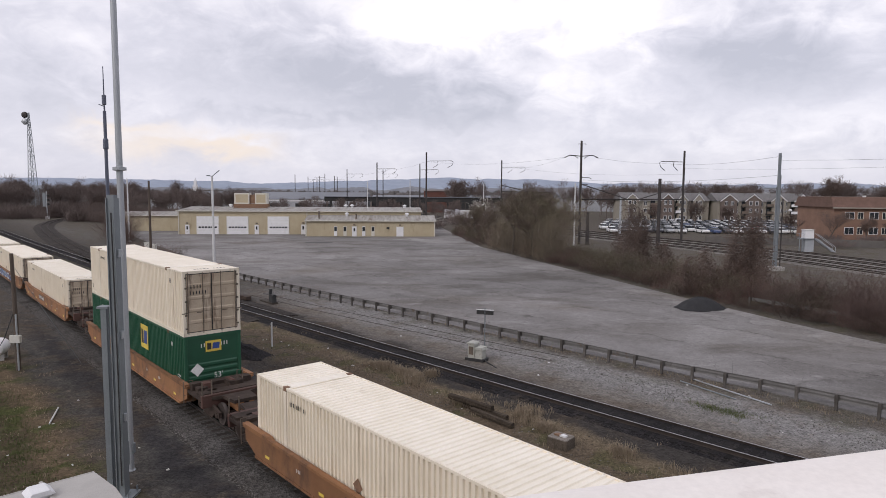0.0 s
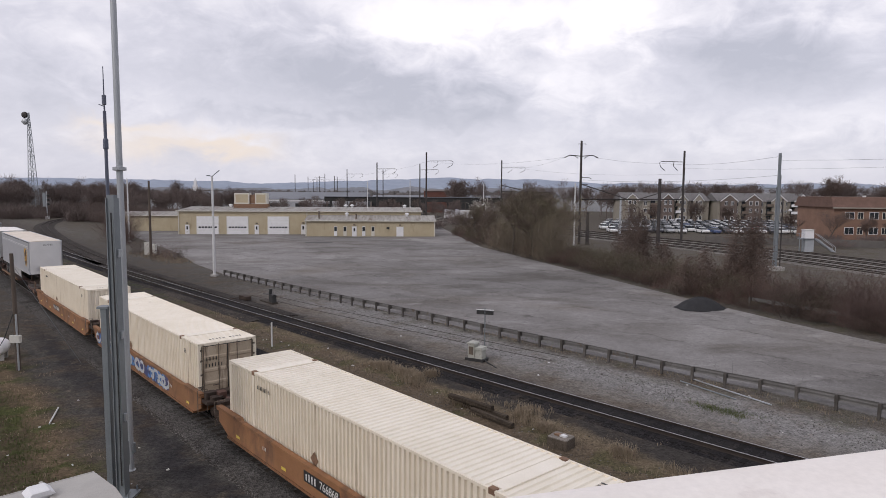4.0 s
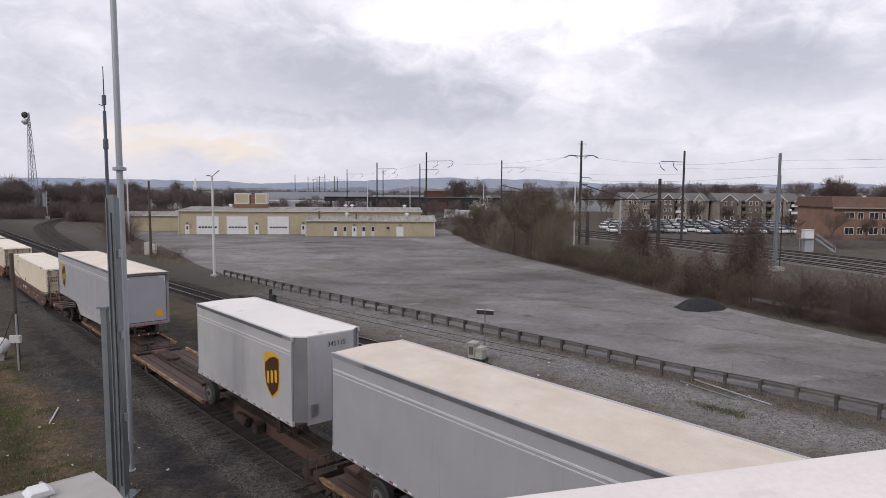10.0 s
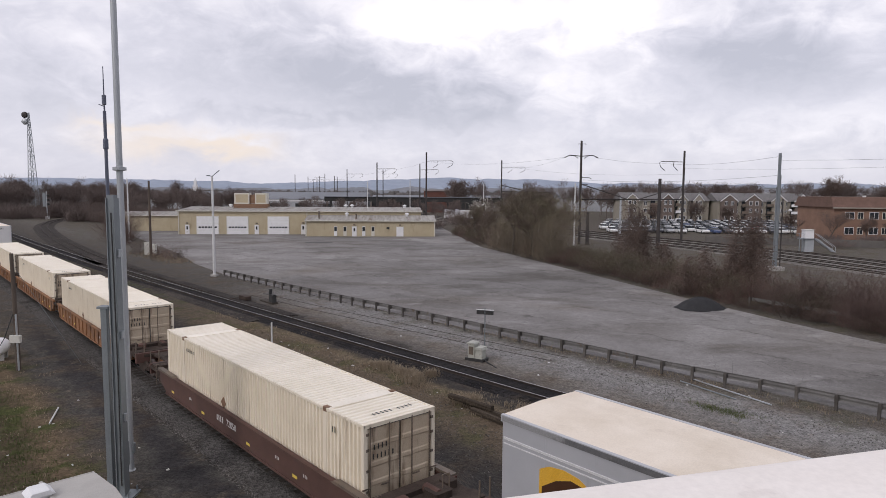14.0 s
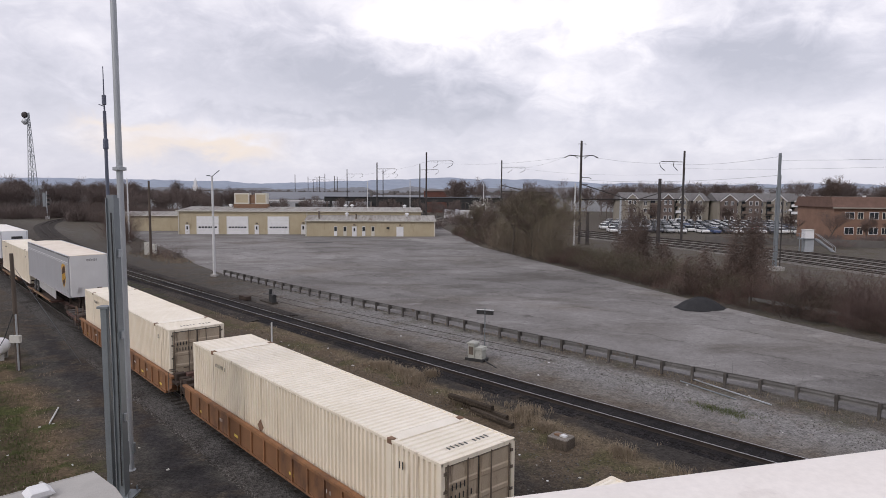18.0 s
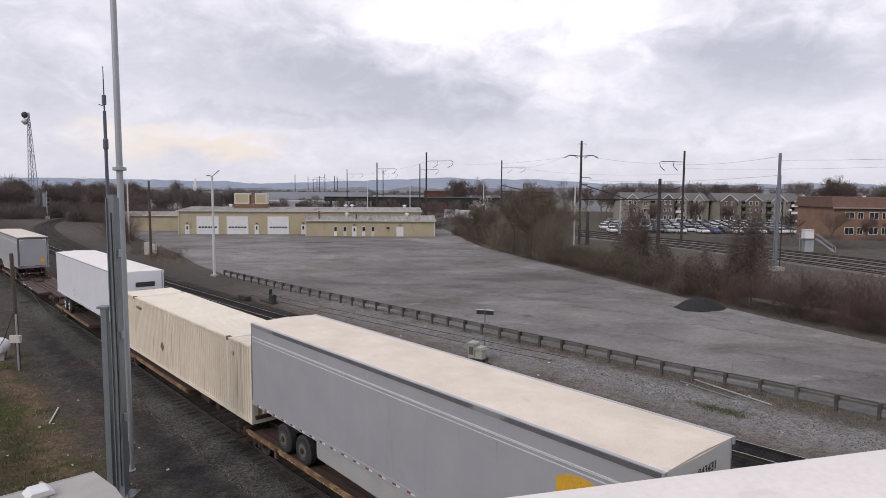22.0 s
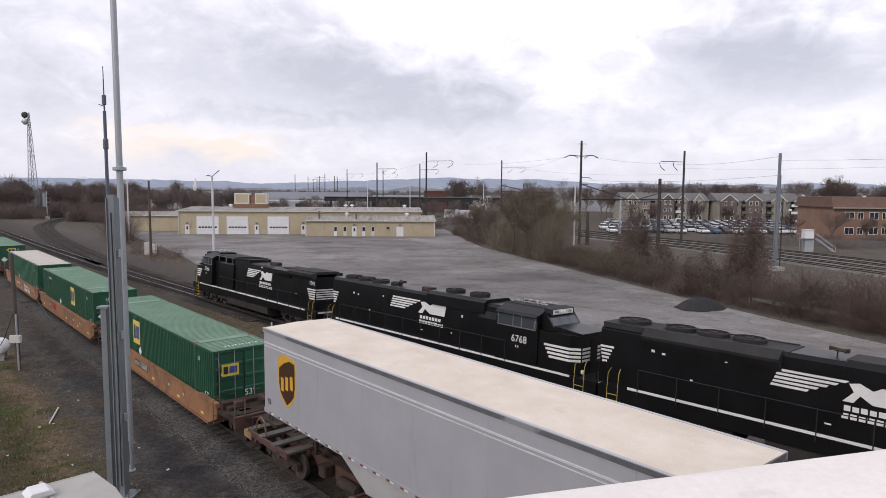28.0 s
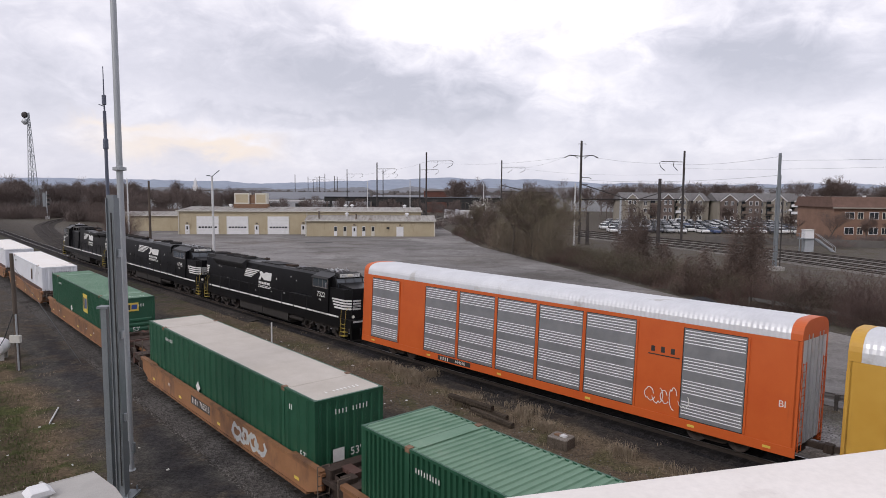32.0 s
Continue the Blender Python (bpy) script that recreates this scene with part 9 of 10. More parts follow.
old_ties()
for s0, l0, ln, a, mt, lb in ((-14.5, 31.85, 4.6, -14, GALV_MAST, "long white plastic pipe on the gravel"), (-15.4, 31.2, 3.4, -13, GALV_POST, "grey pipe lying on the gravel"), (-32.12, 5.32, 2.16, 161, WHITE_POLE, "short white stick on the soil")):
    p = at(s0, l0)
    solid("loose_pipe", Geo().tube([(-ln / 2, 0, -0.215), (ln / 2, 0, -0.215)], 0.038, 8), mt, lb, "pipe", m=pose(p.x, p.y, 0, 0, 0, -TURN + a))
for (x, y, z) in ((-45.0, 98.3, 1.6), (-44.0, 98.0, 1.3)):
    b = thing("line_cabinet", pose(x, y, 0), "grey lineside cabinet by a timber pole", "cabinet", "lineside cabinets")
    part("body", Geo().box(-0.4, 0.4, -0.3, 0.3, -0.25, z, 0.04), CABINET, b)
    part("cap", Geo().box(-0.45, 0.45, -0.35, 0.35, z, z + 0.08), CABINET, b)


def litter():
    rnd = random.Random(21)
    shapes = []
    for k in range(3):
        g = Geo()
        n = rnd.randint(5, 7)
        top = [(0.5 * math.cos(6.283 * i / n) * rnd.uniform(0.6, 1.2), 0.32 * math.sin(6.283 * i / n) * rnd.uniform(0.6, 1.2)) for i in range(n)]
        g.prism(top, "z", 0, 0.12)
        shapes.append(g.mesh("scrap", DOOR_WHITE if k < 2 else CABINET))
    for i in range(75):
        if i < 40:
            s0, l0 = rnd.uniform(-42, -12), rnd.uniform(15.5, 21.5)
        elif i < 60:
            s0, l0 = rnd.uniform(-34, -20), rnd.uniform(3.0, 7.5)
        else:
            s0, l0 = rnd.uniform(-40, -5), rnd.uniform(26.5, 32)
        p = at(s0, l0, -0.25)
        k = rnd.uniform(0.06, 0.20)
        ob = new("litter_scrap", shapes[i % 3])
        ob.matrix_basis = pose(p.x, p.y, p.z, rnd.uniform(-8, 8), rnd.uniform(-8, 8), rnd.uniform(0, 360)) @ Matrix.Diagonal((k, k, k, 1))
        tagged(ob, "pale scrap of litter on the ground", "litter", "litter")


litter()


# ---- plants ----
TWIG = surf("bare_twig_bark", (0.078, 0.055, 0.046), (0.118, 0.085, 0.071), 0.9, scale=0.4, grain=8, speck=0.2, bump=0, tint=0.3)
TWIG_RED = surf("reddish_brush_twigs", (0.09, 0.056, 0.047), (0.132, 0.084, 0.07), 0.9, scale=0.4, grain=8, speck=0.2, bump=0, tint=0.3)
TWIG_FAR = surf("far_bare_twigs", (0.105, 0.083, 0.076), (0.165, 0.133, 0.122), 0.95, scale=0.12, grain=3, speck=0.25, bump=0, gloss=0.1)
TRUNK = surf("tree_bark", (0.065, 0.055, 0.047), (0.10, 0.086, 0.074), 0.95, scale=2, stretch=(4, 4, 0.6), bump=0.3)
BUDS = surf("olive_spring_leaf", (0.088, 0.078, 0.044), (0.125, 0.112, 0.066), 0.8, scale=2, bump=0, tint=0.25)
TWIG_OLIVE = surf("olive_brown_twigs", (0.13, 0.105, 0.076), (0.19, 0.155, 0.112), 0.9, scale=0.4, grain=8, speck=0.2, bump=0, tint=0.2)
BUDS_PALE = surf("pale_olive_spring_leaf", (0.17, 0.145, 0.085), (0.225, 0.195, 0.12), 0.8, scale=2, bump=0, tint=0.25)
BLOSSOM = surf("pale_blossom", (0.42, 0.40, 0.36), (0.55, 0.52, 0.48), 0.9, scale=2, bump=0)
GREEN_LEAF = surf("dark_green_leaf", (0.06, 0.056, 0.033), (0.09, 0.083, 0.05), 0.8, scale=1.2, bump=0, tint=0.25)
TWIG_PINK = surf("pinkish_sapling_twigs", (0.074, 0.048, 0.043), (0.108, 0.072, 0.064), 0.9, scale=0.4, grain=8, speck=0.2, bump=0, tint=0.2)
TWIG_VINE = surf("dead_vine_stems", (0.085, 0.06, 0.05), (0.13, 0.095, 0.08), 0.9, scale=0.4, grain=8, speck=0.2, bump=0, tint=0.2)
VINE = surf("dry_vine_leaf", (0.088, 0.06, 0.047), (0.125, 0.09, 0.07), 0.9, scale=2, bump=0, tint=0.25)
STRAW = surf("dry_straw_grass", (0.215, 0.168, 0.115), (0.31, 0.25, 0.18), 0.9, scale=1, bump=0, tint=0.2)
GRASS = surf("sparse_green_grass", (0.055, 0.075, 0.022), (0.085, 0.10, 0.035), 0.9, scale=1, bump=0)


def stick(g, a, b, r0, r1):
    """A three-sided twig."""
    d = (b - a).normalized()
    u = d.cross(Vector((0.3, 0.2, 0.93))).normalized()
    w = u.cross(d)
    n = len(g.v)
    for p, r in ((a, r0), (b, r1)):
        for k in range(3):
            g.v.append(tuple(p + r * (math.cos(2.094 * k) * u + math.sin(2.094 * k) * w)))
    for k in range(3):
        q = (k + 1) % 3
        g.f.append((n + k, n + q, n + 3 + q, n + 3 + k))


def grow(wood, twigs, rnd, p, d, length, r, level, most, tips, droop=0.0):
    """A limb that forks into thinner ones."""
    steps = 3 if level < 2 else 2
    for i in range(steps):
        d = (d + Vector((rnd.uniform(-1, 1), rnd.uniform(-1, 1), rnd.uniform(-0.5, 0.7) - droop)) * 0.24).normalized()
        q = p + d * (length / steps)
        r1 = r * 0.82
        if level <= 1:
            wood.tube([p, q], r, 6 if level else 8, r1, cap=False)
        else:
            stick(twigs, p, q, r, r1)
        p, r = q, r1
        if level < most and (i > 0 or level > 0):
            for k in range(rnd.randint(1, 2) if level else 2):
                a = rnd.uniform(0, 6.283)
                side = Vector((math.cos(a), math.sin(a), rnd.uniform(0.1, 0.7)))
                grow(wood, twigs, rnd, p, (d * 0.55 + side * 0.75).normalized(), length * rnd.uniform(0.5, 0.72), r * 0.6, level + 1, most, tips, droop)
    if level < most:
        for k in range(2):
            a = rnd.uniform(0, 6.283)
            side = Vector((math.cos(a), math.sin(a), rnd.uniform(0.2, 0.8)))
            grow(wood, twigs, rnd, p, (d + side * 0.6).normalized(), length * rnd.uniform(0.5, 0.7), r * 0.75, level + 1, most, tips, droop)
    else:
        tips.append(p)


def leaf_bits(g, rnd, tips, count, size):
    for i in range(count):
        p = rnd.choice(tips) + Vector((rnd.gauss(0, 0.25), rnd.gauss(0, 0.25), rnd.gauss(0, 0.25)))
        a, b = Vector((rnd.gauss(0, 1), rnd.gauss(0, 1), rnd.gauss(0, 1))).normalized() * size, Vector((rnd.gauss(0, 1), rnd.gauss(0, 1), rnd.gauss(0, 1))).normalized() * size * 0.6
        g.quad([p - a, p + b, p + a, p - b])


def bare_tree(seed, height, most=5, leaves=0, twig_mat=None, thick=1.0, leaf=None, size=0.07):
    rnd = random.Random(seed)
    wood, twigs, tips = Geo(), Geo(), []
    grow(wood, twigs, rnd, Vector((0, 0, -0.3)), Vector((0, 0, 1)), height * 0.36, height * 0.018, 0, most, tips)
    for p in list(tips):
        for i in range(2):
            q = p + Vector((rnd.gauss(0, 0.35), rnd.gauss(0, 0.35), rnd.uniform(0.1, 0.7)))
            stick(twigs, p, q, 0.016, 0.006)
            tips.append(q)
    top = max(p.z for p in tips)
    k = height / top
    if thick > 1:
        for i in range(0, len(twigs.v), 3):
            a, b, c = (Vector(p) for p in twigs.v[i:i + 3])
            m = (a + b + c) / 3
            twigs.v[i:i + 3] = [tuple(m + (p - m) * thick) for p in (a, b, c)]
    for g in (wood, twigs):
        g.v = [(x * k, y * k, z * k) for x, y, z in g.v]
    r = thing("bare_tree", Matrix(), "leafless tree with a fine twig crown", "tree", "bare trees")
    part("trunk", wood, TRUNK, r, soft=True)
    part("crown", twigs, twig_mat or TWIG, r, kind="stuff")
    if leaves:
        g = Geo()
        leaf_bits(g, rnd, [p * k for p in tips], leaves, size)
        part("blossom" if leaf else "spring_foliage", g, leaf or BUDS, r, "pale spring blossom" if leaf else "thin olive spring leaves", kind="stuff")
    return r


def brush(seed, height, spread, stems, mat_, leaf=None, leaves=0):
    """A thicket of thin stems."""
    rnd = random.Random(seed)
    wood, twigs, tips = Geo(), Geo(), []
    for i in range(stems):
        a, rr = rnd.uniform(0, 6.283), spread * math.sqrt(rnd.random()) * 0.75
        p = Vector((rr * math.cos(a), rr * math.sin(a), -0.3))
        d = Vector((math.cos(a) * rnd.uniform(0, 0.6), math.sin(a) * rnd.uniform(0, 0.6), 1)).normalized()
        grow(wood, twigs, rnd, p, d, height * rnd.uniform(0.35, 0.62), 0.022, 2, 4, tips, 0.1)
    for i in range(stems * 18):
        a, rr = rnd.uniform(0, 6.283), spread * math.sqrt(rnd.random())
        p = Vector((rr * math.cos(a), rr * math.sin(a), -0.25 + 0.5 * height * rnd.random() ** 1.6))
        q = p + Vector((rnd.gauss(0, 0.16), rnd.gauss(0, 0.16), rnd.uniform(0.08, 0.26))) * height
        stick(twigs, p, q, 0.013, 0.006)
    r = thing("brush_thicket", Matrix(), "tangled leafless brush with reddish twigs" if mat_ is TWIG_RED else "tangled leafless brown brush", "shrub", "brush along the lot")
    part("twig_mass", twigs, mat_, r, kind="stuff")
    if leaf:
        g = Geo()
        leaf_bits(g, rnd, tips, leaves, 0.065)
        part("dead_foliage" if leaf is VINE else "spring_foliage", g, leaf, r, kind="stuff")
    return r


def vine_clump(seed, x, y, height, wide):
    """Dead vines heaped over a few leaning stems, wide below and ragged above."""
    rnd = random.Random(seed)
    g, leaf = Geo(), Geo()
    leaders = [(rnd.uniform(-0.38, 0.38) * wide, rnd.uniform(-0.3, 0.3) * wide, height * k) for k in (1.0, 0.95, 0.88, 0.8)]
    leaders += [(rnd.gauss(0, 0.5) * wide, rnd.gauss(0, 0.5) * wide, height * rnd.uniform(0.3, 0.62)) for k in range(11)]
    for j, (lx, ly, top) in enumerate(leaders):
        main = j < 4
        p, n = Vector((lx * 1.15, ly * 1.15, -0.3)), 9
        lean = Vector((rnd.gauss(0, 0.12), rnd.gauss(0, 0.12), 1.0))
        for i in range(n):
            q = p + (lean + Vector((rnd.gauss(0, 0.16), rnd.gauss(0, 0.16), 0))) * ((top + 0.3) / n)
            stick(g, p, q, 0.05 - 0.004 * i, 0.046 - 0.004 * i)
            f = (i + 0.5) / n
            reach = (0.42 + 0.55 * (1 - f) ** 0.8) * wide * (0.55 if main else 0.42) * rnd.uniform(0.5, 1.35)
            for k in range(int(62 * (1.1 - 0.5 * f) if main else 34 * (1.1 - 0.6 * f))):
                a = rnd.uniform(0, 6.283)
                o = p.lerp(q, rnd.random())
                e = o + Vector((math.cos(a), math.sin(a), rnd.uniform(-0.75, 0.9))) * reach * rnd.uniform(0.3, 1.0)
                stick(g, o, e, 0.02, 0.009)
                stick(g, e, e + Vector((rnd.gauss(0, 0.24), rnd.gauss(0, 0.24), rnd.uniform(-0.6, 0.3))), 0.014, 0.007)
                if rnd.random() < 0.7:
                    leaf_bits(leaf, rnd, [e], 4, 0.07)
            p = q
    r = thing("brush_thicket", pose(x, y, 0), "dead brown vines heaped over leaning stems", "shrub", "brush along the lot")
    part("twig_mass", g, TWIG_VINE, r, kind="stuff")
    part("dead_foliage", leaf, VINE, r, kind="stuff")


def plants():
    rnd = random.Random(77)
    trees = [bare_tree(1, 12, 4), bare_tree(2, 11, 4), bare_tree(3, 9, 4), bare_tree(9, 10, 4, 5200, size=0.085), bare_tree(12, 12.5, 4, thick=2.0), bare_tree(15, 7, 4, 2600, leaf=BLOSSOM, size=0.09)]
    brushes = [brush(4, 4.0, 1.9, 13, TWIG_RED), brush(5, 3.2, 2.1, 14, TWIG, BUDS, 1300), brush(6, 5.0, 2.0, 13, TWIG, VINE, 900), brush(7, 2.4, 2.2, 15, TWIG_RED, VINE, 700), brush(16, 2.6, 2.1, 19, TWIG, GREEN_LEAF, 1100), brush(18, 5.2, 1.7, 17, TWIG_PINK), brush(19, 9.5, 2.9, 22, TWIG_OLIVE, BUDS_PALE, 2300)]
    first = set()

    def put(kind, i, x, y, k, kz=None):
        pool = trees if kind == "t" else brushes
        src = pool[i % len(pool)]
        m = pose(x, y, 0 if kind == "t" else 0, rnd.uniform(-3, 3), rnd.uniform(-3, 3), rnd.uniform(0, 360))
        if (kind, i % len(pool)) not in first:
            first.add((kind, i % len(pool)))
            src.matrix_basis = m
            ob = src
        else:
            ob = copy_thing(src, m)
        ob.scale = (k, k, kz or k)
        return ob
    # belt along the lot edge, from the overpass to the depot
    edge = [(44, 22), (37, 33), (31, 43), (26.8, 50.5), (23.4, 61), (20.6, 70), (17.0, 82), (13.4, 94), (9.4, 108), (5.6, 122), (2.8, 138), (1.5, 152)]
    for (x0, y0), (x1, y1) in zip(edge, edge[1:]):
        length = math.hypot(x1 - x0, y1 - y0)
        nx, ny = (y1 - y0) / length, -(x1 - x0) / length
        near = y0 < 84
        rows = ((1.0, 0.5), (2.4, 0.78), (4.1, 0.92), (5.9, 0.95)) if near else ((1.6, 0.62), (3.6, 0.9), (6.2, 0.75)) if y0 < 100 else ((1.6, 0.62), (3.6, 0.95), (6.2, 1.05), (9.2, 0.9))
        for row, (off, sc) in enumerate(rows):
            steps = max(1, int(length / ((2.0 if y0 < 57 else 1.8) if near else 2.7 + 0.6 * row)))
            for i in range(steps):
                t = (i + rnd.random()) / steps
                x, y = x0 + (x1 - x0) * t + nx * (off + rnd.uniform(-0.8, 0.8)), y0 + (y1 - y0) * t + ny * (off + rnd.uniform(-0.8, 0.8))
                k = sc * rnd.uniform(0.75, 1.2)
                if y < 57:
                    put("b", rnd.choice((3, 3, 0, 4, 2)), x, y, k * 0.95, k * (0.85 if row else 0.6))
                elif near:
                    put("b", rnd.choice((4, 4, 3, 1, 3) if y > 66 else (4, 3, 3, 0, 1)), x, y, k, k * rnd.uniform(0.85, 1.1))
                else:
                    put("b", rnd.choice((0, 1, 1, 2, 4)), x, y, k, k * rnd.uniform(0.75, 1.0))
    for i, x, y, k in ((3, 13.6, 97, 1.05), (3, 15.8, 97, 0.95), (3, 11.2, 104, 0.95), (2, 9.0, 125, 0.8), (3, 6.8, 131, 0.7), (5, 8.1, 139, 1.25), (5, 10.4, 133, 1.0)):
        put("t", i, x, y, k)
    # tall leafing scrub beside the lot
    for x, y, k, kz in ((16.2, 92, 0.85, 0.95), (13.6, 97, 1.0, 1.05), (15.4, 94, 0.8, 0.9), (16.6, 98, 0.9, 0.9), (11.4, 104, 0.95, 0.85), (9.6, 109, 0.9, 0.8)):
        put("b", 6, x, y, k, kz)
    # vine-hung clumps by the line poles
    for seed, x, y, h, wide in ((41, 26.3, 87.4, 8.3, 4.4), (42, 29.6, 65.0, 7.9, 3.9)):
        vine_clump(seed, x, y, h, wide)
    # pinkish saplings at the lot's end
    for i in range(9):
        t = rnd.random()
        put("b", 5, 30.2 + 5.5 * t + rnd.uniform(-1, 1.5), 47.5 - 7.5 * t + rnd.uniform(-1, 1), 0.75, rnd.uniform(0.75, 1.1) * (0.8 + 0.2 * t))
    for x, y, kz in ((30.2, 52.5, 0.7), (31.4, 54.0, 0.75), (29.6, 55.0, 0.6), (32.6, 51.5, 0.7), (33.0, 57.5, 0.6)):
        put("b", 5, x, y, 0.7, kz)
    for x, y, k in ((-57.5, 116, 0.7), (-60, 121, 1.0), (-61, 122, 1.6), (-56, 114, 0.6), (-64, 128, 1.5), (-67, 134, 1.6), (-59, 120, 0.8), (-61.5, 124, 1.0), (-41, 92.5, 0.5), (-38.6, 90.8, 0.55), (-36.5, 88.5, 0.45), (-46.5, 98, 0.5)):
        put("b", rnd.choice((0, 2)), x, y, k)
    # behind the depot, the housing and the brick block
    for x, y, k in ((150, 250, 1.5), (133, 240, 1.1), (176, 255, 1.3), (121, 235, 1.0), (190, 262, 1.3), (105, 225, 1.1), (84, 128, 0.7), (95, 126, 0.75), (77, 129, 0.62), (72, 133, 0.6), (108, 122, 0.7), (88, 127, 0.55), (101, 125, 0.62), (64, 165, 0.7), (56, 172, 0.65), (74, 168, 0.6)):
        put("t", rnd.choice((0, 1, 2, 4)), x, y, k * 0.9)


plants()


def joined_wood(name, label, places, material, seed):
    """A wood that nobody could count: light trees and thickets in one mesh. Places: (kind, x, y, height, width)."""
    rnd = random.Random(seed)
    light = {}
    for kind, top in (("tree", 12.0), ("thicket", 4.0)):
        for v in range(3):
            g, tips = Geo(), []
            if kind == "tree":
                r2 = random.Random(seed + v)
                grow(g, g, r2, Vector((0, 0, -0.3)), Vector((0, 0, 1)), 4.3, 0.16, 0, 3, tips)
                for p in list(tips):
                    for k in range(3):
                        stick(g, p, p + Vector((r2.gauss(0, 0.7), r2.gauss(0, 0.7), r2.uniform(0.2, 1.6))), 0.032, 0.012)
                h = max(p[2] for p in g.v)
            else:
                r2 = random.Random(seed + 7 + v)
                for i in range(190):
                    a, rr = r2.uniform(0, 6.283), 2.4 * math.sqrt(r2.random())
                    p = Vector((rr * math.cos(a), rr * math.sin(a), -0.2 + r2.random() * 1.6))
                    stick(g, p, p + Vector((r2.gauss(0, 0.7), r2.gauss(0, 0.7), r2.uniform(0.8, 2.2))), 0.038, 0.016)
                h = 4.0
            light[kind, v] = (np.array(g.v) / h, g.f)
    vs, fs, n = [], [], 0
    for kind, x, y, h, w in places:
        v, f = light[kind, rnd.randrange(3)]
        a = rnd.uniform(0, 6.283)
        c, q = math.cos(a), math.sin(a)
        m = np.array([[c * w, -q * w, 0], [q * w, c * w, 0], [rnd.gauss(0, 0.03) * h, rnd.gauss(0, 0.03) * h, h]]).T
        m = np.array([[c * w, -q * w, rnd.gauss(0, 0.04) * h], [q * w, c * w, rnd.gauss(0, 0.04) * h], [0, 0, h]])
        vs.append(v @ m.T + np.array([x, y, -0.1]))
        fs += [tuple(i + n for i in k) for k in f]
        n += len(v)
    me = bpy.data.meshes.new(name)
    me.from_pydata(np.concatenate(vs).tolist(), [], fs)
    me.materials.append(material)
    me.update()
    tagged(new(name, me), label, "woods", kind="stuff")


def woods():
    R = random.Random(91)
    u = R.uniform
    put = []
    for i in range(44):
        x, y = u(-110, -66), u(186, 246)
        if not (x < -92 and y < 196):
            h = u(7.5, 11.5)
            put.append(("tree", x, y, h, h * u(0.85, 1.05)))
    for i in range(60):
        t = R.random()
        put.append(("thicket", -114 + 50 * t, 198 - 27 * t + u(-3, 9), u(3.5, 6.0), u(4.5, 7)))
    for i in range(70):
        h = u(9.5, 15.5)
        put.append(("tree", u(-246, -128), u(216, 276), h, h * u(0.8, 1.05)))
    for i in range(90):
        put.append(("thicket", -232 + i * 1.16 + u(-2, 2), 212 + u(-6, 12), u(4, 7.5), u(5, 8)))
    for i in range(28):
        h = u(9, 14.5)
        put.append(("tree", u(-150, -112), u(228, 290), h, h * u(0.8, 1.0)))
    for i in range(44):
        put.append(("thicket", u(-150, -112), u(222, 262), u(4, 7), u(5, 8)))
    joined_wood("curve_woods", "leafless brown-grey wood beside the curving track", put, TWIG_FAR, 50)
    put = []
    for i in range(46):
        h = u(5, 8)
        put.append(("tree", u(-60, 8), u(200, 285), h, h * u(0.85, 1.05)))
    for i in range(30):
        put.append(("thicket", u(-40, 12), u(168, 200), u(3, 5), u(4, 6)))
    for i in range(62):
        h = u(9, 15)
        put.append(("tree", u(20, 230), u(216, 330), h, h * u(0.8, 1.05)))
    for i in range(26):
        put.append(("thicket", u(72, 118), u(116, 130), u(1.5, 3), u(3, 5)))
    for i in range(34):
        h = u(11.0, 14.5)
        put.append(("tree", 60 + 50 * R.random(), u(234, 250), h, h * u(0.8, 1.1)))
    for i in range(9):
        h = u(13.5, 16.5)
        put.append(("tree", u(3, 19), u(284, 300), h, h * u(0.8, 1.0)))
    for x, h in ((118, 14), (122, 15.5), (139, 15), (158, 16.8), (161, 16.2), (160, 15), (175, 14.5), (180, 15), (184, 14), (188, 14.6)):
        for j in range(2):
            put.append(("tree", x + u(-1, 1), 260 + u(-3, 3), h * u(0.9, 1.0), h * u(0.95, 1.15)))
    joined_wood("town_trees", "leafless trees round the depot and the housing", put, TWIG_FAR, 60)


woods()
def tufts(name, n, zone, h, material, label, seed, spread=0.16, blades=9):
    """Dry grass, joined: nobody could count it."""
    rnd = random.Random(seed)
    g = Geo()
    for i in range(n):
        s0, l0 = zone(rnd)
        p = at(s0, l0, -0.26)
        k = rnd.uniform(0.5, 1.25)
        for j in range(blades):
            a = rnd.uniform(0, 6.283)
            b = p + Vector((rnd.gauss(0, spread), rnd.gauss(0, spread), 0))
            lean = Vector((math.cos(a), math.sin(a), 0)) * rnd.uniform(0.05, 0.75) * h * k
            w = Vector((-math.sin(a), math.cos(a), 0)) * 0.009
            m = b + lean * 0.4 + Vector((0, 0, h * k * 0.6))
            t = b + lean + Vector((0, 0, h * k * rnd.uniform(0.75, 1.05)))
            g.quad([b - w, b + w, m + w * 0.7, m - w * 0.7])
            g.quad([m - w * 0.7, m + w * 0.7, t])
    solid(name, g, material, label, "grass", kind="stuff")


CLUMPS = [(random.Random(300 + i).uniform(-30, -10), random.Random(400 + i).gauss(20.9, 0.45), random.Random(500 + i).uniform(0.2, 0.7)) for i in range(17)]


def straw_strip(r):
    s0, l0, k = r.choice(CLUMPS)
    return s0 + r.gauss(0, k), l0 + r.gauss(0, 0.6 * k)


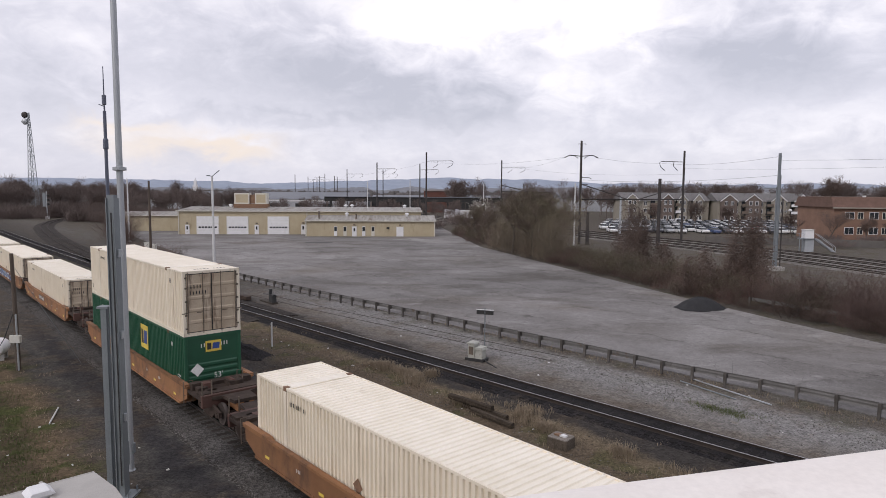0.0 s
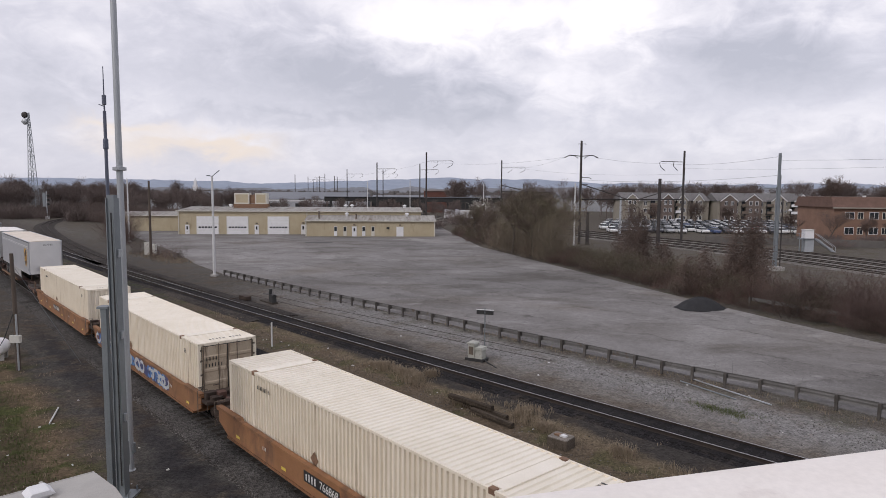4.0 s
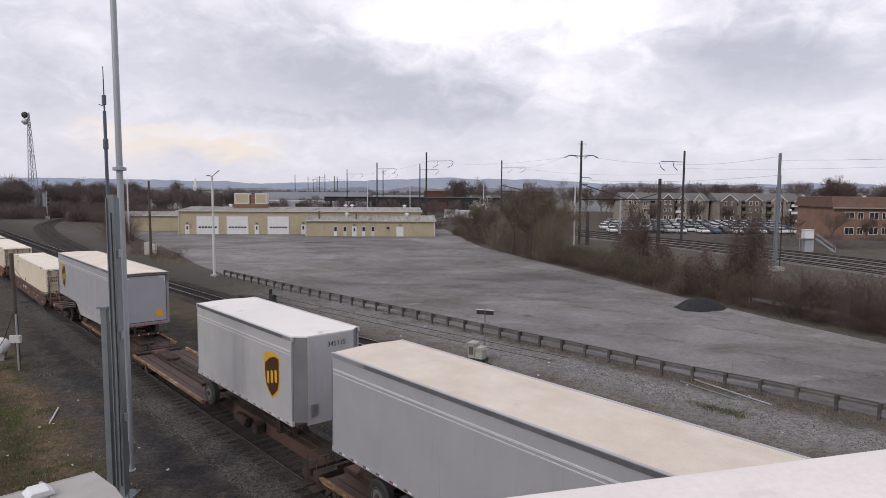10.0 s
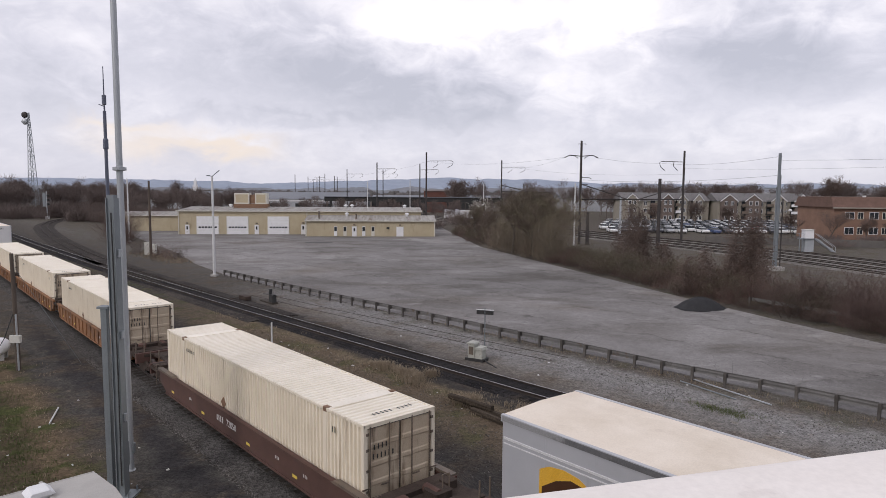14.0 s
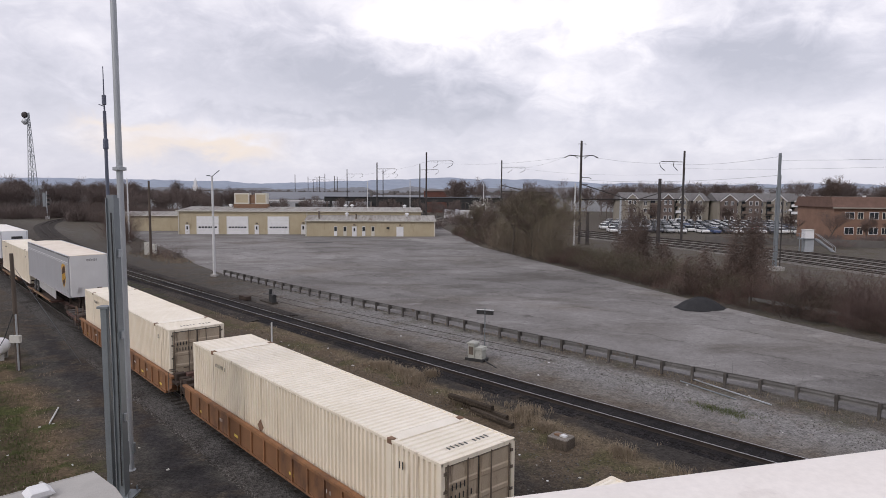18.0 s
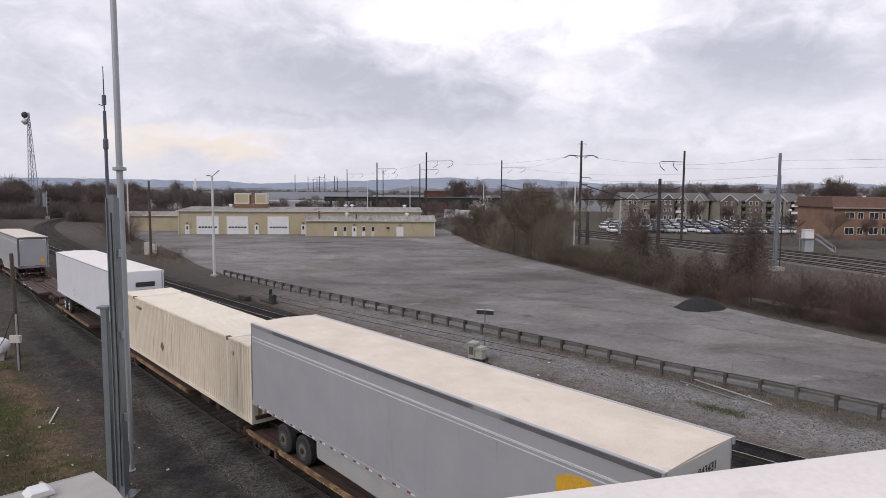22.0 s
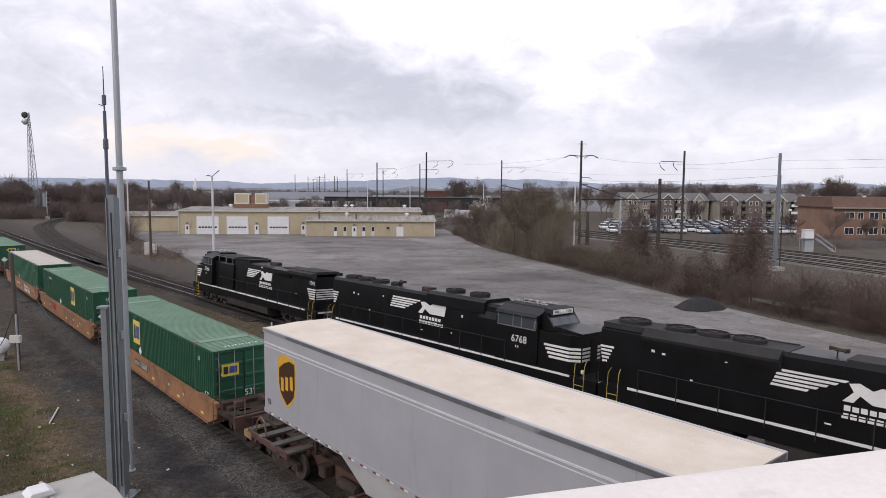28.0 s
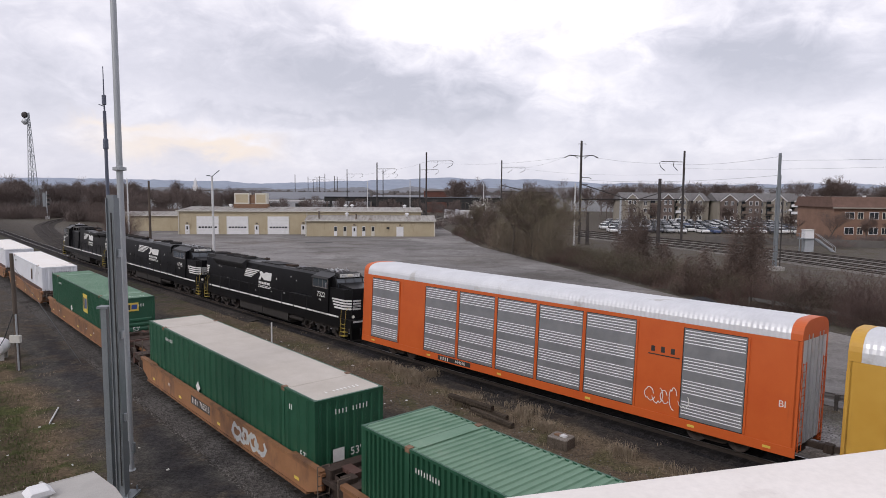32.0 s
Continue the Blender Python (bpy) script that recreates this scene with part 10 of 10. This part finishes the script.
tufts("dry_grass", 470, straw_strip, 0.42, STRAW, "dry straw-coloured grass between the tracks", 31, 0.13, 12)
tufts("dry_grass", 90, lambda r: (r.uniform(-52, -8), 20.2 + r.gauss(0, 1.0)), 0.2, STRAW, "short dry grass on brown soil", 32, 0.2, 12)
tufts("dry_grass", 80, lambda r: (r.uniform(-44, -14), 4.6 + r.gauss(0, 0.9)), 0.12, STRAW, "short dry grass beside a cinder path", 39, 0.2, 10)
tufts("dry_weeds", 200, lambda r: (r.uniform(-106, -88), 30.6 + r.gauss(0, 1.0)), 0.7, STRAW, "dry weeds round a timber pole", 33)
tufts("green_grass", 900, lambda r: (r.choice((-36, -32.5, -30, -27.6, -25, -23)) + r.gauss(0, 0.9), 3.2 + r.gauss(0, 0.9)), 0.10, GRASS, "sparse green grass on soil", 34)
tufts("green_grass", 90, lambda r: (r.gauss(-13.4, 0.7), 28.7 + r.gauss(0, 0.22)), 0.14, GRASS, "small green patch on gravel", 35)
tufts("verge_weeds", 420, lambda r: (lambda s: (s, 32.5 + 0.02 * s + r.gauss(0.0, 0.25)))(r.uniform(-70, 0)), 0.16, STRAW, "thin weeds along the guardrail", 36)
tufts("green_grass", 160, lambda r: (r.gauss(-28.0, 1.6), 33.1 + r.gauss(0, 0.3)), 0.12, GRASS, "green strip along the lot edge", 37)


def loose_stones(name, n, zone, size, material, label, seed):
    """Crushed stone lying loose, joined: nobody could count it."""
    rnd = random.Random(seed)
    g = Geo()
    for i in range(n):
        s0, l0 = zone(rnd)
        p = at(s0, l0, -0.25)
        a, r = rnd.uniform(0, 6.283), size * rnd.uniform(0.5, 1.25)
        ring = [p + Vector((math.cos(a + k * 1.571) * r * rnd.uniform(0.7, 1.2), math.sin(a + k * 1.571) * r * rnd.uniform(0.7, 1.2), r * rnd.uniform(0.1, 0.4))) for k in range(4)]
        top = p + Vector((rnd.uniform(-0.3, 0.3) * r, rnd.uniform(-0.3, 0.3) * r, r * rnd.uniform(0.7, 1.1)))
        b = len(g.v)
        g.v += [tuple(v) for v in ring] + [tuple(top)] + [tuple(Vector((v.x, v.y, -0.3))) for v in ring]
        for k in range(4):
            q = (k + 1) % 4
            g.f += [(b + k, b + q, b + 4), (b + 5 + k, b + 5 + q, b + q, b + k)]
    solid(name, g, material, label, "gravel", kind="stuff")


def stone_tones(name, dark, pale):
    mt, b, n = bare(name, 0.95, 0.15)
    geo = n.nt.nodes.new("ShaderNodeNewGeometry")
    col = n.mix(geo.outputs["Random Per Island"], dark, pale)
    col = n.mix(1.0, col, n.remap(n.noise(40, 3), 0.3, 0.7, 0.8, 1.2), "MULTIPLY")
    n.put(b.inputs["Base Color"], col)
    return mt


STONE_GREY = stone_tones("grey_crushed_stone", (0.04, 0.037, 0.034), (0.16, 0.15, 0.14))
STONE_PALE = stone_tones("pale_crushed_stone", (0.065, 0.061, 0.057), (0.25, 0.243, 0.237))
loose_stones("loose_ballast", 7000, lambda r: (r.uniform(-42, -8), 8.6 + min(0.7, abs(r.gauss(0, 0.75))) + r.choice((0, 0, 0, 4.4))), 0.04, STONE_GREY, "loose grey ballast stones beside the near track", 41)
loose_stones("loose_gravel", 5000, lambda r: (r.uniform(-48, -6), 29.5 + r.gauss(0, 0.9)), 0.036, STONE_PALE, "loose pale gravel beside the far track", 42)
loose_stones("loose_gravel", 2500, lambda r: (r.uniform(-44, -6), 18.0 + r.gauss(0, 1.6)), 0.036, STONE_GREY, "loose stones on brown soil between the tracks", 43)


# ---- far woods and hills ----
# blue-grey distance haze is painted into the hill and ridge colours
HILL = surf("haze_painted_hill", (0.235, 0.275, 0.345), (0.275, 0.315, 0.385), 1.0, scale=0.012, grain=0.05, speck=0.06, bump=0)
HILL_NEAR = surf("haze_painted_ridge", (0.135, 0.145, 0.165), (0.18, 0.185, 0.20), 1.0, scale=0.02, grain=0.08, speck=0.12, bump=0)
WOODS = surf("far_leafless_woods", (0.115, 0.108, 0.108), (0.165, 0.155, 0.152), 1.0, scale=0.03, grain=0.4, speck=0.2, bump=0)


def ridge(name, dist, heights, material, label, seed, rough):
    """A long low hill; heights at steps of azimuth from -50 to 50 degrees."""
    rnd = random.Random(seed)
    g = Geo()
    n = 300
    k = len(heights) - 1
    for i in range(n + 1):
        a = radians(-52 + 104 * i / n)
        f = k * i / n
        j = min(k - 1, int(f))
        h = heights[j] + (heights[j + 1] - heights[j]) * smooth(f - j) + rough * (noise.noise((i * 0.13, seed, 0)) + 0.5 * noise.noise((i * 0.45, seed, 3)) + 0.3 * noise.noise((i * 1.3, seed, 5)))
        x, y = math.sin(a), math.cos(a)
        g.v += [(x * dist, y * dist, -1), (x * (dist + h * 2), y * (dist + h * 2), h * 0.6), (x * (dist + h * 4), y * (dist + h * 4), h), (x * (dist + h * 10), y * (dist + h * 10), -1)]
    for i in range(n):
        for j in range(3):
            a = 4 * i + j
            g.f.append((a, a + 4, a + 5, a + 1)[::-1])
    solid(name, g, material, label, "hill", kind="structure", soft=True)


ridge("backdrop_hills", 2600, [40, 40, 42, 48, 44, 36, 50, 66, 60, 44, 42, 44, 40, 38, 36], HILL, "wooded hills on the horizon with blue haze painted in", 2, 6)
ridge("backdrop_ridge", 1100, [20, 20, 18, 14, 12, 12, 13, 14, 16, 17, 18, 17, 18, 18, 18], HILL_NEAR, "wooded ridge in the middle distance with grey haze painted in", 5, 5)


def far_woods():
    rnd = random.Random(8)
    g = Geo()
    for i in range(2000):
        a = radians(rnd.uniform(-46, 46))
        d = rnd.uniform(430, 950)
        if -16 < math.degrees(a) < 4 and d < 600:
            continue
        c = Vector((math.sin(a) * d, math.cos(a) * d, -0.3))
        across = Vector((math.cos(a), -math.sin(a), 0))
        h = rnd.uniform(6, 10.5)
        for j in range(5):
            p = c + across * rnd.gauss(0, 2.6) + Vector((0, rnd.gauss(0, 2), h * rnd.uniform(0.35, 0.72)))
            w, z = rnd.uniform(1.6, 3.2), h * rnd.uniform(0.22, 0.36)
            n = 9
            g.quad([p + across * (w * math.cos(6.283 * k / n) * rnd.uniform(0.7, 1.15)) + Vector((0, rnd.uniform(-0.5, 0.5), z * math.sin(6.283 * k / n) * rnd.uniform(0.7, 1.2))) for k in range(n)])
        q = c + Vector((0, 0, h * 0.5))
        g.quad([c - across * 2.4, c + across * 2.4, q + across * 2.6, q - across * 2.6])
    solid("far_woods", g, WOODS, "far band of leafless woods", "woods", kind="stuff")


far_woods()


# ---- parked cars ----
def car_proto(paint, seed):
    r = thing("parked_car", Matrix(), "parked car in the distant car park", "car", "parked cars")
    body = [(-2.2, 0.35), (2.15, 0.35), (2.25, 0.6), (2.15, 0.85), (1.25, 0.95), (-1.9, 0.98), (-2.2, 0.85)]
    part("body", Geo().prism(body, "y", -0.88, 0.88), paint, r)
    part("cabin", Geo().prism([(-1.75, 0.97), (1.1, 0.94), (0.35, 1.45), (-1.2, 1.47)], "y", -0.76, 0.76), WINDOW, r)
    part("roof", Geo().prism([(-1.2, 1.455), (0.35, 1.44), (0.25, 1.50), (-1.1, 1.52)], "y", -0.72, 0.72), paint, r)
    for x in (-1.4, 1.4):
        for s in (-1, 1):
            part("wheel", Geo().lathe([(0.1, -0.1), (0.32, -0.1), (0.32, 0.1), (0.1, 0.1)], x, 0.32, 10, "y", s * 0.8), TYRE, r)
    return r


def car_park():
    rnd = random.Random(14)
    paints = [surf("car_paint_white", (0.68, 0.68, 0.68), (0.74, 0.74, 0.74), 0.3, scale=1, bump=0), surf("car_paint_silver", (0.38, 0.39, 0.40), (0.43, 0.44, 0.45), 0.3, 0.5, scale=1, bump=0), surf("car_paint_dark", (0.03, 0.032, 0.04), (0.045, 0.047, 0.055), 0.3, scale=1, bump=0), surf("car_paint_red", (0.28, 0.03, 0.03), (0.33, 0.04, 0.04), 0.3, scale=1, bump=0), surf("car_paint_blue", (0.05, 0.08, 0.17), (0.07, 0.10, 0.2), 0.3, scale=1, bump=0)]
    protos = [car_proto(p, i) for i, p in enumerate(paints)]
    words = ("white", "silver", "black", "red", "dark blue")
    used = set()
    for row in range(8):
        for i in range(19):
            if rnd.random() < 0.12:
                continue
            k = rnd.choice((0, 0, 0, 0, 1, 1, 1, 2, 2, 2, 0, 2, 0, 1, 1, 1, 0, 2, 2, 4, 0, 0, 1, 3))
            x, y = 39 + i * 2.75 + row * 2.0, 160 + row * 6.6 + rnd.uniform(-0.3, 0.3) - i * 0.1
            m = pose(x, y, -0.25, 0, 0, (90 if row % 2 else 270) + rnd.uniform(-3, 3))
            if k in used:
                ob = copy_thing(protos[k], m)
            else:
                used.add(k)
                ob = protos[k]
                ob.matrix_basis = m
            tagged(ob, words[k] + " car parked in a row in the car park")


car_park()


def tank():
    r = thing("storage_trailer", pose(0.3, 226, 0, 0, 0, 2), "white storage trailer beyond the depot", "trailer")
    part("body", Geo().box(0, 5.2, 0, 3, 0.3, 3.2, 0.1), DOOR_WHITE, r)
    part("body", Geo().box(5.5, 10.2, 0, 3, 0.2, 3.0, 0.1), DOOR_WHITE, r)
    part("wheel", Geo().box(0.5, 1.5, 0, 3, -0.25, 0.4).box(8.0, 9.0, 0, 3, -0.25, 0.4), TYRE, r)


tank()


def settle():
    """Moves and scales everything beyond the near line along the camera's sight lines, onto the lower ground there."""
    moving = {ob for ob, *_ in TRAIN1 + TRAIN2}

    def carry(ob):
        m = ob.matrix_basis
        if m == Matrix():
            if ob.type == "MESH":
                co = np.empty(len(ob.data.vertices) * 3)
                ob.data.vertices.foreach_get("co", co)
                new_co, k = settle_points(co.reshape(-1, 3))
                if k.max() > 1.0:
                    ob.data.vertices.foreach_set("co", new_co.ravel())
                    ob.data.update()
            for child in ob.children:
                carry(child)
            return
        p, k = settle_points([m.translation])
        if k[0] > 1.0:
            ob.matrix_basis = Matrix.Translation(p[0]) @ Matrix.Scale(k[0], 4) @ Matrix.Translation(-m.translation) @ m
    for ob in list(scene.objects):
        if ob.parent is None and ob not in moving and ob.type in ("MESH", "EMPTY"):
            carry(ob)


settle()
motions()
